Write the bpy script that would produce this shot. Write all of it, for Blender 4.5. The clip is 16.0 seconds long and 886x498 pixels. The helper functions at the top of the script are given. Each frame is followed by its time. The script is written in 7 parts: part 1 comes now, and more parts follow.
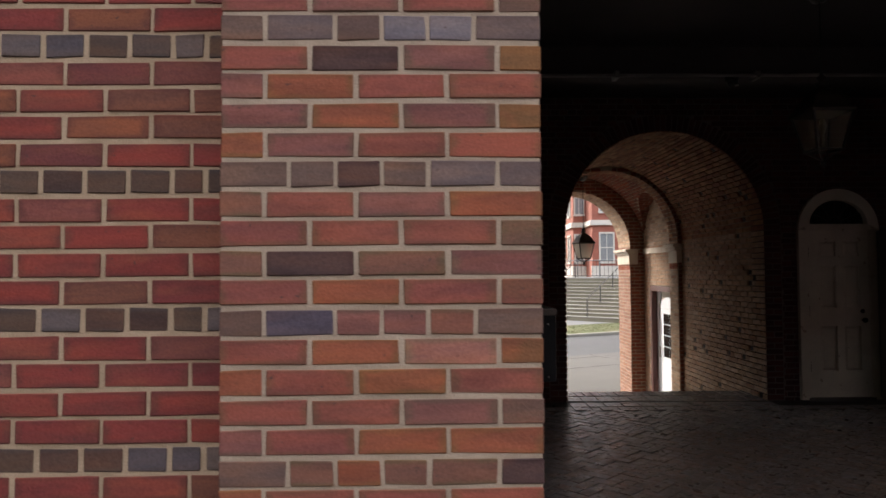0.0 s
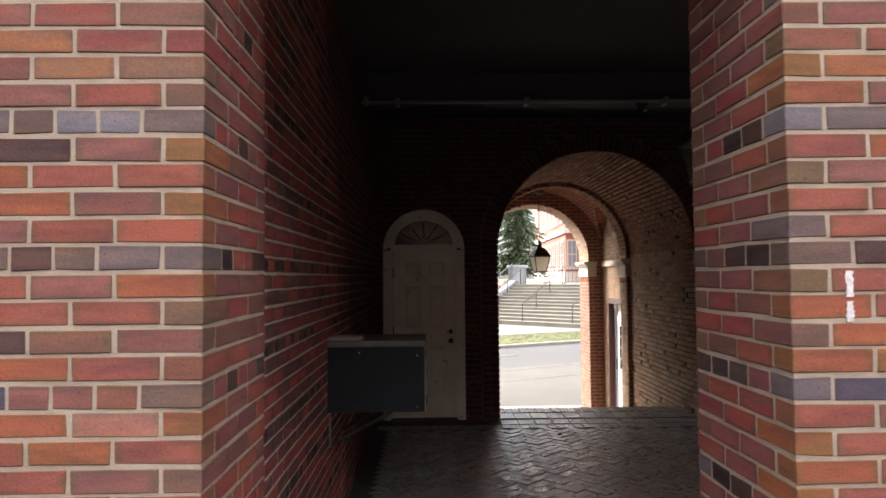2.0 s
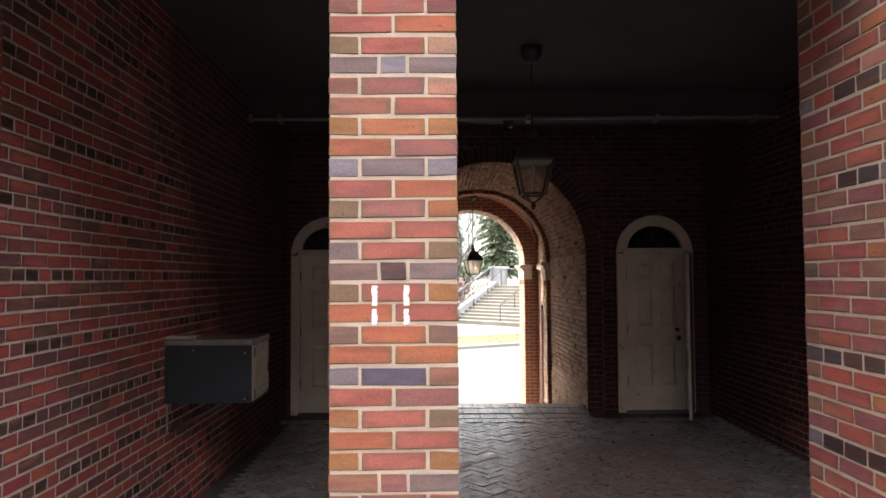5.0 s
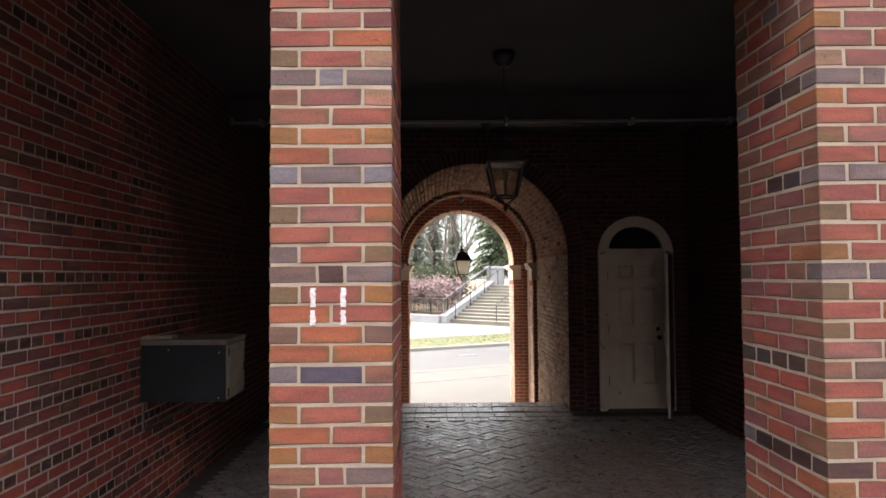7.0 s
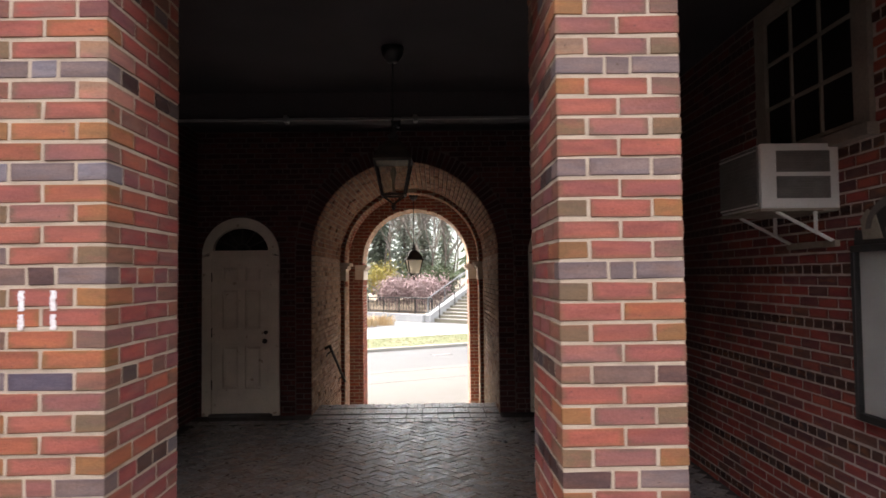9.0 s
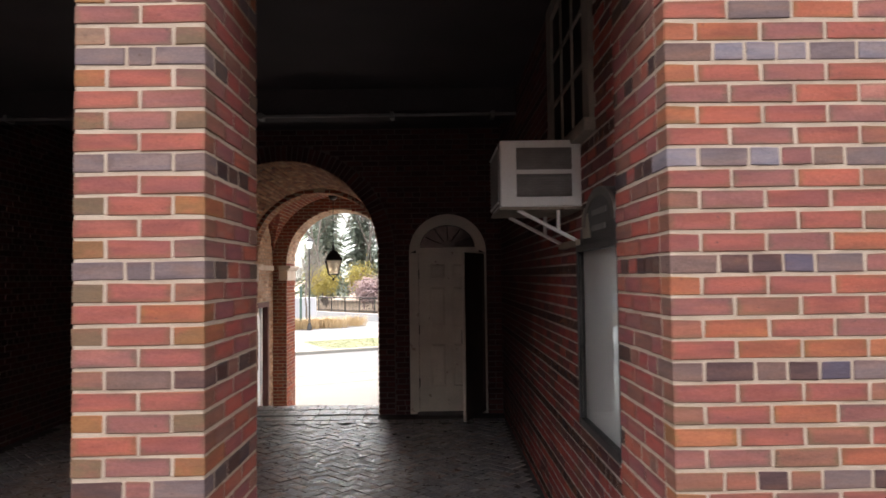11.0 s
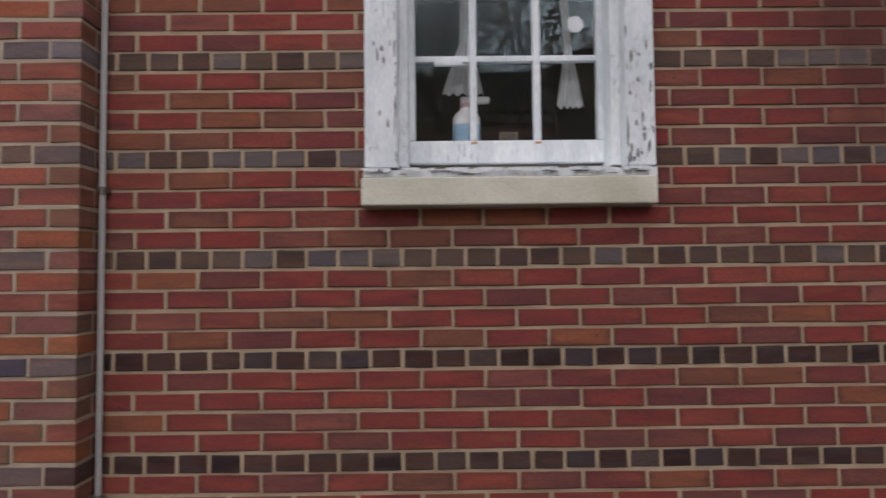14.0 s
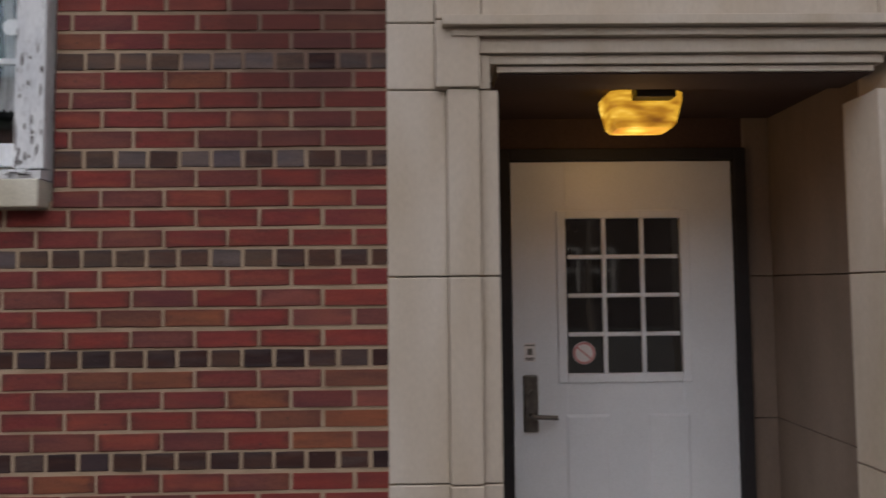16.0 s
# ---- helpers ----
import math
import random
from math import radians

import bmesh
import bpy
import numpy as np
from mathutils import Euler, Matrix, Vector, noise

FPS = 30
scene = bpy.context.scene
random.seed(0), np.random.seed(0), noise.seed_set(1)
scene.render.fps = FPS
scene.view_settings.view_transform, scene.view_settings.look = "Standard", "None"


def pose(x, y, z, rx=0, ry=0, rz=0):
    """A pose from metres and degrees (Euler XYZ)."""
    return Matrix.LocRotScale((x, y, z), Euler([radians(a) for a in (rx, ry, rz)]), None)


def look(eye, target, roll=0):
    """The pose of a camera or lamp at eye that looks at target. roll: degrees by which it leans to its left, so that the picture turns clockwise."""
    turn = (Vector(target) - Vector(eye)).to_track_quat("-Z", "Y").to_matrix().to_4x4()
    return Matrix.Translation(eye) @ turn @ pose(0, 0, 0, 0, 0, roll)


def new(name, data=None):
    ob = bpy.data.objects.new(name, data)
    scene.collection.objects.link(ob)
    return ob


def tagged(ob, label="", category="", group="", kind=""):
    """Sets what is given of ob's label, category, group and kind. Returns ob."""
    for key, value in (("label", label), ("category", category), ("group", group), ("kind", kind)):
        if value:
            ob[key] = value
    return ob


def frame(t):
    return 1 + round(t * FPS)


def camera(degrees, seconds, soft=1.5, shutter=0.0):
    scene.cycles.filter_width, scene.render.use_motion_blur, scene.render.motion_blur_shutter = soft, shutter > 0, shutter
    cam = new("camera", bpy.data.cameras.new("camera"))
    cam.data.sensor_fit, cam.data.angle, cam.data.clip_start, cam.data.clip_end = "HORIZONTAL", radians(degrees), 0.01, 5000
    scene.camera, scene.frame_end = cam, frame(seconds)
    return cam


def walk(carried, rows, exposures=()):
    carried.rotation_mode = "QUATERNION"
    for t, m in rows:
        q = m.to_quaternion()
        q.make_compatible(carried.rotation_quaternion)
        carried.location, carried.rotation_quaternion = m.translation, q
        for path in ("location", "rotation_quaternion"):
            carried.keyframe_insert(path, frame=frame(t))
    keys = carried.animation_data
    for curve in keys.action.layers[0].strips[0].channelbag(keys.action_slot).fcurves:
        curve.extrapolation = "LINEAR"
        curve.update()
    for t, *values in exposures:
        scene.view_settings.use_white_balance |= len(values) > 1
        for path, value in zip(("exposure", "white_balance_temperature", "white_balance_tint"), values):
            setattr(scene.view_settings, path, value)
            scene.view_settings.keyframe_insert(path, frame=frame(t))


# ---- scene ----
cam = camera(66.7, 16.0, soft=1.6, shutter=0.32)
PATH = [
    (0, (-1.707, -1.534, 1.457), (-1.67, 0.465, 1.528), -0.3),
    (0.5, (-1.476, -1.585, 1.398), (-1.441, 0.413, 1.477), -0.3),
    (1, (-1.268, -1.61, 1.363), (-1.229, 0.388, 1.444), -0.3),
    (1.5, (-1.076, -1.63, 1.552), (-1.043, 0.368, 1.632), -0.3),
    (2, (-0.889, -1.661, 1.632), (-0.857, 0.337, 1.714), -0.5),
    (2.5, (-0.703, -1.719, 1.627), (-0.671, 0.28, 1.709), -0.4),
    (3, (-0.504, -1.798, 1.637), (-0.476, 0.2, 1.719), -0.4),
    (3.5, (-0.296, -1.908, 1.651), (-0.271, 0.09, 1.733), -0.2),
    (4, (-0.064, -1.991, 1.661), (-0.038, 0.007, 1.743), -0.2),
    (4.5, (0.183, -2.095, 1.663), (0.21, -0.097, 1.746), -0.3),
    (7, (0.56, -2.288, 1.673), (0.585, -0.29, 1.755), -0.4),
    (7.5, (0.706, -2.29, 1.668), (0.731, -0.292, 1.752), -0.6),
    (8, (0.898, -2.242, 1.673), (0.924, -0.244, 1.753), -0.4),
    (8.2, (0.997, -2.23, 1.673), (1.023, -0.232, 1.752), -0.5),
    (10.5, (2.606, -2.115, 1.662), (2.631, -0.117, 1.741), -0.7),
    (11, (3.011, -2.105, 1.656), (3.035, -0.107, 1.736), -0.7),
    (11.5, (3.428, -2.109, 1.647), (3.449, -0.11, 1.728), -0.7),
    (12, (3.838, -2.133, 1.635), (3.861, -0.135, 1.718), -0.6),
    (12.5, (4.254, -2.14, 1.631), (4.28, -0.142, 1.713), -0.7),
    (13, (4.683, -2.136, 1.625), (4.707, -0.138, 1.711), -0.6),
    (13.5, (5.144, -2.13, 1.599), (5.157, -0.133, 1.702), -0.7),
    (14, (5.607, -2.138, 1.604), (5.621, -0.14, 1.7), -0.6),
    (14.5, (6.072, -2.153, 1.61), (6.097, -0.155, 1.696), -0.7),
    (15, (6.586, -2.156, 1.601), (6.604, -0.158, 1.694), -0.6),
    (15.5, (7.117, -2.147, 1.596), (7.125, -0.15, 1.693), -0.5),
    (16, (7.623, -2.151, 1.586), (7.657, -0.154, 1.692), -0.6),
]
EXPOSURES = [(0, 2.3), (0.5, 2.48), (1.0, 2.72), (1.5, 3.04), (2.5, 3.22), (3.5, 3.32), (4.0, 3.55), (4.5, 3.82), (7, 3.36), (8, 3.3), (10.5, 3.64), (11, 3.5), (11.5, 3.4), (12.3, 3.1), (13, 2.63), (13.5, 2.42), (14, 2.16), (14.5, 2.04), (15, 1.87), (15.5, 1.87), (16, 1.9)]
walk(cam, [(t, look(eye, target, roll)) for t, eye, target, roll in PATH], EXPOSURES)
# ---- END CAM


# the open sky and a veiled sun that stands beyond the building
SUN_DIR = Vector((-0.50, 0.68, 0.54)).normalized()
world = bpy.data.worlds.new("sky")
scene.world = world
world.use_nodes = True
wn = world.node_tree.nodes
sky = wn.new("ShaderNodeTexSky")
sky.sky_type, sky.sun_disc = "NISHITA", False
sky.sun_elevation, sky.sun_rotation = math.asin(SUN_DIR.z), math.atan2(SUN_DIR.x, SUN_DIR.y)
sky.air_density, sky.dust_density, sky.ozone_density = 1.0, 1.5, 1.0
pale = wn.new("ShaderNodeHueSaturation")
pale.inputs["Saturation"].default_value = 0.35
world.node_tree.links.new(sky.outputs[0], pale.inputs["Color"])
tint = wn.new("ShaderNodeMix")
tint.data_type, tint.blend_type = "RGBA", "MULTIPLY"
tint.inputs[0].default_value = 1.0
world.node_tree.links.new(pale.outputs[0], tint.inputs[6])
# a veiled sky: brighter and warmer overhead than at the milky horizon
way_up = wn.new("ShaderNodeSeparateXYZ")
world.node_tree.links.new(wn.new("ShaderNodeTexCoord").outputs["Generated"], way_up.inputs[0])
cast = wn.new("ShaderNodeValToRGB")
cast.color_ramp.elements[0].position, cast.color_ramp.elements[0].color = 0.05, (0.90, 0.98, 1.0, 1)
cast.color_ramp.elements[1].position, cast.color_ramp.elements[1].color = 0.45, (1.0, 0.90, 0.82, 1)
world.node_tree.links.new(way_up.outputs[2], cast.inputs[0])
world.node_tree.links.new(cast.outputs[0], tint.inputs[7])
veil = wn.new("ShaderNodeMapRange")
veil.inputs[1].default_value, veil.inputs[2].default_value, veil.inputs[3].default_value, veil.inputs[4].default_value = 0.07, 1.0, 0.11, 2.5
world.node_tree.links.new(way_up.outputs[2], veil.inputs[0])
overcast = wn.new("ShaderNodeMix")
overcast.data_type, overcast.blend_type = "RGBA", "MULTIPLY"
overcast.inputs[0].default_value = 1.0
world.node_tree.links.new(tint.outputs[2], overcast.inputs[6])
world.node_tree.links.new(veil.outputs[0], overcast.inputs[7])
world.node_tree.links.new(overcast.outputs[2], wn["Background"].inputs[0])
wn["Background"].inputs[1].default_value = 0.165
sun = new("sun", bpy.data.lights.new("sun", "SUN"))
sun.data.energy, sun.data.angle, sun.data.color = 0.72, radians(10), (1.0, 0.93, 0.83)
sun.matrix_world = look(SUN_DIR * 50, (0, 0, 0))


# ---- materials ----
def mat(name, rough=0.8, metal=0.0):
    m = bpy.data.materials.new(name)
    m.use_nodes = True
    b = m.node_tree.nodes["Principled BSDF"]
    b.inputs["Roughness"].default_value, b.inputs["Metallic"].default_value = rough, metal
    return m, m.node_tree.nodes, m.node_tree.links, b


def ramp_of(n, stops, flat=False):
    r = n.new("ShaderNodeValToRGB")
    r.color_ramp.interpolation = "CONSTANT" if flat else "LINEAR"
    e = r.color_ramp.elements
    while len(e) < len(stops):
        e.new(0.5)
    for el, (p, c) in zip(e, stops):
        el.position, el.color = p, (*c, 1)
    return r


def noise_of(n, l, vec, scale, detail=4, stretch=None):
    x = n.new("ShaderNodeTexNoise")
    x.inputs["Scale"].default_value, x.inputs["Detail"].default_value = scale, detail
    if stretch:
        mp = n.new("ShaderNodeMapping")
        mp.inputs["Scale"].default_value = stretch
        l.new(vec, mp.inputs["Vector"])
        vec = mp.outputs[0]
    l.new(vec, x.inputs["Vector"])
    return x.outputs["Fac"]


def mix_of(n, l, fac, a, b, mode="MIX"):
    m = n.new("ShaderNodeMix")
    m.data_type, m.blend_type = "RGBA", mode
    for sock, v in ((m.inputs[0], fac), (m.inputs[6], a), (m.inputs[7], b)):
        if isinstance(v, (int, float)):
            sock.default_value = v
        elif isinstance(v, tuple):
            sock.default_value = (*v, 1)
        else:
            l.new(v, sock)
    return m.outputs[2]


def bump_of(n, l, b, height, strength, dist=0.003):
    u = n.new("ShaderNodeBump")
    u.inputs["Strength"].default_value, u.inputs["Distance"].default_value = strength, dist
    l.new(height, u.inputs["Height"])
    l.new(u.outputs[0], b.inputs["Normal"])


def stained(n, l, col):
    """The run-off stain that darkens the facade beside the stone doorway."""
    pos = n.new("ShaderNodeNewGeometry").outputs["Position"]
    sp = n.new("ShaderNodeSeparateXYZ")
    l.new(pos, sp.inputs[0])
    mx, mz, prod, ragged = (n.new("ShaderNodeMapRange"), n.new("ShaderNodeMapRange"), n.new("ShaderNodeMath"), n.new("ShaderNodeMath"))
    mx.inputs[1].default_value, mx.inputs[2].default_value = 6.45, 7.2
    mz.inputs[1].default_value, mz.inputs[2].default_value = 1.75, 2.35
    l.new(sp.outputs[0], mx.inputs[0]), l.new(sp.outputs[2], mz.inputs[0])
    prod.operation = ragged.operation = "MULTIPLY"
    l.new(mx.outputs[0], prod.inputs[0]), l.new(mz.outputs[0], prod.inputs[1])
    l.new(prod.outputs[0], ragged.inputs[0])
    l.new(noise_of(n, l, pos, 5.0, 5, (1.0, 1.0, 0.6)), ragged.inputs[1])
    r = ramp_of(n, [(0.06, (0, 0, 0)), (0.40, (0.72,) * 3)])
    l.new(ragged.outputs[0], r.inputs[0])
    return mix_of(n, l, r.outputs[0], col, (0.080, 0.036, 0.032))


def deep_shaded(n, l, col):
    """Ragged darkening by depth and height: the porch's fading light put into the wall colour."""
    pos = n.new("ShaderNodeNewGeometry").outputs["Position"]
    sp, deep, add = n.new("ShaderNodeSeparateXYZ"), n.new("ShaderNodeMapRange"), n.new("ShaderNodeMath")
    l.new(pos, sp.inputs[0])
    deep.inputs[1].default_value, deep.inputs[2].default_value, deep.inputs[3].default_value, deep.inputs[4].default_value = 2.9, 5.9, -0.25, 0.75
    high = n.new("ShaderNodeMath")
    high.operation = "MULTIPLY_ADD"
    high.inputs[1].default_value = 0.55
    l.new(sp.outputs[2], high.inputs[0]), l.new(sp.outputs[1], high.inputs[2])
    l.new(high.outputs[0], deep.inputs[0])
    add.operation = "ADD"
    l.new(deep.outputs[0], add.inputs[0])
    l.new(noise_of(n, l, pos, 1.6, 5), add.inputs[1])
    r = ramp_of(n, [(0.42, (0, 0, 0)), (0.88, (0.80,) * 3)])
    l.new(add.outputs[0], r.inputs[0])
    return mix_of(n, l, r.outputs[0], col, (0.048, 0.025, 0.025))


def surface(name, base, second, scale=6.0, fine=60.0, rough=0.8, metal=0.0, bump=0.3, amount=0.6, dist=0.003, stretch=None, spot=None, spec=None, stain=False, gate=None, deep_shade=False):
    """A worn surface: two colours by a coarse noise, fine grain by a second one, relief by both."""
    m, n, l, b = mat(name, rough, metal)
    co = n.new("ShaderNodeTexCoord").outputs["Object"]
    coarse = noise_of(n, l, co, scale, 6, stretch)
    grain = noise_of(n, l, co, fine, 3, stretch)
    r = ramp_of(n, [(0.35, base), (0.68, second)])
    l.new(coarse, r.inputs[0])
    g = ramp_of(n, [(0.3, (0.72, 0.72, 0.72)), (0.7, (1.15, 1.15, 1.15))])
    l.new(grain, g.inputs[0])
    col = mix_of(n, l, amount, r.outputs[0], g.outputs[0], "MULTIPLY")
    if spot:
        s = ramp_of(n, [(spot[1], (0, 0, 0)), (spot[1] + 0.04, (1, 1, 1))])
        l.new(noise_of(n, l, co, spot[2], 5, spot[3] if len(spot) > 3 else None), s.inputs[0])
        mask = s.outputs[0]
        if gate:
            gr_ = ramp_of(n, [(gate[1], (0, 0, 0)), (gate[1] + 0.10, (1, 1, 1))])
            l.new(noise_of(n, l, co, gate[0], 3, (1.0, 1.0, 0.4)), gr_.inputs[0])
            mask = mix_of(n, l, 1.0, mask, gr_.outputs[0], "MULTIPLY")
        col = mix_of(n, l, mask, col, spot[0])
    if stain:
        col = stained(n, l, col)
    if deep_shade:
        col = deep_shaded(n, l, col)
    l.new(col, b.inputs["Base Color"])
    if spec is not None:
        b.inputs["Specular IOR Level"].default_value = spec
    if bump:
        bump_of(n, l, b, grain, bump, dist)
    return m


def brick_mat(name, colours, island=False, bump=0.5, flash=(0.20, 0.13, 0.10), flash_amount=0.5, lime=0.0, warm_amount=0.3, rim=(0.165, 0.098, 0.070), rim_amount=0.68, stain=False, deep_shade=False):
    """Fired clay: one of several body colours for each brick, flashed darker towards parts of the face, grainy."""
    m, n, l, b = mat(name, 0.88)
    b.inputs["Specular IOR Level"].default_value = 0.10
    if island:
        rnd = n.new("ShaderNodeNewGeometry").outputs["Random Per Island"]
    else:
        rnd = n.new("ShaderNodeObjectInfo").outputs["Random"]
    body = ramp_of(n, [(i / len(colours), c) for i, c in enumerate(colours)], True)
    l.new(rnd, body.inputs[0])
    co = n.new("ShaderNodeTexCoord").outputs["Object"]
    far = n.new("ShaderNodeVectorMath")
    far.operation = "MULTIPLY_ADD"
    comb = n.new("ShaderNodeCombineXYZ")
    for i in range(3):
        l.new(rnd, comb.inputs[i])
    l.new(comb.outputs[0], far.inputs[0])
    far.inputs[1].default_value = (91.0, 57.0, 33.0)
    l.new(co, far.inputs[2])
    v = far.outputs[0]
    blot = noise_of(n, l, v, 9.0, 3, (0.55, 0.55, 2.4))
    f1 = ramp_of(n, [(0.48, (0, 0, 0)), (0.66, (flash_amount,) * 3)])
    l.new(blot, f1.inputs[0])
    col = mix_of(n, l, f1.outputs[0], body.outputs[0], flash)
    if not island:
        # kiln flashing: the rim of many faces is burnt, with a ragged border
        sep = n.new("ShaderNodeSeparateXYZ")
        l.new(co, sep.inputs[0])
        rims = []
        for ax, half in ((0, 0.098), (2, 0.0283)):
            ab = n.new("ShaderNodeMath")
            ab.operation = "ABSOLUTE"
            l.new(sep.outputs[ax], ab.inputs[0])
            mr = n.new("ShaderNodeMapRange")
            mr.inputs[1].default_value, mr.inputs[2].default_value = half * (0.62 if ax == 0 else 0.25), half
            l.new(ab.outputs[0], mr.inputs[0])
            rims.append(mr.outputs[0])
        mx = n.new("ShaderNodeMath")
        mx.operation = "MAXIMUM"
        l.new(rims[0], mx.inputs[0]), l.new(rims[1], mx.inputs[1])
        rag = n.new("ShaderNodeMath")
        rag.operation = "MULTIPLY"
        l.new(mx.outputs[0], rag.inputs[0])
        l.new(noise_of(n, l, v, 14.0, 3, (0.7, 0.7, 1.6)), rag.inputs[1])
        rr_ = ramp_of(n, [(0.22, (0, 0, 0)), (0.50, (rim_amount,) * 3)])
        l.new(rag.outputs[0], rr_.inputs[0])
        col = mix_of(n, l, rr_.outputs[0], col, rim)
    streak = noise_of(n, l, v, 9.0, 3, (0.5, 0.5, 3.0))
    fs = ramp_of(n, [(0.36, (0.84, 0.88, 0.94)), (0.50, (1, 1, 1)), (0.66, (1.15, 1.08, 1.0))])
    l.new(streak, fs.inputs[0])
    col = mix_of(n, l, 0.9, col, fs.outputs[0], "MULTIPLY")
    warm = noise_of(n, l, v, 10.0, 2, (0.6, 0.6, 2.4))
    f2 = ramp_of(n, [(0.55, (0, 0, 0)), (0.72, (warm_amount,) * 3)])
    l.new(warm, f2.inputs[0])
    col = mix_of(n, l, f2.outputs[0], col, (0.42, 0.16, 0.06))
    grain = noise_of(n, l, v, 170.0, 4)
    g = ramp_of(n, [(0.3, (0.7,) * 3), (0.7, (1.2,) * 3)])
    l.new(grain, g.inputs[0])
    col = mix_of(n, l, 0.5, col, g.outputs[0], "MULTIPLY")
    pit = ramp_of(n, [(0.70, (0, 0, 0)), (0.76, (0.7,) * 3)])
    l.new(noise_of(n, l, v, 55.0, 2), pit.inputs[0])
    col = mix_of(n, l, pit.outputs[0], col, (0.08, 0.05, 0.045))
    if lime:
        w = ramp_of(n, [(0.66, (0, 0, 0)), (0.74, (lime,) * 3)])
        l.new(noise_of(n, l, co, 7.0, 6), w.inputs[0])
        col = mix_of(n, l, w.outputs[0], col, (0.5, 0.47, 0.44))
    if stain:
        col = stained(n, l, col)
    if deep_shade:
        col = deep_shaded(n, l, col)
    l.new(col, b.inputs["Base Color"])
    mixh = n.new("ShaderNodeMath")
    mixh.operation = "ADD"
    l.new(grain, mixh.inputs[0])
    l.new(noise_of(n, l, v, 40.0, 3), mixh.inputs[1])
    bump_of(n, l, b, mixh.outputs[0], bump * 0.6, 0.004)
    return m


PIER_C = [(0.256, 0.081, 0.066), (0.232, 0.075, 0.066), (0.306, 0.114, 0.065), (0.204, 0.088, 0.079), (0.266, 0.078, 0.062), (0.190, 0.094, 0.074), (0.291, 0.135, 0.074), (0.246, 0.072, 0.060), (0.283, 0.112, 0.090), (0.291, 0.091, 0.066), (0.215, 0.115, 0.079), (0.239, 0.096, 0.082), (0.266, 0.083, 0.065), (0.308, 0.127, 0.066), (0.216, 0.069, 0.061), (0.257, 0.090, 0.071)]
WALL_C = [(0.222, 0.051, 0.046), (0.190, 0.050, 0.048), (0.243, 0.064, 0.049), (0.172, 0.064, 0.056), (0.216, 0.049, 0.042), (0.232, 0.055, 0.045), (0.182, 0.076, 0.053), (0.157, 0.053, 0.051), (0.225, 0.051, 0.044), (0.235, 0.087, 0.051), (0.206, 0.049, 0.045), (0.228, 0.078, 0.065)]
DARK_C = [(0.148, 0.118, 0.126), (0.115, 0.078, 0.064), (0.172, 0.146, 0.152), (0.130, 0.088, 0.067), (0.083, 0.058, 0.055), (0.150, 0.118, 0.122), (0.108, 0.076, 0.057), (0.136, 0.112, 0.113), (0.174, 0.083, 0.069)]
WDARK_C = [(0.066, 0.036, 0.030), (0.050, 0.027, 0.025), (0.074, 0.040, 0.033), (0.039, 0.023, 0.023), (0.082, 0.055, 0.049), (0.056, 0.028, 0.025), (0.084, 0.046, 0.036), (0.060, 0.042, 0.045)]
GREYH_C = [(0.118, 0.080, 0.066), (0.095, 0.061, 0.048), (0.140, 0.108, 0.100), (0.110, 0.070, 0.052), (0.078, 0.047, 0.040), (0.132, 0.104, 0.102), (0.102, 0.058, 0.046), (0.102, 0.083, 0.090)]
IN_C = [(0.315, 0.074, 0.063), (0.245, 0.066, 0.062), (0.345, 0.092, 0.065), (0.175, 0.060, 0.065), (0.275, 0.060, 0.057), (0.120, 0.055, 0.057), (0.292, 0.069, 0.060), (0.155, 0.074, 0.060)]
BACK_C = [(0.074, 0.028, 0.027), (0.058, 0.024, 0.025), (0.084, 0.032, 0.029), (0.048, 0.022, 0.023)]
TAN_C = [(0.475, 0.352, 0.256), (0.430, 0.315, 0.227), (0.520, 0.395, 0.296), (0.445, 0.316, 0.228), (0.390, 0.290, 0.215), (0.495, 0.370, 0.270), (0.450, 0.342, 0.252), (0.420, 0.303, 0.213), (0.520, 0.395, 0.290), (0.325, 0.216, 0.158), (0.470, 0.348, 0.264)]
CROWN_C = [(0.325, 0.180, 0.113), (0.276, 0.149, 0.098), (0.374, 0.218, 0.135), (0.244, 0.125, 0.086), (0.309, 0.187, 0.120), (0.406, 0.258, 0.164)]
PALE_C = [(0.400, 0.275, 0.198), (0.360, 0.245, 0.175), (0.430, 0.300, 0.220), (0.370, 0.245, 0.172)]
REVEAL_C = [(0.330, 0.200, 0.150), (0.290, 0.170, 0.128), (0.355, 0.225, 0.172), (0.300, 0.175, 0.130)]
RED_C = [(0.22, 0.068, 0.045), (0.26, 0.085, 0.05), (0.19, 0.058, 0.045), (0.20, 0.09, 0.06)]
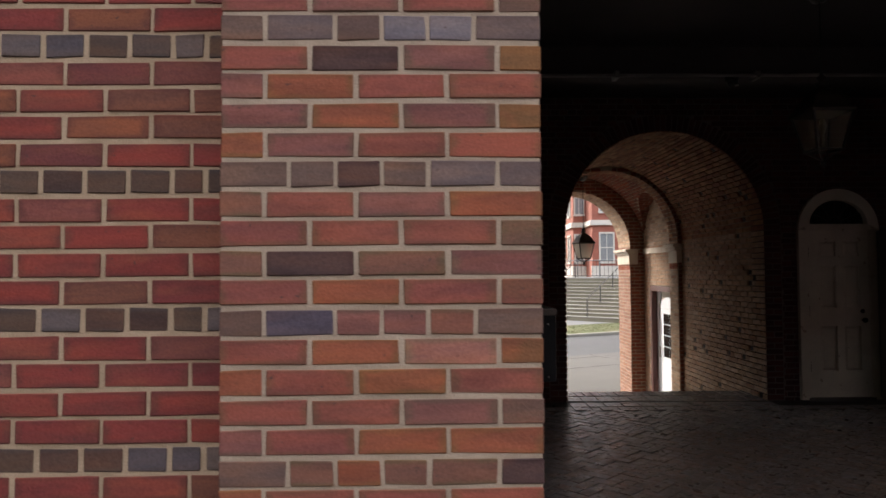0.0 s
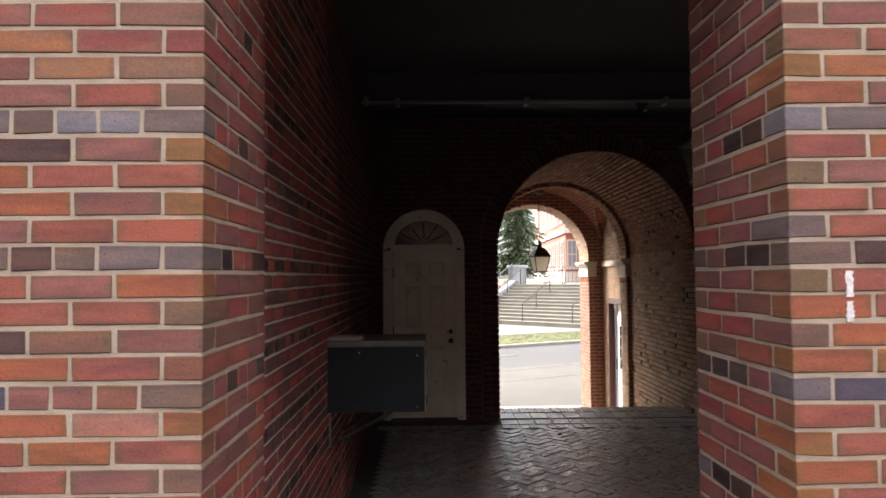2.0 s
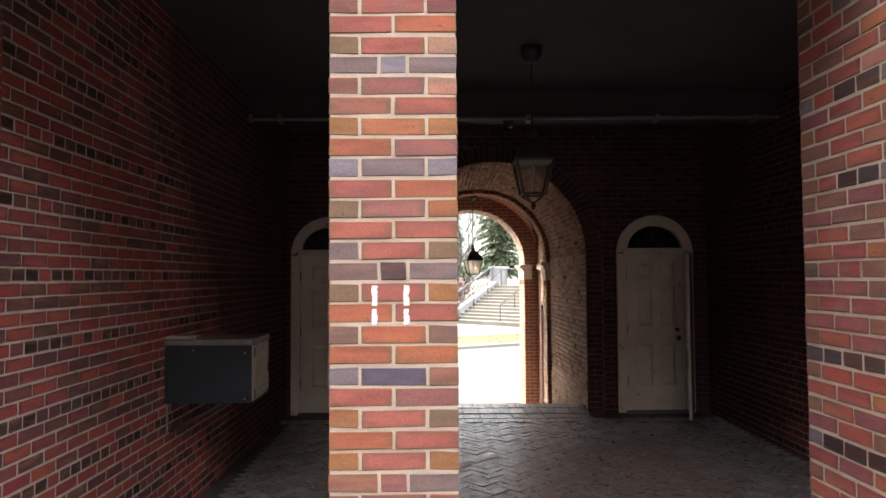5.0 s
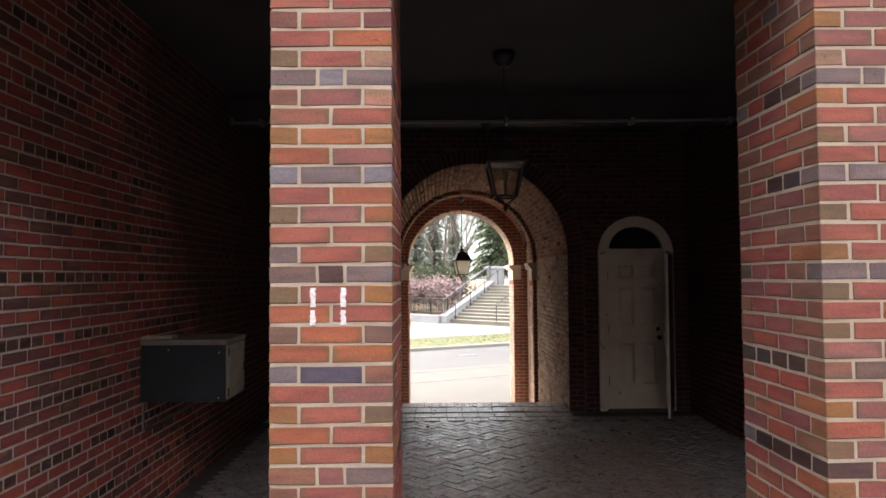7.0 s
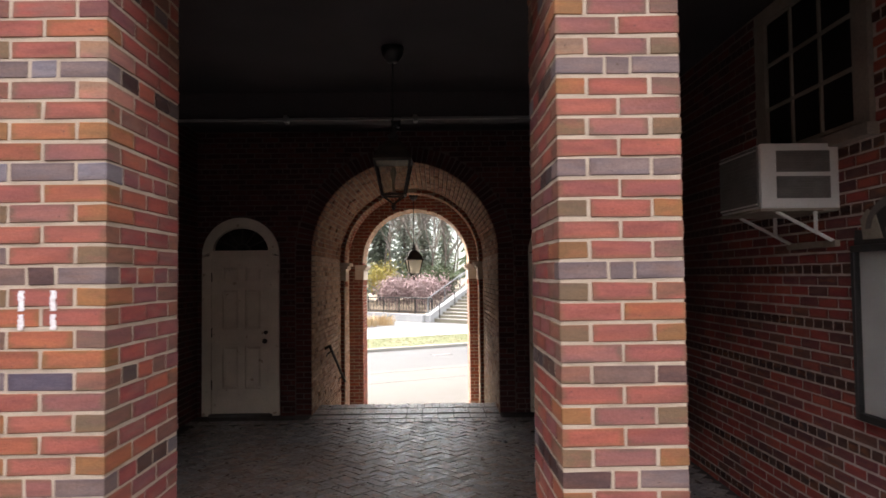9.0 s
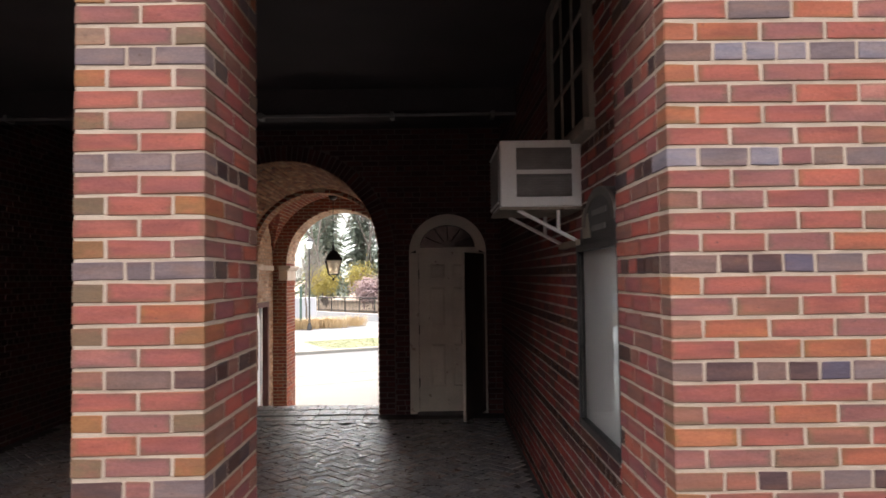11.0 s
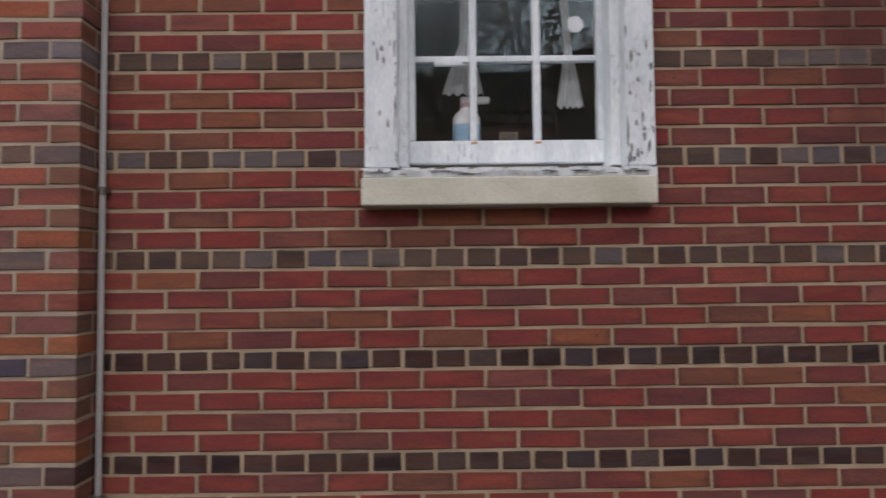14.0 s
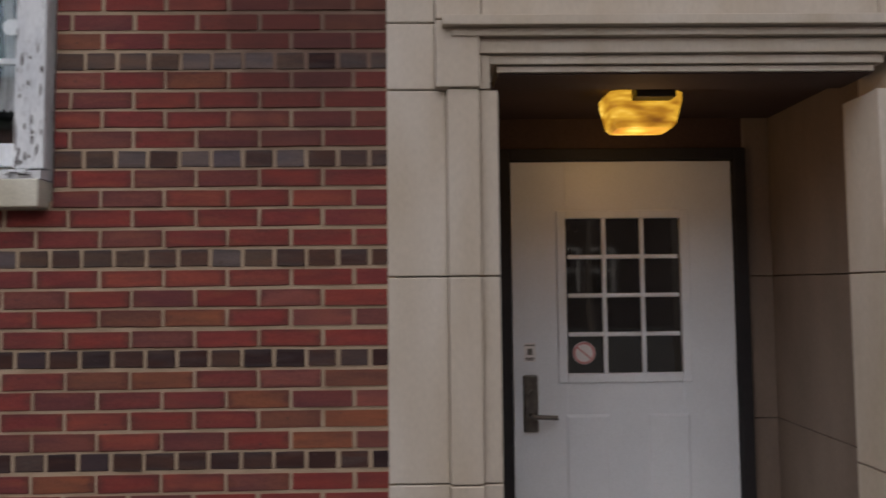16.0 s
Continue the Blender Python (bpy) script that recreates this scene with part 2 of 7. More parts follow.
# single kiln colours, for the pier bricks that can be told apart
TONES = {
    "R": ("red", [(0.262, 0.086, 0.068), (0.240, 0.082, 0.069), (0.272, 0.093, 0.070)]),
    "r": ("bright_red", [(0.312, 0.096, 0.067), (0.300, 0.094, 0.068)]),
    "M": ("mauve", [(0.226, 0.094, 0.083), (0.210, 0.088, 0.079), (0.240, 0.103, 0.088)]),
    "O": ("orange", [(0.296, 0.106, 0.058), (0.276, 0.098, 0.057), (0.312, 0.118, 0.064)]),
    "o": ("orange_red", [(0.298, 0.099, 0.059), (0.280, 0.094, 0.058)]),
    "B": ("brown", [(0.214, 0.100, 0.072), (0.232, 0.096, 0.070), (0.198, 0.096, 0.073)]),
    "P": ("pale_pink", [(0.345, 0.150, 0.118), (0.325, 0.140, 0.112)]),
    "G": ("grey", [(0.166, 0.121, 0.116), (0.154, 0.110, 0.103), (0.174, 0.131, 0.129)]),
    "L": ("lavender", [(0.205, 0.174, 0.188), (0.190, 0.158, 0.168)]),
    "T": ("taupe", [(0.168, 0.108, 0.088), (0.152, 0.094, 0.079), (0.160, 0.101, 0.086)]),
    "D": ("dark", [(0.092, 0.055, 0.052), (0.112, 0.064, 0.056)]),
    "U": ("blue_black", [(0.112, 0.088, 0.110), (0.100, 0.078, 0.096)]),
}
M_TONE = {c: brick_mat(nm + "_pier_brick", cs, flash=tuple(v * 0.62 for v in cs[0]), flash_amount=0.45, warm_amount=0.28 if c in "Oo" else 0.08,
                       rim=tuple(v * f for v, f in zip(cs[0], (0.72, 0.70, 0.70) if c in "GLTUD" else (0.60, 0.98, 0.80))), rim_amount=0.72) for c, (nm, cs) in TONES.items()}
M_PIER, M_PIER_D = brick_mat("pier_brick", PIER_C, warm_amount=0.12, flash_amount=0.4), brick_mat("dark_header_brick", DARK_C, flash=(0.13, 0.114, 0.104), flash_amount=0.3, warm_amount=0.08, rim=(0.10, 0.085, 0.08), rim_amount=0.5)
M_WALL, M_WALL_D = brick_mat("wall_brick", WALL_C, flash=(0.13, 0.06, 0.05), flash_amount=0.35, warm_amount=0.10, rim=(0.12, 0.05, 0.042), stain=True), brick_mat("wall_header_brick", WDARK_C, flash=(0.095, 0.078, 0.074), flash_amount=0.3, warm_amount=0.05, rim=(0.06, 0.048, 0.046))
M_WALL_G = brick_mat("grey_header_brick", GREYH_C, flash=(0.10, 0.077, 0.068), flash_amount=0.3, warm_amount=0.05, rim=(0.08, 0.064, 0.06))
M_PIER_J, M_PIER_DJ = brick_mat("pier_brick_joined", PIER_C, True), brick_mat("dark_header_joined", DARK_C, True, warm_amount=0.08)
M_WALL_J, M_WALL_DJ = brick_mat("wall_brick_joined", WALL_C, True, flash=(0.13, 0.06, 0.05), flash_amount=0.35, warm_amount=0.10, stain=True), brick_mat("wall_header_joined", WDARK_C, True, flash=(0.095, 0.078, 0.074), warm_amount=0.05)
M_IN, M_IN_D = brick_mat("inner_brick", IN_C, flash_amount=0.3, lime=0.3, rim=(0.11, 0.05, 0.042)), brick_mat("inner_header_brick", WDARK_C, flash_amount=0.2)
M_IN_J, M_IN_DJ = brick_mat("inner_brick_joined", IN_C, True, flash_amount=0.3, lime=0.25, deep_shade=True), brick_mat("inner_header_joined", WDARK_C, True, flash_amount=0.2, deep_shade=True)
M_BACK_J = brick_mat("dark_back_brick_joined", BACK_C, True, flash=(0.04, 0.02, 0.02), flash_amount=0.3, warm_amount=0.04)
M_DMORTAR = surface("dark_mortar", (0.105, 0.078, 0.074), (0.064, 0.047, 0.046), 5, 150, 0.95, bump=0.5)
M_TAN_J = brick_mat("tan_brick_joined", TAN_C, True, flash=(0.22, 0.13, 0.08), flash_amount=0.45, lime=0.12)
M_CROWN_J = brick_mat("crown_brick_joined", CROWN_C, True, flash=(0.13, 0.075, 0.055), flash_amount=0.45, lime=0.1)
M_PALE_J = brick_mat("pale_tan_brick_joined", PALE_C, True, flash=(0.40, 0.27, 0.17), flash_amount=0.4)
M_REVEAL_J = brick_mat("pinkish_reveal_brick", REVEAL_C, True, flash_amount=0.3)
M_RED_J = brick_mat("passage_red_brick", RED_C, True, flash_amount=0.3)
M_FLOOR = brick_mat("paver", [(0.215, 0.198, 0.192), (0.160, 0.147, 0.147), (0.262, 0.238, 0.228), (0.190, 0.174, 0.170)], flash=(0.08, 0.068, 0.066), lime=0.7)
M_FLOOR_J = brick_mat("paver_joined", [(0.215, 0.198, 0.192), (0.160, 0.147, 0.147), (0.262, 0.238, 0.228), (0.190, 0.174, 0.170)], True, flash=(0.08, 0.068, 0.066), lime=0.7)
for m_ in (M_FLOOR, M_FLOOR_J):
    n_, l_ = m_.node_tree.nodes, m_.node_tree.links
    sheen = ramp_of(n_, [(0.35, (0.60,) * 3), (0.65, (0.22,) * 3)])
    l_.new(noise_of(n_, l_, n_.new("ShaderNodeNewGeometry").outputs["Position"], 17.0, 7), sheen.inputs[0])
    l_.new(sheen.outputs[0], n_["Principled BSDF"].inputs["Roughness"])
    m_.node_tree.nodes["Principled BSDF"].inputs["Roughness"].default_value = 0.42
    m_.node_tree.nodes["Principled BSDF"].inputs["Specular IOR Level"].default_value = 0.5
M_MORTAR = surface("mortar", (0.425, 0.338, 0.258), (0.335, 0.260, 0.196), 9, 190, 0.95, bump=0.5, amount=0.3, dist=0.005)
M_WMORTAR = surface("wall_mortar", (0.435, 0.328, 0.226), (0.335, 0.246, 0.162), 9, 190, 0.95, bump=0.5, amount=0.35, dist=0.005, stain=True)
M_IMORTAR = surface("inner_mortar", (0.54, 0.46, 0.40), (0.38, 0.31, 0.27), 9, 200, 0.95, bump=0.6, deep_shade=True)
M_TMORTAR = surface("tan_mortar", (0.38, 0.32, 0.245), (0.28, 0.235, 0.18), 9, 200, 0.95, bump=0.6)
M_FJOINT = surface("floor_joint", (0.045, 0.04, 0.038), (0.09, 0.08, 0.075), 5, 150, 0.8, bump=0.6)
M_CEIL = surface("dark_plaster", (0.050, 0.040, 0.042), (0.035, 0.028, 0.029), 1.5, 60, 0.9)
M_STONE = surface("limestone", (0.575, 0.512, 0.435), (0.485, 0.408, 0.315), 4.0, 130, 0.85, bump=0.25, amount=0.3, stretch=(1.3, 1.3, 0.3), spot=((0.42, 0.35, 0.26), 0.69, 9.0, (1.5, 1.5, 0.2)))
# darker limestone copy: the shade of the doorway recess is in its colour
M_RSTONE = surface("shaded_recess_stone", (0.262, 0.203, 0.160), (0.195, 0.147, 0.115), 3.0, 130, 0.85, bump=0.25, amount=0.3, stretch=(1.2, 1.2, 0.35))
M_SILL = surface("sill_stone", (0.66, 0.635, 0.535), (0.52, 0.485, 0.38), 5.0, 150, 0.85, bump=0.3, amount=0.4)
M_PEEL = surface("peeling_white_paint", (0.84, 0.86, 0.87), (0.66, 0.69, 0.72), 9, 110, 0.6, bump=0.6, amount=0.45, stretch=(1.6, 1.6, 0.35), spot=((0.42, 0.43, 0.45), 0.585, 150, (1.2, 1.2, 0.20)), gate=(8.0, 0.50))
M_DOORW = surface("white_door_paint", (0.76, 0.79, 0.83), (0.71, 0.74, 0.78), 3, 120, 0.45, bump=0.08, amount=0.15)
M_OLDW = surface("old_cream_paint", (0.60, 0.54, 0.45), (0.50, 0.45, 0.375), 4, 90, 0.6, bump=0.2, amount=0.3, spot=((0.33, 0.27, 0.21), 0.66, 9))
M_BRONZE = surface("dark_bronze_paint", (0.026, 0.025, 0.027), (0.035, 0.033, 0.035), 8, 100, 0.65, bump=0.1, spec=0.2)
M_BLACK = surface("black_iron", (0.02, 0.02, 0.02), (0.035, 0.03, 0.028), 12, 120, 0.5, 0.3, bump=0.2)
M_STEEL = surface("dull_steel", (0.32, 0.30, 0.27), (0.22, 0.2, 0.18), 20, 150, 0.4, 0.9, bump=0.1)
M_RIM = surface("worn_pale_rim", (0.30, 0.32, 0.36), (0.05, 0.055, 0.07), 24, 150, 0.5, 0.0, bump=0.2)
M_LOCK = surface("dark_worn_lock", (0.10, 0.092, 0.085), (0.17, 0.155, 0.14), 30, 150, 0.45, 0.6, bump=0.1)
M_CONDUIT = surface("painted_conduit", (0.50, 0.48, 0.47), (0.42, 0.40, 0.39), 9, 90, 0.5, bump=0.1, amount=0.3)
M_VOID = surface("black_glass_and_hole", (0.008, 0.007, 0.007), (0.014, 0.012, 0.012), 3, 40, 0.5, bump=0.0, spec=0.1)
M_SHADEW = surface("dull_brown_window_paint", (0.27, 0.225, 0.18), (0.20, 0.165, 0.135), 5, 80, 0.6, bump=0.2)
M_PIPE = surface("dusty_dark_pipe", (0.16, 0.145, 0.14), (0.12, 0.11, 0.105), 9, 90, 0.5, bump=0.1, amount=0.3)
M_BOX = surface("dark_blue_metal", (0.014, 0.0152, 0.0175), (0.019, 0.0205, 0.0235), 4, 80, 0.7, 0.0, bump=0.1, spec=0.15)
M_CREAM = surface("rusty_cream_metal", (0.25, 0.215, 0.165), (0.19, 0.155, 0.115), 6, 80, 0.6, bump=0.2, spot=((0.12, 0.07, 0.04), 0.64, 16))
M_ACW = surface("aged_white_plastic", (0.62, 0.61, 0.585), (0.55, 0.54, 0.515), 5, 90, 0.5, bump=0.1, amount=0.25)
M_GRILLE = surface("grey_grille", (0.16, 0.15, 0.14), (0.12, 0.11, 0.10), 8, 90, 0.6, bump=0.1)
M_BOARD = surface("pale_notice_panel", (0.44, 0.425, 0.40), (0.35, 0.34, 0.32), 2.5, 60, 0.5, bump=0.05, amount=0.2)
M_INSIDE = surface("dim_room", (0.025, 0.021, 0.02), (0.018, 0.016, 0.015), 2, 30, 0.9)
M_WHITE = surface("white_paint_mark", (0.78, 0.76, 0.76), (0.7, 0.68, 0.68), 30, 120, 0.6, bump=0.1, amount=0.3)
M_MARK = surface("worn_white_paint", (0.76, 0.72, 0.72), (0.58, 0.50, 0.49), 90, 260, 0.8, bump=0.2, amount=0.5)
M_LACE = surface("white_lace", (0.80, 0.80, 0.80), (0.70, 0.70, 0.71), 20, 120, 0.8, bump=0.4)


def pane_mat(name, gloss, rim):
    """A thin clear pane: straight through, with a mirror gloss that grows towards grazing."""
    m, n, l, b = mat(name, 0.02)
    tr, gl, lw, mx = n.new("ShaderNodeBsdfTransparent"), n.new("ShaderNodeBsdfGlossy"), n.new("ShaderNodeLayerWeight"), n.new("ShaderNodeMixShader")
    pw_, ma = n.new("ShaderNodeMath"), n.new("ShaderNodeMath")
    tr.inputs[0].default_value = (0.985, 0.99, 0.99, 1)
    gl.inputs["Color"].default_value = (0.80, 0.94, 1.0, 1)
    gl.inputs["Roughness"].default_value = 0.015
    lw.inputs[0].default_value = 0.5
    pw_.operation, ma.operation = "POWER", "MULTIPLY_ADD"
    pw_.inputs[1].default_value, ma.inputs[1].default_value, ma.inputs[2].default_value = 5.0, rim, gloss
    l.new(lw.outputs["Facing"], pw_.inputs[0]), l.new(pw_.outputs[0], ma.inputs[0])
    l.new(ma.outputs[0], mx.inputs[0]), l.new(tr.outputs[0], mx.inputs[1]), l.new(gl.outputs[0], mx.inputs[2])
    l.new(mx.outputs[0], n["Material Output"].inputs[0])
    return m


M_GLASS = pane_mat("window_glass", 0.05, 0.9)
M_ACRYL = pane_mat("matt_cover_sheet", 0.01, 0.3)
M_MIRR = surface("dark_door_glass", (0.012, 0.012, 0.013), (0.02, 0.02, 0.02), 2, 40, 0.04, bump=0.0, spec=0.7)


# ---- building helpers ----
def ob_of(name, bm, material, parent=None, label=""):
    me = bpy.data.meshes.new(name)
    bm.to_mesh(me)
    bm.free()
    for m in (material if isinstance(material, (list, tuple)) else [material]):
        me.materials.append(m)
    ob = new(name, me)
    if parent is not None:
        ob.parent = parent
    if label:
        tagged(ob, label)
    return ob


def part(name, bm, material, parent, label=""):
    return ob_of(name, bm, material, parent, label)


def holder(name, place=(0, 0, 0), turn=0.0):
    e = new(name)
    e.matrix_basis = pose(*place, 0, 0, turn)
    return e


def smooth(ob):
    for p in ob.data.polygons:
        p.use_smooth = True
    return ob


def box(x0, y0, z0, x1, y1, z1, bevel=0.0, bm=None):
    out = bm or bmesh.new()
    vs = [out.verts.new(p) for p in ((x0, y0, z0), (x1, y0, z0), (x1, y1, z0), (x0, y1, z0), (x0, y0, z1), (x1, y0, z1), (x1, y1, z1), (x0, y1, z1))]
    fs = [out.faces.new([vs[i] for i in q]) for q in ((0, 3, 2, 1), (4, 5, 6, 7), (0, 1, 5, 4), (1, 2, 6, 5), (2, 3, 7, 6), (3, 0, 4, 7))]
    if bevel:
        bmesh.ops.bevel(out, geom=list({e for f in fs for e in f.edges}), offset=bevel, segments=2, affect="EDGES", profile=0.5)
    return out


def rod(a, b, r, seg=10, r2=None, bm=None):
    out = bm or bmesh.new()
    a, b = Vector(a), Vector(b)
    m = Matrix.Translation((a + b) / 2) @ (b - a).to_track_quat("Z", "Y").to_matrix().to_4x4()
    bmesh.ops.create_cone(out, cap_ends=True, segments=seg, radius1=r, radius2=r if r2 is None else r2, depth=(b - a).length, matrix=m)
    return out


def lathe(profile, seg=16, at=(0, 0, 0), bm=None, phase=0.0):
    """A turned body from (radius, height) pairs."""
    out = bm or bmesh.new()
    rings = []
    for r, z in profile:
        rings.append([out.verts.new((at[0] + r * math.cos(phase + math.tau * i / seg), at[1] + r * math.sin(phase + math.tau * i / seg), at[2] + z)) for i in range(seg)])
    for p, q in zip(rings, rings[1:]):
        for i in range(seg):
            out.faces.new((p[i], p[(i + 1) % seg], q[(i + 1) % seg], q[i]))
    out.faces.new(rings[0][::-1])
    out.faces.new(rings[-1])
    return out


def slab_xz(outline, y0, y1, bm=None):
    """A flat body: an outline in x and z, given thickness from y0 to y1."""
    out = bm or bmesh.new()
    f = [out.verts.new((x, y0, z)) for x, z in outline]
    g = [out.verts.new((x, y1, z)) for x, z in outline]
    out.faces.new(f[::-1])
    out.faces.new(g)
    for i in range(len(f)):
        j = (i + 1) % len(f)
        out.faces.new((f[i], f[j], g[j], g[i]))
    bmesh.ops.recalc_face_normals(out, faces=out.faces)
    return out


def ring_xz(cx, cz, r0, r1, y0, y1, a0=0.0, a1=180.0, seg=28, bm=None):
    """A flat arched band between two radii, standing in x and z."""
    out = bm or bmesh.new()
    cols = []
    for i in range(seg + 1):
        a = radians(a0 + (a1 - a0) * i / seg)
        c, s = math.cos(a), math.sin(a)
        cols.append([out.verts.new((cx + r * c, y, cz + r * s)) for r, y in ((r0, y0), (r1, y0), (r1, y1), (r0, y1))])
    for p, q in zip(cols, cols[1:]):
        for i in range(4):
            out.faces.new((p[i], p[(i + 1) % 4], q[(i + 1) % 4], q[i]))
    out.faces.new(cols[0])
    out.faces.new(cols[-1][::-1])
    bmesh.ops.recalc_face_normals(out, faces=out.faces)
    return out


def pierced(x0, x1, z0, z1, y0, y1, holes):
    """A wall along x with holes down to its foot: each (centre, half width, spring height, rise)."""
    cuts = {x0, x1}
    for cx, hw, zs, rise in holes:
        n = 32 if rise else 1
        cuts |= {round(cx + hw * math.cos(math.pi * i / n), 5) for i in range(n + 1)}
    cuts = sorted(c for c in cuts if x0 <= c <= x1)

    def foot(x, mid):
        for cx, hw, zs, rise in holes:
            if abs(mid - cx) < hw:
                u = max(0.0, 1 - ((x - cx) / hw) ** 2)
                return zs + rise * math.sqrt(u)
        return z0
    out = bmesh.new()
    for a, b in zip(cuts, cuts[1:]):
        m = (a + b) / 2
        fa, fb = foot(a, m), foot(b, m)
        v = [out.verts.new(p) for p in ((a, y0, fa), (b, y0, fb), (b, y1, fb), (a, y1, fa), (a, y0, z1), (b, y0, z1), (b, y1, z1), (a, y1, z1))]
        for q in ((0, 3, 2, 1), (4, 5, 6, 7), (0, 1, 5, 4), (1, 2, 6, 5), (2, 3, 7, 6), (3, 0, 4, 7)):
            out.faces.new([v[i] for i in q])
    bmesh.ops.remove_doubles(out, verts=out.verts, dist=1e-5)
    seen, dead = {}, []
    for f in out.faces:
        key = tuple(sorted(tuple(round(c, 4) for c in v.co) for v in f.verts))
        if key in seen:
            dead += [f, seen[key]]
        seen[key] = f
    bmesh.ops.delete(out, geom=list(set(dead)), context="FACES_ONLY")
    bmesh.ops.recalc_face_normals(out, faces=out.faces)
    return out


# ---- the plan ----
FLOOR, LOW, TOP = -0.08, -1.07, 3.55          # porch floor, street floor, porch ceiling
P1 = (-2.185, -1.452)                         # the four piers along the front
P2 = (0.0, 0.417)
P3 = (1.884, 2.294)
P4 = (3.748, 4.467)
DEEP, SET = 0.612, 0.125                      # depth of the piers; set-back of the walls beside them
XL, XR, YB = -1.55, 3.85, 6.45                # porch walls left and right, and back
AX, AR, AZ = 1.095, 1.195, 1.95               # passage arch: middle, radius, spring
Y2, Y2B, Y3, Y3B = 9.08, 9.45, 11.5, 12.3      # the second ring and the street arch
RR, RS, VR = 1.13, 1.085, 1.36                # radii of the ring, the street arch and the vestibule
HEAD = 2.84                                   # underside of the front beam
COURSE, JOINT, BL, BD = 0.0675, 0.0105, 0.198, 0.095
ZC = 1.65                                     # foot of one dark header course


def struct(name, bm, material, label="", parent=None):
    ob = ob_of(name, bm, material, parent)
    tagged(ob, label, kind="structure")
    return ob


struct("ground", box(-300, -80, -0.30, 300, 0.30, -0.10), surface("front_paving", (0.044, 0.042, 0.039), (0.058, 0.055, 0.050), 0.8, 60, 0.9), "grey paved ground in front of the brick building")
floor = struct("floor", box(XL - 0.6, 0.30, -0.45, XR + 0.6, 7.15, FLOOR - 0.004), M_FJOINT, "dark worn herringbone brick floor of the porch")

wall_left = struct("wall_left", box(XL - 0.35, DEEP, -0.3, XL - 0.0032, YB + 0.4, TOP + 0.6), M_IMORTAR, "shaded red brick porch wall with dark header courses")
wall_right = struct("wall_right", box(XR + 0.0032, DEEP, -0.3, XR + 0.35, YB + 0.4, TOP + 0.6), M_IMORTAR, "shaded red brick porch wall with dark header courses and a window")
DOOR_L, DOOR_R = -0.992, 3.17
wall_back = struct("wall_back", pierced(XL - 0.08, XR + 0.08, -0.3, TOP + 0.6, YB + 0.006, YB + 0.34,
                   [(AX, AR + 0.012, AZ, AR + 0.012), (DOOR_L, 0.475, 1.93, 0.475), (DOOR_R, 0.475, 1.93, 0.475)]), M_DMORTAR, "dark shaded brick back wall with an arched passage")
struct("ceiling", box(XL - 0.3, 0.02, TOP, XR + 0.3, YB + 0.3, TOP + 0.25), M_CEIL, "dark flat porch ceiling")
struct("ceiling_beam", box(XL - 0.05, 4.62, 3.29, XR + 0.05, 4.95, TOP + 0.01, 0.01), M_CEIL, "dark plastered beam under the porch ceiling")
struct("front_beam", box(P1[0], 0.03, HEAD, P4[1], 0.45, 4.8), M_WMORTAR, "brick beam above the porch openings")
struct("roof", box(P1[0] - 4, -0.5, 4.8, P4[1] + 8, 13.2, 5.0), M_CEIL, "plain roof slab over the building")

facade_left = struct("facade_left", box(P1[0] - 4, SET + 0.0032, -0.3, P1[0] + 0.02, SET + 0.4, 4.8), M_WMORTAR, "red brick facade wall with dark header courses")
M_FARW = surface("dark_far_brick", (0.036, 0.024, 0.020), (0.026, 0.018, 0.016), 1.2, 8, 0.9, bump=0.2)
# unseen walls, added to keep side sky light off piers and porch
for xw in (-12.0, 13.5):
    struct("side_light_blocker", box(xw, -26.0 if xw < 0 else -12.0, -0.3, xw + 0.6, 0.1, 10.0), M_FARW, "unseen dark brick wall added to block sky light from the side")
# the wall beside the porch is pierced by the window and the stone doorway
WX0, WX1 = 5.50, 6.23
facade_right = struct("facade_right", box(P4[1] - 0.02, SET + 0.0032, -0.3, WX0 - 0.13, SET + 0.38, 4.8), M_WMORTAR, "deep red brick facade wall with dark header courses")
part("wall_below_window", box(WX0 - 0.13, SET + 0.0032, -0.3, WX1 + 0.12, SET + 0.38, 1.88), M_WMORTAR, facade_right)
part("wall_beside_window", box(WX1 + 0.12, SET + 0.0032, -0.3, 7.50, SET + 0.38, 4.8), M_WMORTAR, facade_right)
part("wall_above_window", box(WX0 - 0.13, SET + 0.0032, 3.4, WX1 + 0.12, SET + 0.38, 4.8), M_WMORTAR, facade_right)
part("wall_past_doorway", box(9.5, SET + 0.02, -0.3, 14, SET + 0.38, 4.8), M_WMORTAR, facade_right)
part("wall_above_doorway", box(7.50, SET + 0.10, 2.60, 9.5, SET + 0.38, 4.8), M_WMORTAR, facade_right)

# ---- the vaulted passage down to the street ----
H1 = 4.3
passage = struct("passage_wall", pierced(AX - 2.2, AX + 2.2, LOW - 0.2, H1, YB + 0.34, Y2, [(AX, AR + 0.012, AZ, AR + 0.012)]), M_TMORTAR, "tan brick passage walls and barrel vault with soldier and missing bricks")
ring_two = struct("passage_ring", pierced(AX - 2.2, AX + 2.2, LOW - 0.2, H1, Y2, Y2B, [(AX, RR, AZ, RR)]), M_TMORTAR, "tan brick arch ring with stone imposts in the passage")
CY, CR, CH = (Y2B + Y3) / 2, (Y3 - Y2B) / 2, 0.92    # the cross vault of the vestibule: middle, half span, rise


def barrel(x):
    return math.sqrt(max(0.0, VR * VR - (x - AX) ** 2))


def cross(y):
    return CH * math.sqrt(max(0.0, 1 - ((y - CY) / CR) ** 2))


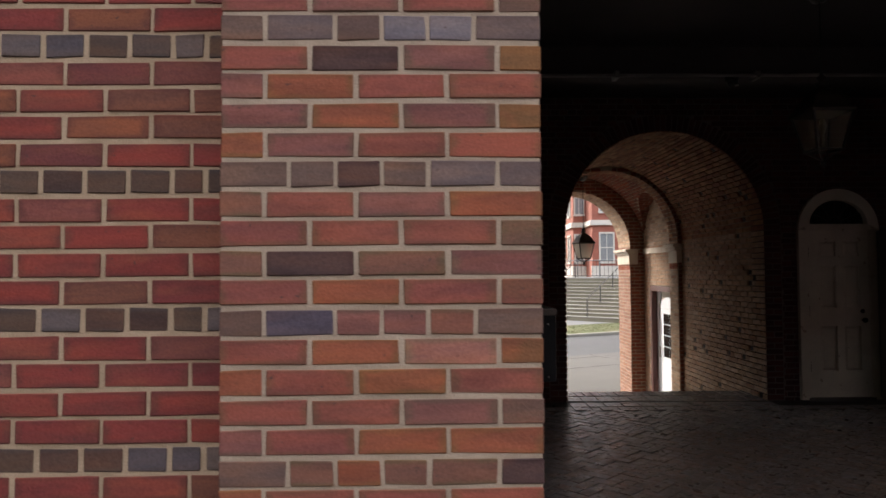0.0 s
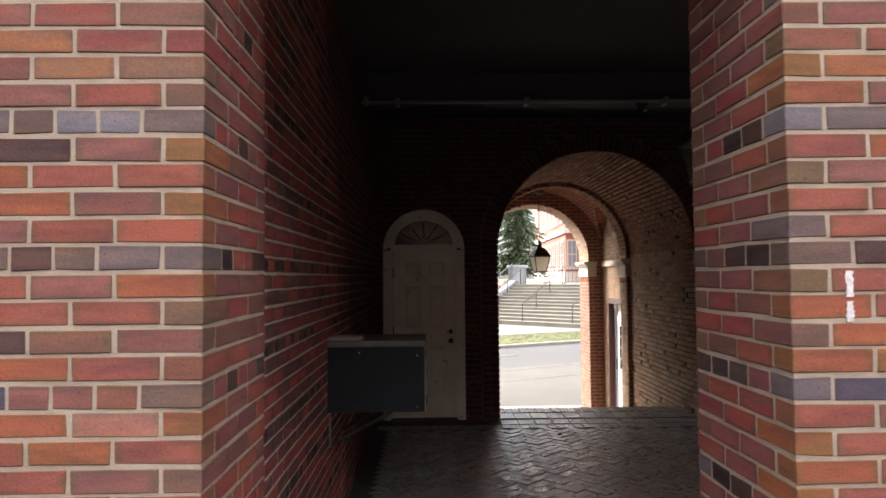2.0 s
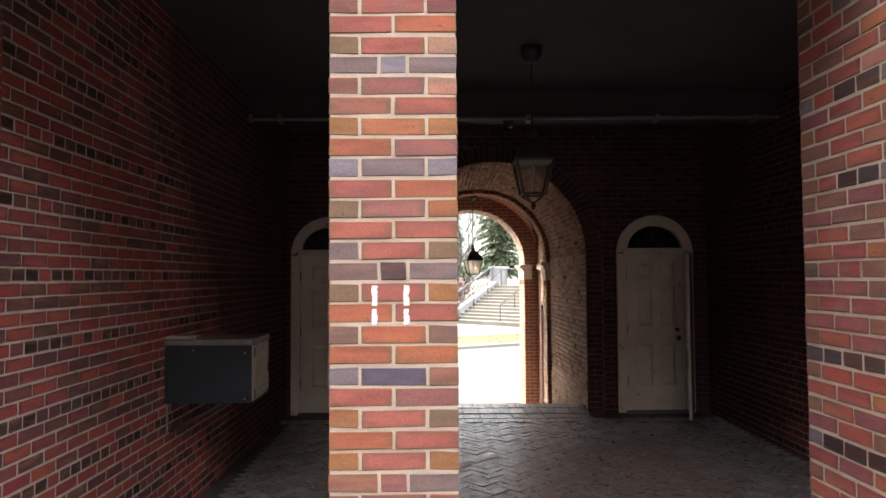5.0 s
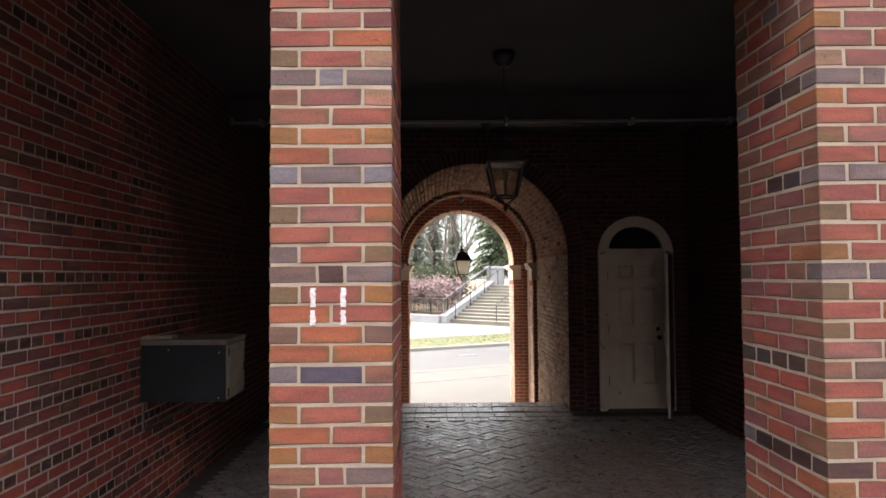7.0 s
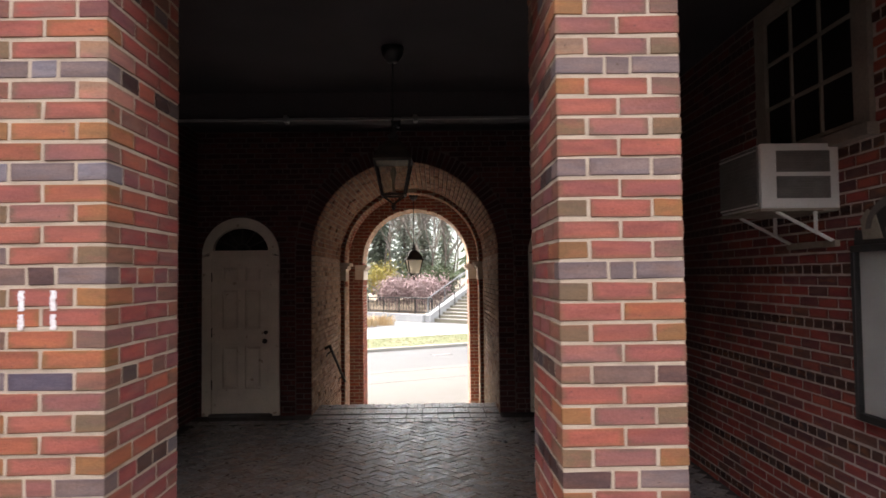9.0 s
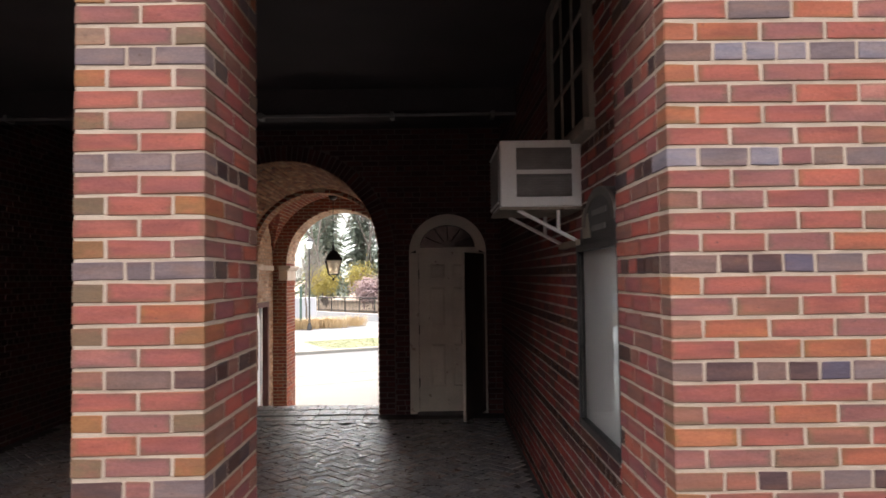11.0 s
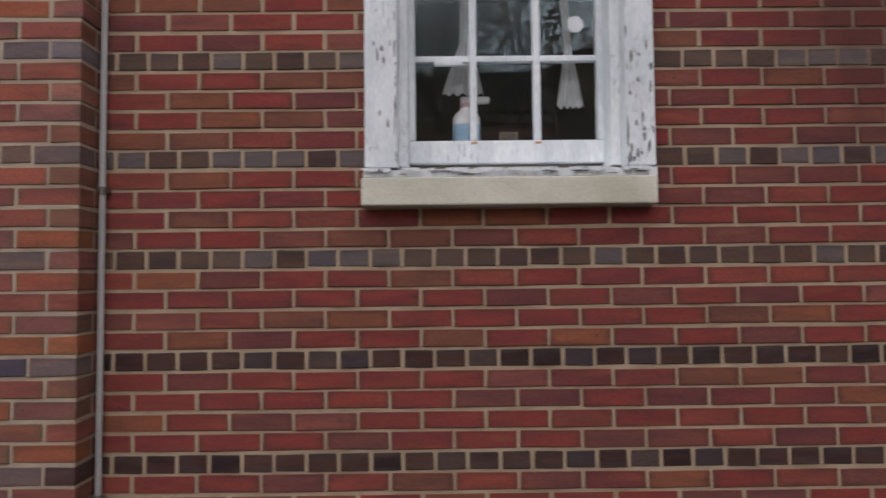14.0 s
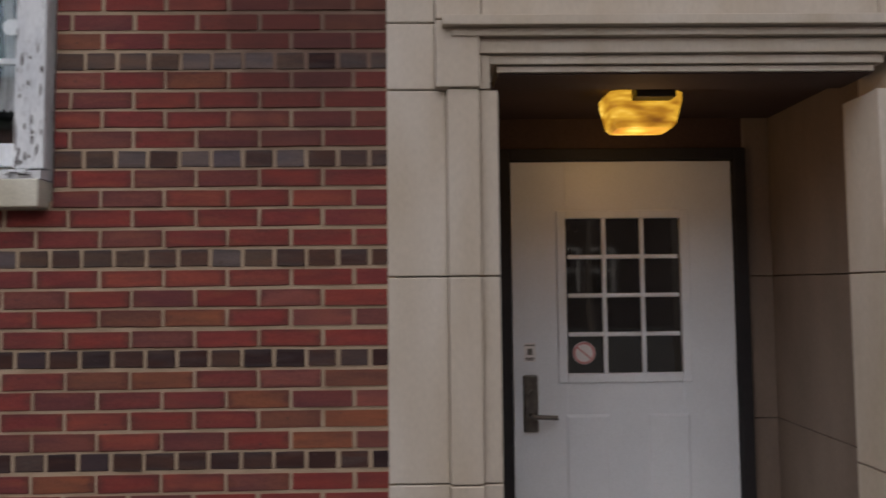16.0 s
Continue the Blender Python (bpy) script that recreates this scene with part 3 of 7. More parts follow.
def groined():
    """Side walls and a block whose underside is the meeting of two vaults."""
    bm = bmesh.new()
    for sd in (-1, 1):
        for deep, ya, yb, za in ((0.0, Y2B, 9.82, LOW - 0.2), (0.0, 11.14, Y3, LOW - 0.2), (0.0, 9.82, 11.14, 1.20), (0.30, 9.82, 11.14, LOW - 0.2)):
            xa, xb = sorted((AX + sd * (VR + deep), AX + sd * 2.2))
            box(xa, ya, za, xb, yb, H1 if deep == 0 else 1.20, bm=bm)
    nx, ny = 48, 36
    xs = [AX - VR * math.cos(math.pi * i / nx) for i in range(nx + 1)]
    ys = [CY - CR * math.cos(math.pi * j / ny) for j in range(ny + 1)]
    low = [[bm.verts.new((x, y, AZ + max(barrel(x), cross(y)))) for y in ys] for x in xs]
    for i in range(nx):
        for j in range(ny):
            bm.faces.new((low[i][j], low[i][j + 1], low[i + 1][j + 1], low[i + 1][j]))
    return bm


vestibule = struct("vestibule_wall", groined(), M_TMORTAR, "brick vestibule with side doors and a groined vault")
struct("vestibule_roof", box(AX - VR, Y2B, H1 - 0.1, AX + VR, Y3, H1), M_TMORTAR, "brick mass above the groined vault")
street_arch = struct("street_arch", pierced(AX - 6, AX + 6, LOW - 0.2, 4.8, Y3, Y3B, [(AX, RS, AZ, RS)]), M_TMORTAR, "red brick street arch with stone imposts")
struct("passage_floor", box(AX - 2, 9.1, LOW - 0.3, AX + 2, Y3B + 0.1, LOW), surface("passage_paving", (0.36, 0.33, 0.29), (0.28, 0.26, 0.23), 2, 60, 0.85), "worn paving at the foot of the passage steps")
M_STEP = surface("worn_brick_steps", (0.27, 0.215, 0.175), (0.20, 0.16, 0.135), 4, 90, 0.85, bump=0.4)
steps = holder("passage_steps")
tagged(steps, "worn brick steps leading down through the passage", "steps", kind="structure")
for i in range(6):
    part("step", box(AX - AR - 0.05, 7.15 + 0.33 * i, LOW - 0.2, AX + AR + 0.05, 7.15 + 0.33 * (i + 1) + 0.02, FLOOR - 0.165 * (i + 1), 0.008), M_STEP, steps)


# ---- porch: doors, lanterns, boxes ----
def raised(x0, z0, x1, z1, y, d=0.010, slope=0.022):
    """A fielded panel: a flat field with sloping borders, facing -y."""
    bm = bmesh.new()
    o = [bm.verts.new(p) for p in ((x0, y, z0), (x1, y, z0), (x1, y, z1), (x0, y, z1))]
    i = [bm.verts.new(p) for p in ((x0 + slope, y - d, z0 + slope), (x1 - slope, y - d, z0 + slope), (x1 - slope, y - d, z1 - slope), (x0 + slope, y - d, z1 - slope))]
    bm.faces.new(i)
    for a in range(4):
        b = (a + 1) % 4
        bm.faces.new((o[a], o[b], i[b], i[a]))
    bmesh.ops.recalc_face_normals(bm, faces=bm.faces)
    return bm


def arched_door(cx, knob_x, label):
    d = holder("panelled_door", (0, 0, 0))
    tagged(d, label, "door", "arched porch doors")
    y = YB - 0.03
    zf, zs = FLOOR + 0.03, 1.95
    x0, x1 = cx - 0.372, cx + 0.372
    casing = part("casing", box(cx - 0.488, y - 0.012, zf - 0.02, x0, y + 0.14, zs, 0.004), M_OLDW, d, "cream painted arched casing")
    part("casing", box(x1, y - 0.012, zf - 0.02, cx + 0.488, y + 0.14, zs, 0.004), M_OLDW, d)
    bm = bmesh.new()
    cols = []
    for i in range(33):
        a = math.pi * i / 32
        c, s = math.cos(a), math.sin(a)
        ro, ri, hi = 0.488, 0.35, 0.29
        cols.append([bm.verts.new(p) for p in ((cx + ri * c, y - 0.012, zs + 0.065 + hi * s), (cx + ro * c, y - 0.012, zs + ro * s), (cx + ro * c, y + 0.14, zs + ro * s), (cx + ri * c, y + 0.14, zs + 0.065 + hi * s))])
    for p, q in zip(cols, cols[1:]):
        for k in range(4):
            bm.faces.new((p[k], p[(k + 1) % 4], q[(k + 1) % 4], q[k]))
    bm.faces.new(cols[0]), bm.faces.new(cols[-1][::-1])
    bmesh.ops.recalc_face_normals(bm, faces=bm.faces)
    part("arch_casing", bm, M_OLDW, d)
    part("transom_bar", box(cx - 0.40, y + 0.0, zs - 0.005, cx + 0.40, y + 0.12, zs + 0.07, 0.006), M_OLDW, d)
    fan = [(cx + 0.352 * math.cos(math.pi * i / 24), zs + 0.065 + 0.292 * math.sin(math.pi * i / 24)) for i in range(25)]
    glass = part("fanlight", slab_xz(fan, y + 0.07, y + 0.076), M_DGLASS, d, "dark glass fanlight")
    for a in (30, 60, 90, 120, 150):
        c, s = math.cos(radians(a)), math.sin(radians(a))
        part("glazing_bar", rod((cx + 0.09 * c, y + 0.066, zs + 0.07 + 0.08 * s), (cx + 0.345 * c, y + 0.066, zs + 0.065 + 0.285 * s), 0.007, 6), M_BRONZE, glass)
    part("glazing_arc", ring_xz(cx, zs + 0.066, 0.085, 0.10, y + 0.060, y + 0.07, seg=14), M_BRONZE, glass)
    leaf = part("leaf", box(x0 + 0.004, y + 0.040, zf + 0.008, x1 - 0.004, y + 0.075, zs - 0.006), M_OLDW, d, "cream painted six-panel leaf")
    w = x1 - x0
    cols = ((0.19, 0.455), (0.575, 0.84))
    rows = ((0.27, 0.80), (1.02, 1.52), (1.63, 1.81))
    zz = [zf] + [v for r in rows for v in r] + [zs]
    fr = bmesh.new()
    xs = [x0 + 0.004, x0 + w * cols[0][0], x0 + w * cols[0][1], x0 + w * cols[1][0], x0 + w * cols[1][1], x1 - 0.004]
    for a, b in ((0, 1), (2, 3), (4, 5)):
        box(xs[a], y + 0.008, zf + 0.008, xs[b], y + 0.0395, zs - 0.006, bm=fr)
    for a, b in ((0, 1), (2, 3), (4, 5), (6, 7)):
        for c, e in ((1, 2), (3, 4)):
            box(xs[c], y + 0.0085, max(zz[a], zf + 0.008), xs[e], y + 0.0394, min(zz[b], zs - 0.006), bm=fr)
    part("stiles_and_rails", fr, M_OLDW, leaf)
    for c, e in ((1, 2), (3, 4)):
        for za, zb in rows:
            part("panel", raised(xs[c] + 0.004, za + 0.004, xs[e] - 0.004, zb - 0.004, y + 0.0390, 0.018, 0.03), M_OLDW, leaf)
    k = smooth(part("knob", lathe([(0.012, 0), (0.013, 0.03), (0.03, 0.045), (0.032, 0.06), (0.02, 0.075)], 14), M_BLACK, leaf, "black round door knob"))
    k.matrix_basis = pose(knob_x, y + 0.01, 0.87, 90)
    b = smooth(part("deadbolt", lathe([(0.026, 0), (0.026, 0.012), (0.012, 0.018)], 14), M_BLACK, leaf))
    b.matrix_basis = pose(knob_x, y + 0.01, 0.975, 90)
    hx = x0 + 0.002 if knob_x > cx else x1 - 0.002
    for hz in (0.32, 0.98, 1.68):
        part("hinge", rod((hx, y + 0.004, hz - 0.06), (hx, y + 0.004, hz + 0.06), 0.009, 8), M_BLACK, leaf, "dark steel butt hinge")
    part("threshold", box(cx - 0.40, y - 0.02, FLOOR - 0.01, cx + 0.40, y + 0.12, zf + 0.006, 0.004), M_FJOINT, d, "dark worn threshold")
    return d


M_DGLASS = surface("grimy_dark_glass", (0.012, 0.011, 0.011), (0.03, 0.028, 0.026), 4, 60, 0.12, bump=0.02, spec=0.3)
arched_door(DOOR_L, -0.676, "cream six-panel door under a dark fanlight, closed")
arched_door(DOOR_R, 3.443, "cream six-panel door under a fanlight, behind an open storm door")
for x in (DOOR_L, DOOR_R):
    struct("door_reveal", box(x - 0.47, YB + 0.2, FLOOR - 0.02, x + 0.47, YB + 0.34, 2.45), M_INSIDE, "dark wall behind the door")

storm = holder("storm_door", (3.615, 6.37, 0), math.degrees(math.atan2(5.73 - 6.37, 3.332 - 3.615)))
tagged(storm, "narrow storm door standing open, white edge and dark panel", "storm door")
SLEN = 0.70
M_STORM = surface("dark_storm_panel", (0.075, 0.055, 0.05), (0.10, 0.075, 0.065), 3, 60, 0.5)
part("edge_stile", box(SLEN - 0.035, -0.016, FLOOR + 0.05, SLEN, 0.016, 1.93, 0.003), M_OLDW, storm, "white painted edge")
part("hinge_stile", box(0, -0.016, FLOOR + 0.05, 0.05, 0.016, 1.93, 0.003), M_STORM, storm)
part("panel", box(0.05, -0.006, FLOOR + 0.06, SLEN - 0.035, 0.006, 1.92), M_STORM, storm, "plain dark panel")
for z in (FLOOR + 0.05, 0.92, 1.85):
    part("rail", box(0.05, -0.015, z, SLEN - 0.035, 0.015, z + 0.08, 0.003), M_STORM, storm)
part("push_bar", box(SLEN - 0.09, -0.05, 0.86, SLEN - 0.05, -0.014, 1.02, 0.006), M_STEEL, storm)


def lantern(x, y, z, top, label, share, turn=0.0):
    """A tapering four-sided lantern; z is the foot of its glass."""
    e = holder("hanging_lantern", (x, y, z), turn)
    tagged(e, label, "lantern", "hanging lanterns")
    n, r0, r1, h = 4, 0.128, 0.205, 0.272
    haze = haze_mat("hazy_pane", share)

    def at(i, r, zz):
        a = math.tau * (i + 0.5) / n
        return Vector((r * math.cos(a), r * math.sin(a), zz))
    for i in range(n):
        part("corner_bar", rod(at(i, r0, 0), at(i, r1, h), 0.010, 6), M_BLACK, e)
        part("lower_rail", rod(at(i, r0, 0), at(i + 1, r0, 0), 0.009, 6), M_BLACK, e)
        part("upper_rail", rod(at(i, r1, h), at(i + 1, r1, h), 0.011, 6), M_BLACK, e)
    for i in range(n):
        bm = bmesh.new()
        v = [bm.verts.new(p) for p in (at(i, r0 - 0.004, 0), at(i + 1, r0 - 0.004, 0), at(i + 1, r1 - 0.004, h), at(i, r1 - 0.004, h))]
        bm.faces.new(v)
        bmesh.ops.solidify(bm, geom=bm.faces, thickness=0.003)
        part("pane", bm, haze, e, "hazy pale glass pane" if i == 0 else "")
    part("roof", lathe([(0.216, h - 0.008), (0.224, h + 0.010), (0.192, h + 0.045), (0.15, h + 0.11), (0.085, h + 0.165), (0.045, h + 0.18), (0.03, h + 0.20)], 4, phase=math.tau / 8), M_LROOF, e, "dark domed metal roof")
    smooth(part("finial", lathe([(0.03, h + 0.19), (0.048, h + 0.21), (0.048, h + 0.222), (0.018, h + 0.235), (0.036, h + 0.258), (0.012, h + 0.285), (0.006, h + 0.32)], 12), M_BLACK, e))
    part("stem", rod((0, 0, h + 0.30), (0, 0, top - z - 0.02), 0.007, 8), M_BLACK, e)
    smooth(part("ceiling_rose", lathe([(0.02, top - z - 0.13), (0.05, top - z - 0.12), (0.085, top - z - 0.07), (0.095, top - z)], 14), M_BLACK, e))
    for i in range(n):
        a, b = at(i, r0, 0), at(i, 0.05, -0.045)
        foot = rod(a, b, 0.007, 6)
        rod(b, (0, 0, -0.075), 0.007, 6, bm=foot)
        part("foot_scroll", foot, M_BLACK, e)
    part("drop_finial", lathe([(0.006, -0.125), (0.02, -0.10), (0.022, -0.085), (0.008, -0.06)], 8), M_BLACK, e)
    part("candle_holder", lathe([(0.03, 0.0), (0.03, 0.02), (0.013, 0.03), (0.013, 0.12), (0.02, 0.14), (0.028, 0.18), (0.015, 0.23)], 10), M_CREAM, e)
    return e


M_LROOF = surface("weathered_copper", (0.022, 0.017, 0.014), (0.04, 0.03, 0.023), 9, 80, 0.6, 0.1, bump=0.1)
def haze_mat(name, share):
    """Grimy lantern glass: partly clear, partly letting scattered light through."""
    m, n, l, b = mat(name, 0.3)
    tr, dl, m1, m2 = n.new("ShaderNodeBsdfTransparent"), n.new("ShaderNodeBsdfTranslucent"), n.new("ShaderNodeMixShader"), n.new("ShaderNodeMixShader")
    tr.inputs[0].default_value, dl.inputs[0].default_value = (0.9, 0.88, 0.84, 1), (0.78, 0.72, 0.62, 1)
    b.inputs["Base Color"].default_value = (0.45, 0.43, 0.40, 1)
    m1.inputs[0].default_value, m2.inputs[0].default_value = share, 0.03
    l.new(tr.outputs[0], m1.inputs[1]), l.new(dl.outputs[0], m1.inputs[2])
    l.new(m1.outputs[0], m2.inputs[1]), l.new(b.outputs[0], m2.inputs[2])
    l.new(m2.outputs[0], n["Material Output"].inputs[0])
    return m


lantern(1.15, 3.28, 2.33, TOP, "black metal lantern with hazy panes hanging under the porch ceiling", 0.15)
lantern(1.083, 10.68, 1.71, AZ + VR - 0.06, "black metal lantern with hazy panes hanging in the passage", 0.5, 12.0)

# ceiling pipe and security light
pipe = holder("ceiling_pipe")
tagged(pipe, "grey pipe running below the dark porch ceiling", "pipe")
part("run", rod((XL + 0.02, 4.52, 3.245), (XR - 0.02, 4.52, 3.26), 0.017, 10), M_PIPE, pipe)
for x in (-1.2, 0.0, 1.3, 2.6, 3.6):
    part("clip", box(x - 0.02, 4.50, 3.225, x + 0.02, 4.63, 3.29, 0.003), M_PIPE, pipe)
part("elbow", lathe([(0.022, -0.03), (0.026, 0), (0.022, 0.05)], 10, (XL + 0.06, 4.52, 3.25)), M_PIPE, pipe)
sec = holder("security_light", (1.10, 4.60, 3.22))
tagged(sec, "small dome security light fixed below the ceiling beam", "security light")
part("base", box(-0.05, -0.03, 0.0, 0.05, 0.05, 0.05, 0.008), M_BRONZE, sec)
smooth(part("dome", lathe([(0.004, -0.062), (0.03, -0.055), (0.045, -0.03), (0.048, 0.0)], 14), M_BRONZE, sec))
smooth(part("lens", lathe([(0.003, -0.012), (0.016, -0.008), (0.02, 0.0)], 10, (0.02, -0.035, -0.045)), M_WHITE, sec, "bright round lens"))

# dark metal cabinet on the left wall
M_LID = surface("grimy_grey_lid", (0.115, 0.098, 0.084), (0.075, 0.064, 0.056), 7, 90, 0.6, bump=0.2, spot=((0.22, 0.19, 0.15), 0.66, 11))
cab = holder("metal_cabinet", (XL, 2.58, 0.79))
tagged(cab, "dark blue metal unit with rusty cream end on the wall", "wall cabinet")
part("front", box(0.0, 0.0, 0.0, 0.607, 0.016, 0.405, 0.004), M_BOX, cab, "dark blue sheet metal front")
part("body", box(0.0, 0.016, 0.0, 0.600, 0.47, 0.41, 0.006), M_BOX, cab)
lid = part("lid", box(-0.0, -0.006, 0.405, 0.615, 0.485, 0.445, 0.006), M_LID, cab, "dented grey metal lid")
endp = part("end_panel", box(0.600, 0.02, 0.01, 0.612, 0.465, 0.40, 0.004), M_CREAM, cab, "rusty cream end panel")
part("recess", raised(0, 0, 0.36, 0.30, 0, 0.004, 0.008), M_CREAM, endp).matrix_basis = pose(0.6125, 0.06, 0.05, 0, 0, 90)
for y, z in ((0.05, 0.35), (0.05, 0.06), (0.43, 0.20)):
    part("latch", box(0.611, y - 0.012, z - 0.03, 0.620, y + 0.012, z + 0.03, 0.002), M_BLACK, endp)
for x, z in ((0.56, 0.35), (0.56, 0.03), (0.20, 0.37)):
    part("rivet", lathe([(0.006, 0.0), (0.004, 0.004)], 8), M_STEEL, cab).matrix_basis = pose(x, 0.0, z, 90)
part("bracket_leg", box(0.006, 0.02, -0.22, 0.020, 0.04, 0.0, 0.003), M_GRILLE, cab, "pale metal bracket leg")
part("bracket_brace", rod((0.03, 0.03, -0.2), (0.40, 0.03, -0.004), 0.012, 8), M_BLACK, cab)
part("bracket_brace", rod((0.03, 0.44, -0.2), (0.40, 0.44, -0.004), 0.012, 8), M_BLACK, cab)
part("vent_lip", box(0.0, 0.02, 0.445, 0.22, 0.12, 0.47, 0.006), M_CREAM, cab)

# porch window above the air conditioner
pw = holder("porch_window")
tagged(pw, "brown framed sash window with dark panes in the porch wall", "window", kind="structure")
y0, y1, z0, z1 = 1.50, 2.48, 2.50, 3.42
for a, b, c, d in ((y0 - 0.14, z0 - 0.03, y0, z1 + 0.1), (y1, z0 - 0.03, y1 + 0.14, z1 + 0.1)):
    part("window_frame", box(XR - 0.03, a, b, XR + 0.12, c, d, 0.004), M_SHADEW, pw)
part("window_head", box(XR - 0.03, y0, z1, XR + 0.12, y1, z1 + 0.1, 0.004), M_SHADEW, pw)
part("window_sill", box(XR - 0.06, y0 - 0.16, z0 - 0.10, XR + 0.12, y1 + 0.16, z0 - 0.03, 0.004), M_SHADEW, pw)
for i in range(3):
    for j in range(3):
        ya, za = y0 + (y1 - y0) * i / 3, z0 + (z1 - z0) * j / 3
        part("pane", box(XR - 0.009, ya + 0.012, za + 0.012, XR - 0.004, ya + (y1 - y0) / 3 - 0.012, za + (z1 - z0) / 3 - 0.012), M_VOID, pw)
for i in range(4):
    ya = y0 + (y1 - y0) * i / 3
    part("glazing_bar", box(XR - 0.022, ya - 0.012, z0, XR - 0.005, ya + 0.012, z1), M_SHADEW, pw)
    za = z0 + (z1 - z0) * i / 3
    part("glazing_bar", box(XR - 0.020, y0, za - 0.012, XR - 0.006, y1, za + 0.012), M_SHADEW, pw)

ac = holder("air_conditioner", (3.39, 1.70, 2.045))
tagged(ac, "aged white window air conditioner on a slanted steel bracket", "air conditioner")
part("housing", box(0.0, 0.012, 0.0, 0.50, 0.55, 0.375, 0.008), M_ACW, ac)
side = part("side_panel", box(-0.002, 0.0, -0.002, 0.46, 0.014, 0.378, 0.006), M_ACW, ac, "white side panel with two louvred openings")
for za, zb in ((0.055, 0.185), (0.21, 0.335)):
    part("opening", box(0.09, -0.004, za, 0.405, 0.0, zb), M_GRILLE, side)
    for i in range(9):
        zc = za + (zb - za) * (i + 0.5) / 9
        part("louvre", box(0.092, -0.010, zc - 0.0035, 0.403, -0.0042, zc + 0.0035), M_GRILLE, side)
rear = part("condenser_face", box(-0.012, 0.02, 0.01, -0.002, 0.54, 0.365, 0.003), M_GRILLE, ac)
for i in range(14):
    part("fin", box(-0.018, 0.03, 0.02 + 0.0245 * i, -0.012, 0.53, 0.028 + 0.0245 * i), M_ACW if i in (0, 13) else M_GRILLE, rear)
part("base_pan", box(-0.01, 0.0, -0.02, 0.47, 0.56, -0.002, 0.004), M_CREAM, ac)
for y in (0.03, 0.50):
    part("brace", rod((0.10, y, -0.02), (0.44, y, -0.20), 0.011, 8), M_ACW, ac)
    part("strut", rod((0.33, y, -0.02), (0.33, y, -0.14), 0.012, 8), M_ACW, ac)
part("wall_bar", box(0.42, 0.0, -0.23, 0.455, 0.54, -0.19, 0.004), M_CREAM, ac)

nb = holder("notice_board", (XR, 0, 0))
tagged(nb, "glazed notice board with a black arched header on brick", "notice board")
yb0, yb1, zb0, zb1 = 0.69, 1.46, 0.905, 1.775
for a, b, c, d in ((yb0 - 0.035, zb0 - 0.04, yb0, zb1), (yb1, zb0 - 0.04, yb1 + 0.03, zb1), (yb0, zb0 - 0.04, yb1, zb0), (yb0 - 0.035, zb1, yb1 + 0.03, zb1 + 0.035)):
    part("frame", box(-0.085, a, b, 0.0, c, d, 0.004), M_BLACK, nb, "black metal frame")
part("panel", box(-0.05, yb0, zb0, -0.03, yb1, zb1), M_BOARD, nb, "plain pale backing panel")
g = part("glass", box(-0.078, yb0, zb0, -0.074, yb1, zb1), M_ACRYL, nb)
g.visible_shadow = False
hd = bmesh.new()
ol = [(yb0 - 0.03, zb1 + 0.037), (yb1 + 0.03, zb1 + 0.037), (yb1 + 0.02, zb1 + 0.12)]
mid, hw = (yb0 + yb1) / 2, 0.30
ol += [(mid + hw * math.cos(math.pi * i / 16), zb1 + 0.12 + 0.175 * math.sin(math.pi * i / 16)) for i in range(17)]
ol += [(yb0 - 0.02, zb1 + 0.12)]
header = part("header", slab_xz(ol, 0.0, 0.06, hd), M_BLACK, nb, "black arched header with worn lettering")
header.matrix_basis = Matrix(((0, -1, 0, 0.0), (1, 0, 0, 0), (0, 0, 1, 0), (0, 0, 0, 1)))
for i, (a, b, zc) in enumerate(((0.92, 1.20, 1.955), (0.95, 1.22, 1.88))):
    part("lettering", box(-0.064, a, zc - 0.013, -0.060, b, zc + 0.013), M_GRILLE, header).matrix_basis = header.matrix_basis.inverted()
crescent = [(mid + (hw + 0.001) * math.cos(math.pi * i / 24), zb1 + 0.12 + 0.176 * math.sin(math.pi * i / 24)) for i in range(25)]
crescent += [(mid + (hw - 0.045) * math.cos(math.pi * (24 - i) / 24), zb1 + 0.12 + 0.135 * math.sin(math.pi * (24 - i) / 24)) for i in range(25)]
part("rim", slab_xz(crescent, 0.05, 0.067), M_LID, header, "worn grey arched rim")
# a lamp's reflection in the glossy header, made as a pale patch
part("painted_reflection", slab_xz([(1.24, 1.84), (1.40, 1.84), (1.42, 1.95), (1.36, 2.0), (1.30, 1.98)], 0.061, 0.066), M_CREAM, header)

# things on the piers: paint marks and two round bell pushes low on the end piers
for xa in (0.139, 0.242):
    for za, zb in ((1.573, 1.638), (1.512, 1.562)):
        rr = random.Random(int(xa * 1000 + za * 100))
        outl = []
        for i in range(12):
            f = i / 11
            outl.append((xa + rr.uniform(-0.0025, 0.0025), za + (zb - za) * f))
        outl += [(xa + 0.0175 + rr.uniform(-0.004, 0.002), za + (zb - za) * (1 - i / 11)) for i in range(12)]
        m_ = ob_of("paint_mark", slab_xz(outl, -0.0032, 0.004), M_MARK)
        tagged(m_, "short white paint mark on the brick pier", "paint mark", "paint marks on the pier")


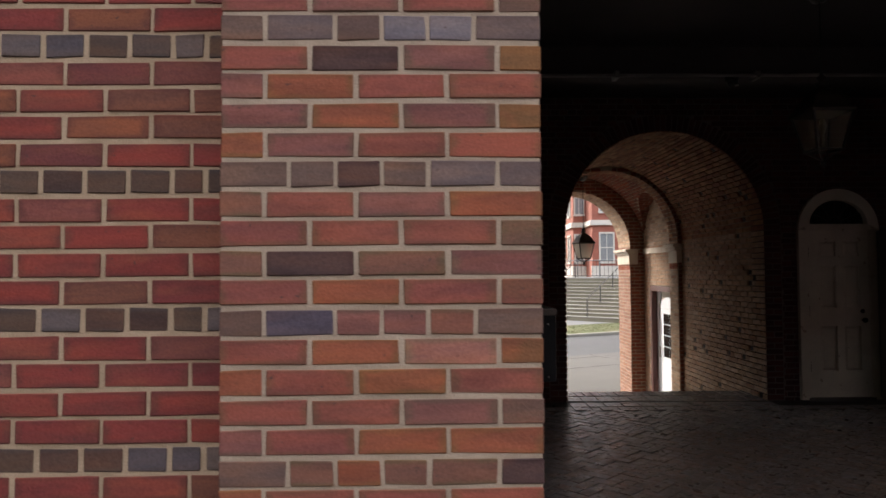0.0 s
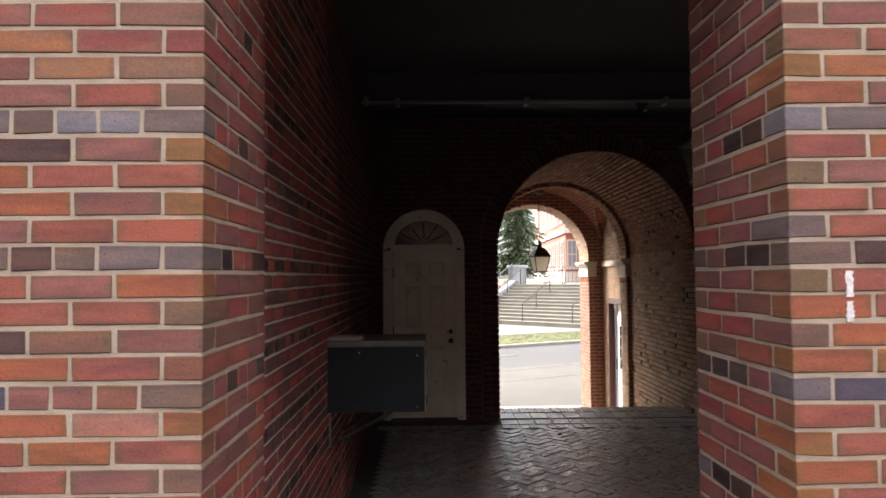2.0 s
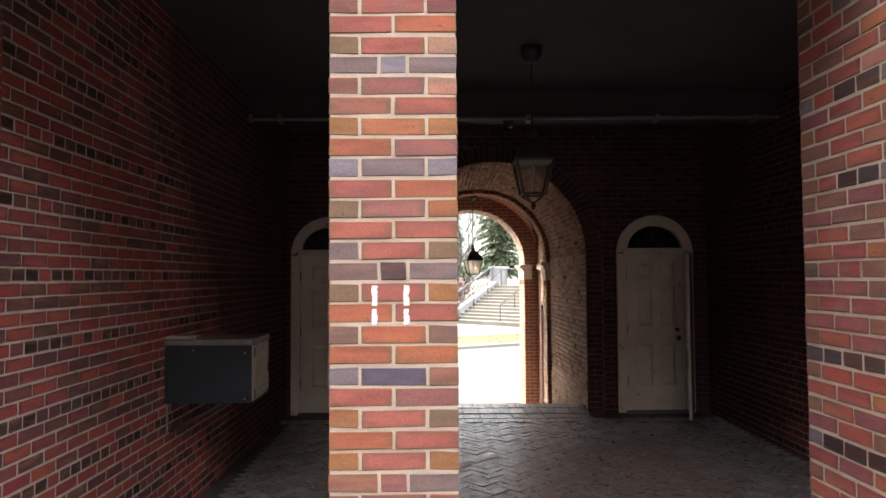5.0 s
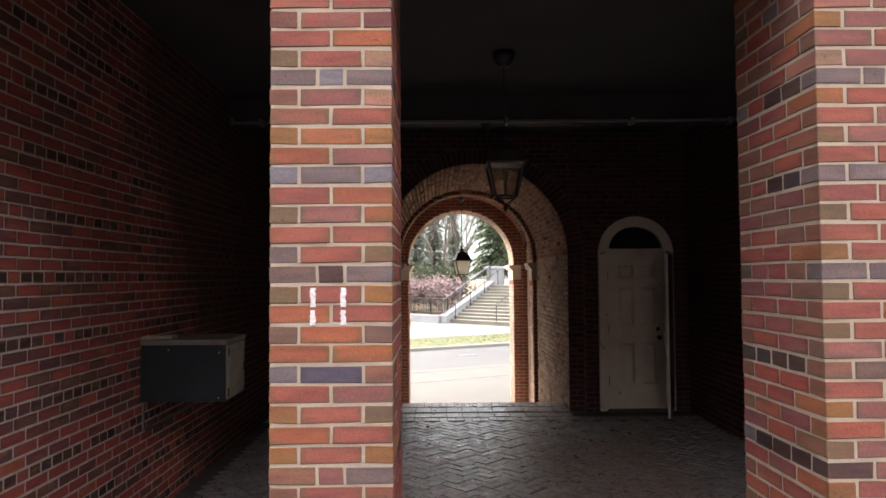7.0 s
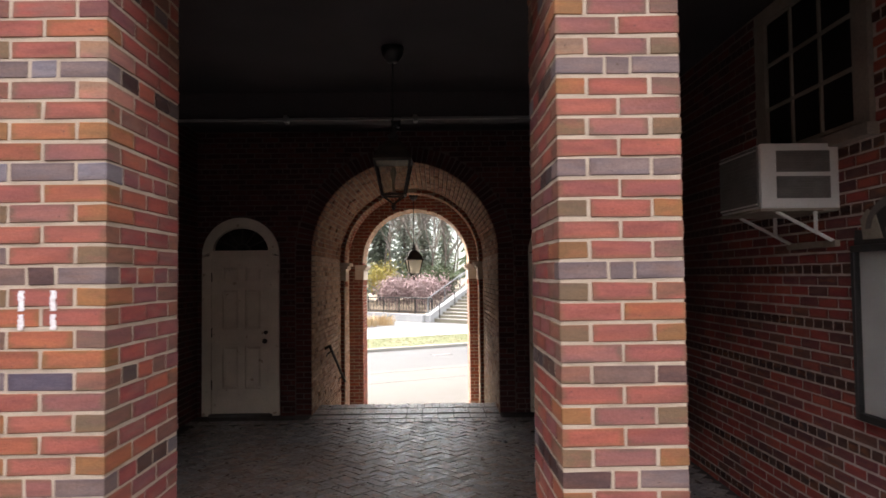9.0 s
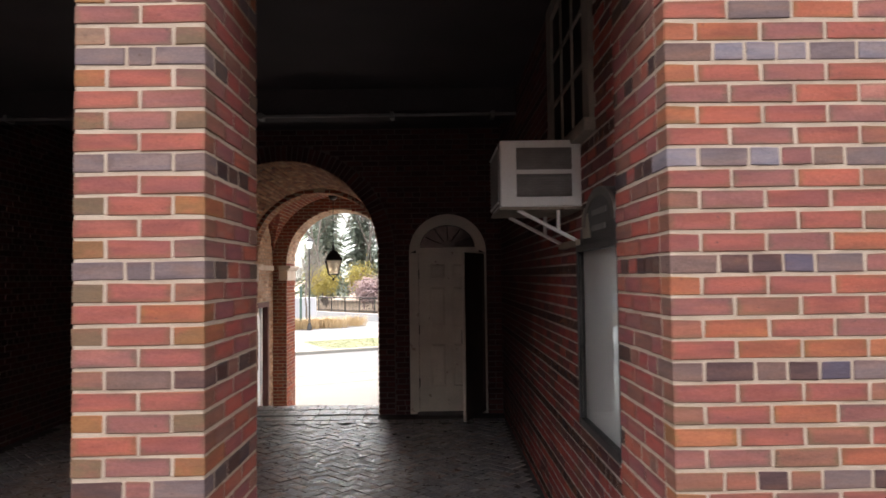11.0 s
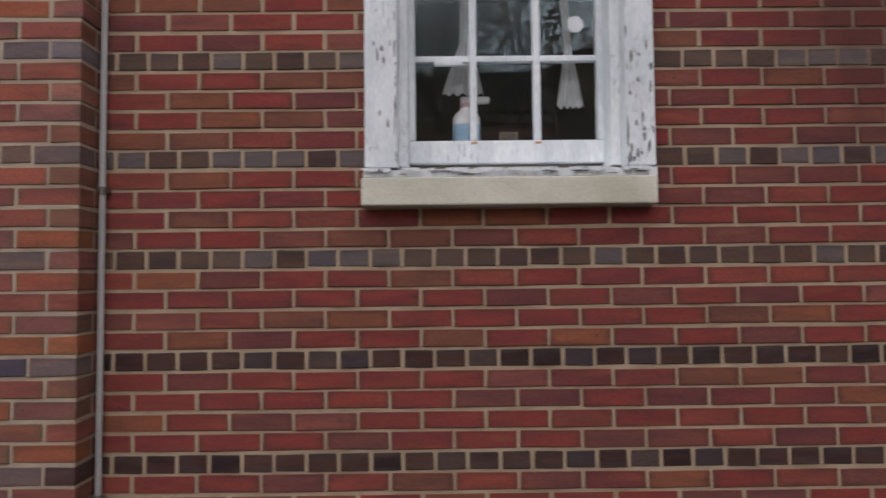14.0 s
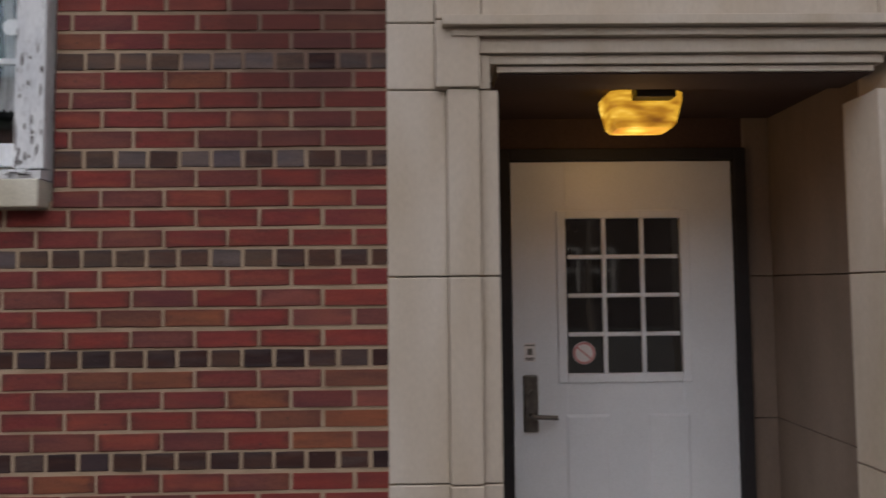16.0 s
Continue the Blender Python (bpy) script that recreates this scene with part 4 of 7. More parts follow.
def round_fixture(x, z, label):
    f = holder("wall_connection", (x, 0, z))
    tagged(f, label, "pipe connection", "pipe caps on the piers")
    o = smooth(part("body", lathe([(0.053, 0.0), (0.053, 0.02), (0.042, 0.03), (0.039, 0.066), (0.034, 0.072), (0.028, 0.060), (0.0, 0.058)], 24), M_BOX, f, "blue-black round cap"))
    o.matrix_basis = pose(0, 0, 0, 90)
    r_ = smooth(part("rim", lathe([(0.054, 0.018), (0.060, 0.024), (0.060, 0.033), (0.056, 0.038), (0.048, 0.038)], 24), M_RIM, f, "pale worn rim"))
    r_.matrix_basis = pose(0, 0, 0, 90)


round_fixture(-1.746, 0.848, "blue-black pipe cap with a worn pale rim on the pier")
round_fixture(3.928, 0.845, "blue-black pipe cap with a worn pale rim on the pier")

# handrail, imposts and side doors of the passage
hr = holder("handrail")
tagged(hr, "slim dark steel handrail sloping down the passage wall", "handrail")
rx = AX - AR + 0.075
part("rail", rod((rx, 7.45, 0.69), (rx, 9.05, -0.06), 0.02, 10), M_BRONZE, hr)
part("rail_end", rod((rx, 7.45, 0.69), (rx - 0.06, 7.40, 0.66), 0.019, 10), M_BRONZE, hr)
for y in (7.62, 8.75):
    z = 0.69 - (y - 7.45) * 0.469
    part("bracket", rod((rx, y, z - 0.01), (rx - 0.07, y, z - 0.06), 0.009, 8), M_BLACK, hr)
    part("wall_plate", rod((rx - 0.085, y, z - 0.06), (rx - 0.062, y, z - 0.06), 0.032, 12), M_BLACK, hr)


def impost(side, y0, y1, r, label):
    e = holder("impost", (AX + side * r, 0, 0))
    tagged(e, label, "impost", "stone imposts of the passage", kind="structure")
    for nm, z0, z1, p, g in (("cap", 1.845, 1.90, 0.10, 0.05), ("bed_mould", 1.80, 1.845, 0.065, 0.03), ("neck", 1.60, 1.80, 0.028, 0.008)):
        xa, xb = sorted((side * 0.15, -side * p))
        part(nm, box(xa, y0 - g, z0, xb, y1 + g, z1, 0.008), M_STONE, e)
    n = round((y1 - y0) / 0.075)
    for i in range(n):
        yy = y0 + (y1 - y0) * (i + 0.5) / n
        xa, xb = sorted((side * 0.1, -side * 0.012))
        part("soldier_brick", box(xa, yy - 0.029, 1.50, xb, yy + 0.029, 1.59), M_RED_J, e)


for sd in (-1, 1):
    impost(sd, Y2, Y2B, RR, "moulded limestone impost on the passage ring")
    impost(sd, Y3, Y3B, RS, "moulded limestone impost at the street arch")
    band = struct("impost_band", box(*sorted((AX + sd * (VR - 0.05), AX + sd * (VR + 0.1)))[:1], Y2B + 0.06, 1.80, sorted((AX + sd * (VR - 0.05), AX + sd * (VR + 0.1)))[1], Y3 - 0.06, 1.90, 0.008), M_STONE, "limestone string course round the vestibule")


def passage_door(side, label):
    e = holder("passage_door", (AX + side * VR, 10.48, LOW), 90 if side < 0 else -90)
    tagged(e, label, "door", "side doors of the passage")
    # local x runs along the wall, -y into the passage
    part("frame", box(-0.655, -0.02, 0, -0.57, 0.20, 2.265, 0.005), M_DOORFR, e, "dark red painted frame")
    part("frame", box(0.57, -0.02, 0, 0.655, 0.20, 2.265, 0.005), M_DOORFR, e)
    part("frame_head", box(-0.57, -0.02, 2.17, 0.57, 0.20, 2.265, 0.005), M_DOORFR, e)
    part("surround", box(-0.57, 0.085, 0, -0.47, 0.18, 2.17, 0.004), M_DOORW, e)
    part("surround", box(0.47, 0.085, 0, 0.57, 0.18, 2.17, 0.004), M_DOORW, e)
    part("lunette", slab_xz([(0.468 * math.cos(math.pi * i / 16), 1.85 + 0.22 * math.sin(math.pi * i / 16)) for i in range(17)], 0.10, 0.15), M_DOORW, e)
    part("spandrel", box(-0.468, 0.13, 1.85, 0.468, 0.18, 2.17), M_OLDW, e)
    leaf = part("leaf", box(-0.466, 0.104, 0.01, 0.466, 0.15, 1.845, 0.004), M_DOORW, e, "white half-glazed leaf")
    for i in range(2):
        for j in range(4):
            part("pane", box(-0.28 + 0.29 * i, 0.098, 0.98 + 0.2 * j, -0.01 + 0.29 * i, 0.1035, 1.16 + 0.2 * j), M_DGLASS, leaf)
    part("handle", rod((-0.40, 0.07, 0.95), (-0.40, 0.07, 1.15), 0.012, 8), M_STEEL, leaf)
    part("panel", raised(-0.33, 0.2, 0.33, 0.85, 0.103), M_DOORW, leaf)


M_DOORFR = surface("dark_red_frame", (0.11, 0.035, 0.028), (0.08, 0.028, 0.024), 5, 80, 0.55, bump=0.1)
passage_door(1, "white half-glazed passage door in a dark red frame")
passage_door(-1, "white half-glazed passage door in a dark red frame")

# small litter on the floor
rl = random.Random(12)
for i, (x, y) in enumerate(((0.45, 5.90), (0.47, 5.64), (2.55, 5.35), (2.7, 5.2), (3.1, 5.45), (2.2, 4.9), (-0.3, 6.2))):
    bm = bmesh.new()
    bmesh.ops.create_icosphere(bm, subdivisions=1, radius=0.022)
    for v in bm.verts:
        v.co = Vector((v.co.x * rl.uniform(0.8, 1.6), v.co.y * rl.uniform(0.8, 1.3), v.co.z * 0.5 * rl.uniform(0.7, 1.3)))
    q = ob_of("dead_leaf", bm, M_INSIDE if i % 2 else M_BLACK)
    q.matrix_basis = pose(x, y, FLOOR + 0.010, 0, 0, rl.uniform(0, 180))
    tagged(q, "crumpled dark dead leaf on the paved porch floor", "leaf", "litter on the floor")


# ---- facade: conduit, sash window, stone doorway ----
cd = holder("conduit")
tagged(cd, "thin pale conduit in the corner of pier and wall", "conduit")
cx_, cy_ = 4.487, 0.105
for za, zb in ((-0.1, 0.90), (0.91, 1.912), (1.922, 2.93), (2.94, 4.0)):
    part("tube", rod((cx_, cy_, za), (cx_ + 0.001, cy_, zb), 0.0105, 10), M_CONDUIT, cd)
for z in (0.905, 1.917, 2.935):
    part("coupling", rod((cx_, cy_, z - 0.014), (cx_, cy_, z + 0.014), 0.0135, 10), M_STEEL, cd)
    part("strap", box(cx_ - 0.022, cy_ + 0.004, z - 0.006, cx_ + 0.02, cy_ + 0.016, z + 0.006), M_STEEL, cd)

win = holder("sash_window")
tagged(win, "old white sash window with flaking paint above a stone sill", "window", kind="structure")
part("casing", box(5.365, 0.085, 1.985, 5.475, 0.30, 3.4, 0.004), M_PEEL, win, "white casing with flaking paint")
part("casing", box(6.238, 0.085, 1.985, 6.338, 0.30, 3.4, 0.004), M_PEEL, win)
part("inner_bead", box(5.475, 0.14, 1.995, 5.508, 0.30, 3.4, 0.004), M_PEEL, win)
part("inner_bead", box(6.203, 0.14, 1.995, 6.238, 0.30, 3.4, 0.004), M_PEEL, win)
part("head", box(5.365, 0.085, 3.4, 6.345, 0.30, 3.5, 0.004), M_PEEL, win)
bm = bmesh.new()
cols = []
rr = random.Random(4)
for i in range(40):
    x = 5.362 + (6.336 - 5.362) * i / 39
    j = rr.uniform(-0.004, 0.004)
    cols.append([bm.verts.new(p) for p in ((x, 0.072 + j, 1.9495), (x, 0.070 + j, 1.974 + j), (x, 0.30, 2.012), (x, 0.30, 1.9495))])
for p, q in zip(cols, cols[1:]):
    for k in range(4):
        bm.faces.new((p[k], p[(k + 1) % 4], q[(k + 1) % 4], q[k]))
bm.faces.new(cols[0]), bm.faces.new(cols[-1][::-1])
bmesh.ops.recalc_face_normals(bm, faces=bm.faces)
part("wood_sill", bm, M_PEEL, win, "flaking white wooden sill")
part("stone_sill", box(5.355, 0.062, 1.854, 6.335, 0.36, 1.948, 0.006), M_SILL, win, "pale limestone sill")
# bare wood where the paint has come away, and curled flakes along the sill
M_BARE = surface("grey_bare_wood", (0.20, 0.19, 0.19), (0.13, 0.12, 0.12), 30, 160, 0.9, bump=0.3, stretch=(3, 3, 0.4))
fl = random.Random(31)
for i in range(74):
    if i >= 44:
        cx, cz, y, w_, h_ = fl.choice((6.244, 6.246, 5.470, 5.467)), 2.0 + 0.9 * fl.random() ** 1.4, 0.0843, fl.uniform(0.0015, 0.004), fl.uniform(0.008, 0.04)
    elif i < 20:
        cx, cz, y, w_, h_ = fl.uniform(6.25, 6.335), 2.0 + 0.55 * fl.random() ** 1.8, 0.0845, fl.uniform(0.003, 0.008), fl.uniform(0.006, 0.03)
    elif i < 34:
        cx, cz, y, w_, h_ = fl.uniform(5.385, 5.455), fl.uniform(2.05, 2.8), 0.0845, fl.uniform(0.002, 0.006), fl.uniform(0.006, 0.022)
    else:
        cx, cz, y, w_, h_ = fl.uniform(5.40, 6.30), fl.uniform(1.956, 1.970), 0.0655, fl.uniform(0.015, 0.05), fl.uniform(0.0015, 0.003)
    pts = [(cx + w_ * fl.uniform(0.5, 1.1) * math.cos(math.tau * k / 7), cz + h_ * fl.uniform(0.5, 1.1) * math.sin(math.tau * k / 7)) for k in range(7)]
    part("bare_patch", slab_xz(pts, y, y + 0.003), M_BARE, win, "bare grey wood patch" if i == 0 else "")
for i in range(16):
    cx, w_ = 5.39 + 0.06 * i + fl.uniform(-0.02, 0.02), fl.uniform(0.012, 0.035)
    pts = [(cx - w_, 1.977), (cx + w_, 1.978), (cx + w_ * fl.uniform(0.4, 0.9), 1.977 - fl.uniform(0.008, 0.016)), (cx - w_ * fl.uniform(0.3, 0.8), 1.977 - fl.uniform(0.004, 0.014))]
    part("paint_flake", slab_xz(pts, 0.058 - fl.uniform(0, 0.004), 0.061), M_PEEL, win)
gx = [5.516, 5.738, 5.966, 6.19]
zr = [2.105, 2.400, 2.695, 2.99, 3.285]
sash = part("sash", box(5.508, 0.235, 2.022, 6.203, 0.275, 2.103, 0.004), M_PEEL, win, "white sash with rust spots")
part("stile", box(5.508, 0.235, 2.104, 5.530, 0.275, 3.39, 0.003), M_PEEL, sash)
part("stile", box(6.181, 0.235, 2.104, 6.203, 0.275, 3.39, 0.003), M_PEEL, sash)
for x in gx[1:3]:
    part("glazing_bar", box(x - 0.013, 0.238, 2.104, x + 0.013, 0.270, 3.39, 0.003), M_PEEL, sash)
for z in zr[1:]:
    for a, b in ((5.531, gx[1] - 0.0135), (gx[1] + 0.0135, gx[2] - 0.0135), (gx[2] + 0.0135, 6.180)):
        part("glazing_bar", box(a, 0.240, z - 0.011, b, 0.268, z + 0.011, 0.003), M_PEEL, sash)
for i in range(3):
    for j in range(4):
        p_ = part("pane", box((5.531, gx[1] + 0.0, gx[2] + 0.0)[i] + 0.0, 0.2545, zr[j], (gx[1], gx[2], 6.180)[i], 0.2575, zr[j + 1]), M_GLASS, sash)
        p_.visible_shadow = False
part("flaking_strip", box(5.60, 0.225, 2.372, 5.70, 0.241, 2.387, 0.002), M_PEEL, sash)
for x in (5.738, 5.966):
    part("rust_spot", box(x - 0.010, 0.2335, 2.090, x + 0.012, 0.236, 2.0985, 0.001), surface("rust", (0.52, 0.30, 0.14), (0.40, 0.2, 0.09), 40, 90, 0.9), sash)

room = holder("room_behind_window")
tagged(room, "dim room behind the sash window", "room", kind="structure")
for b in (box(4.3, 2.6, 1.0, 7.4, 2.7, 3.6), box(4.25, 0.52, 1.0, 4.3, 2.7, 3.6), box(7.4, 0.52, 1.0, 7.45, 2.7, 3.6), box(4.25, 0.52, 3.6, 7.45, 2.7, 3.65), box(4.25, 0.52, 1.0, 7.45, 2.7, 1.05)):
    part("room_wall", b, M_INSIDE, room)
struct("window_ledge", box(5.40, 0.30, 2.00, 6.32, 0.52, 2.095, 0.004), M_OLDW, "cream inner ledge of the sash window")

bt = holder("spray_bottle", (5.716, 0.325, 2.096))
tagged(bt, "white spray bottle with a blue label on the window ledge", "bottle")
smooth(part("body", lathe([(0.047, 0), (0.050, 0.006), (0.050, 0.105), (0.042, 0.122), (0.024, 0.138), (0.02, 0.15)], 20), M_WHITE, bt))
part("label", lathe([(0.0507, 0.02), (0.0507, 0.08)], 20), surface("blue_label", (0.20, 0.42, 0.62), (0.45, 0.60, 0.72), 25, 90, 0.5, stretch=(0.3, 0.3, 3)), bt, "pale blue label")
part("collar", lathe([(0.023, 0.147), (0.023, 0.163)], 14), surface("pink_plastic", (0.62, 0.36, 0.38), (0.58, 0.33, 0.35), 9, 60, 0.4), bt, "pink collar")
part("trigger_head", box(-0.022, -0.014, 0.163, 0.085, 0.014, 0.188, 0.006), M_WHITE, bt)


def lace(x0, x1, z0, z1, seed, label):
    rng = random.Random(seed)
    bm = bmesh.new()
    n, rows_ = 26, 10
    grid = []
    for j in range(rows_ + 1):
        f = j / rows_
        half = (x1 - x0) / 2 * (0.30 + 0.70 * max(0.0, (f - 0.62) / 0.38) ** 0.8)
        mid_ = (x0 + x1) / 2 + 0.01 * math.sin(f * 3 + seed)
        grid.append([bm.verts.new((mid_ + half * (2 * i / n - 1), 0.295 + 0.004 * math.sin(i * 0.8 + seed), z1 - (z1 - z0) * f + 0.006 * math.sin(i * 1.1) * f)) for i in range(n + 1)])
    for j in range(rows_):
        for i in range(n):
            bm.faces.new((grid[j][i], grid[j][i + 1], grid[j + 1][i + 1], grid[j + 1][i]))
    bmesh.ops.solidify(bm, geom=bm.faces, thickness=0.002)
    o = smooth(ob_of("curtain", bm, M_LACE))
    tagged(o, label, "curtain", "curtains in the sash window")


lace(5.635, 5.785, 2.285, 2.75, 1, "short gathered white lace curtain behind the pane")
lace(6.035, 6.135, 2.235, 2.75, 5, "short gathered white lace curtain behind the pane")
pf = holder("picture_frame", (5.885, 0.45, 2.096))
tagged(pf, "small pale picture frame standing on the window ledge", "picture frame")
for b in (box(-0.035, 0, 0, -0.027, 0.01, 0.085), box(0.027, 0, 0, 0.035, 0.01, 0.085), box(-0.027, 0, 0, 0.027, 0.01, 0.008), box(-0.027, 0, 0.077, 0.027, 0.01, 0.085)):
    part("rim", b, M_CREAM, pf)
part("picture", box(-0.027, 0.004, 0.008, 0.027, 0.008, 0.077), M_GRILLE, pf)
st = ob_of("pane_sticker", slab_xz([(6.112 + 0.032 * math.cos(math.tau * (i + 0.5) / 8), 2.532 + 0.032 * math.sin(math.tau * (i + 0.5) / 8)) for i in range(8)], 0.262, 0.264), M_WHITE)
tagged(st, "small white eight-sided sticker inside the pane", "sticker")

# stone doorway
sd_ = holder("stone_surround")
tagged(sd_, "pale limestone door surround with stepped mouldings", "door surround", kind="structure")
JZ = [-0.3, 0.24, 0.925, 1.613, 2.251, 2.485, 3.1]
for sx in (1, -1):
    def X(a):
        return a if sx > 0 else 2 * 8.512 - a
    for za, zb in zip(JZ, JZ[1:]):
        a, b = sorted((X(7.475), X(7.678 if zb < 2.3 else 7.64)))
        part("outer_block", box(a, 0.118, za + 0.0025, b, 0.42, zb - 0.0025, 0.004), M_STONE, sd_)
        if zb < 2.3:
            a, b = sorted((X(7.680), X(7.790)))
            part("jamb_block", box(a, 0.096, za + 0.0025, b, 0.32, zb - 0.0025, 0.004), M_STONE, sd_)
            a, b = sorted((X(7.791), X(7.855)))
            part("jamb_fillet", box(a, 0.116, za + 0.0025, b, 0.319, zb - 0.0025, 0.004), M_STONE, sd_)
    a, b = sorted((X(7.642), X(7.792)))
    part("ear", box(a, 0.088, 2.253, b, 0.32, 2.484, 0.004), M_STONE, sd_)
for za, zb, y, x0 in ((2.314, 2.336, 0.128, 7.855), (2.339, 2.370, 0.116, 7.829), (2.373, 2.424, 0.102, 7.79), (2.427, 2.454, 0.082, 7.697), (2.457, 2.492, 0.060, 7.665)):
    part("lintel_course", box(x0, y, za, 2 * 8.512 - x0, 0.32, zb, 0.003), M_STONE, sd_)
part("jamb_top", box(7.792, 0.112, 2.253, 7.828, 0.32, 2.370), M_STONE, sd_)
for xa, xb in ((8.285, 8.352), (8.765, 8.845)):
    part("chipped_edge", box(xa, 0.126, 2.3125, xb, 0.134, 2.322, 0.003), M_SILL, sd_, "pale fresh chip on the lintel edge")
for i, (a, b) in enumerate(((7.644, 7.80), (7.803, 9.18), (9.183, 9.345))):
    part("frieze_block", box(a, 0.108, 2.496, b, 0.42, 3.1, 0.004), M_STONE, sd_)
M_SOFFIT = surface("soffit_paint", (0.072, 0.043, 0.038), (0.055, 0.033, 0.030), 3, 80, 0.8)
rec = holder("doorway_recess")
tagged(rec, "limestone-lined doorway recess", "doorway", kind="structure")
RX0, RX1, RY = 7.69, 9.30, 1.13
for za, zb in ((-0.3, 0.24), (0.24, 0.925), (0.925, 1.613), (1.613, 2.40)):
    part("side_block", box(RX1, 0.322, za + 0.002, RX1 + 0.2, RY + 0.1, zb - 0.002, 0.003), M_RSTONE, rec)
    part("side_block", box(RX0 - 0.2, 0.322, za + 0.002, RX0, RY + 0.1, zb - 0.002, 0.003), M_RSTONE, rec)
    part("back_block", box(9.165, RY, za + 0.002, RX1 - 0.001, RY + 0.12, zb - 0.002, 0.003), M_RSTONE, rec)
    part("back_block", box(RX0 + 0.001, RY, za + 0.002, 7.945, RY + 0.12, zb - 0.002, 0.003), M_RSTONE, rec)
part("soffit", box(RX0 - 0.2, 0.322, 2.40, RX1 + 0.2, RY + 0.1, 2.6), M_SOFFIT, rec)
for b in (box(RX1 + 0.202, 0.322, -0.3, RX1 + 0.26, RY + 0.3, 2.41), box(RX0 - 0.26, 0.322, -0.3, RX0 - 0.202, RY + 0.3, 2.41), box(RX0 - 0.2, RY + 0.125, -0.3, RX1 + 0.2, RY + 0.3, 2.41)):
    part("joint_backing", b, M_DMORTAR, rec)
# thin dark sheet that paints the lintel's underside as if in shade
part("lintel_shade_sheet", box(7.857, 0.138, 2.3085, 9.166, 0.321, 2.3125), M_SOFFIT, rec)
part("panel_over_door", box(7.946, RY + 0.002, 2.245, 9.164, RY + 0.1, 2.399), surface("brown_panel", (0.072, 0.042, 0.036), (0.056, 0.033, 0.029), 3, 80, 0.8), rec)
part("recess_floor", box(RX0 - 0.2, 0.0, -0.3, RX1 + 0.2, RY + 0.1, -0.03, 0.01), M_STONE, rec)

fd = holder("entrance_door", (0, 1.10, 0))
tagged(fd, "white metal entrance door with twelve panes, closed in a dark frame", "door")
part("frame", box(7.945, -0.01, -0.03, 8.008, 0.11, 2.243, 0.004), M_BRONZE, fd, "dark bronze metal frame")
part("frame", box(9.105, -0.01, -0.03, 9.164, 0.11, 2.243, 0.004), M_BRONZE, fd)
part("frame_head", box(8.008, -0.01, 2.186, 9.105, 0.11, 2.243, 0.004), M_BRONZE, fd)
LX0, LX1 = 8.012, 9.101
px0, px1, pz0, pz1 = 8.276, 8.838, 1.15, 1.902
leaf = part("leaf", box(LX0, 0.02, -0.02, px0, 0.065, 2.182, 0.003), M_DOORW, fd, "white painted leaf")
part("leaf_side", box(px1, 0.02, -0.02, LX1, 0.065, 2.182, 0.003), M_DOORW, leaf)
part("leaf_top", box(px0, 0.02, pz1, px1, 0.065, 2.182), M_DOORW, leaf)
part("leaf_bottom", box(px0, 0.02, -0.02, px1, 0.065, pz0), M_DOORW, leaf)
for b in (box(px0 - 0.045, 0.010, pz0 - 0.045, px0, 0.03, pz1 + 0.04, 0.005), box(px1, 0.010, pz0 - 0.045, px1 + 0.045, 0.03, pz1 + 0.04, 0.005),
          box(px0, 0.0105, pz0 - 0.045, px1, 0.03, pz0, 0.005), box(px0, 0.0105, pz1, px1, 0.03, pz1 + 0.04, 0.005)):
    part("glazing_moulding", b, M_DOORW, leaf)
for i in range(1, 3):
    x = px0 + (px1 - px0) * i / 3
    part("glazing_bar", box(x - 0.010, 0.016, pz0, x + 0.010, 0.034, pz1, 0.003), M_DOORW, leaf)
for j in range(1, 4):
    z = pz0 + (pz1 - pz0) * j / 4
    for i in range(3):
        part("glazing_bar", box(px0 + (px1 - px0) * i / 3 + 0.0105, 0.018, z - 0.010, px0 + (px1 - px0) * (i + 1) / 3 - 0.0105, 0.032, z + 0.010, 0.003), M_DOORW, leaf)
for i in range(3):
    for j in range(4):
        part("pane", box(px0 + (px1 - px0) * i / 3, 0.036, pz0 + (pz1 - pz0) * j / 4, px0 + (px1 - px0) * (i + 1) / 3, 0.040, pz0 + (pz1 - pz0) * (j + 1) / 4), M_MIRR, leaf, "dark glass pane" if i + j == 0 else "")
for a, b in ((8.262, 8.475), (8.662, 8.865)):
    part("lower_panel", raised(a, 0.12, b, 0.955, 0.0196, 0.006, 0.014), M_DOORW, leaf)
lock = part("lock_plate", box(8.058, 0.0, 0.875, 8.128, 0.02, 1.148, 0.008), M_LOCK, leaf, "dark worn metal lock plate with a lever")
part("lever", rod((8.095, -0.035, 0.955), (8.215, -0.035, 0.950), 0.011, 10), M_LOCK, lock)
part("lever_neck", rod((8.095, 0.0, 0.955), (8.095, -0.04, 0.955), 0.014, 12), M_LOCK, lock)
part("key_cylinder", rod((8.095, 0.0, 1.06), (8.095, -0.012, 1.06), 0.016, 12), M_LOCK, lock)
for za in (2.05, 1.15, 0.2):
    part("hinge", rod((9.104, 0.008, za - 0.06), (9.104, 0.008, za + 0.06), 0.010, 8), M_BRONZE, leaf)
stk = holder("round_sticker", (8.36, 1.1155, 1.247))
tagged(stk, "round white prohibition sticker with a pink ring on the pane", "sticker")
part("disc", rod((0, 0.0185, 0), (0, 0.0165, 0), 0.055, 28), M_WHITE, stk)
M_PINK = surface("faded_pink", (0.55, 0.22, 0.22), (0.5, 0.2, 0.2), 9, 60, 0.6)
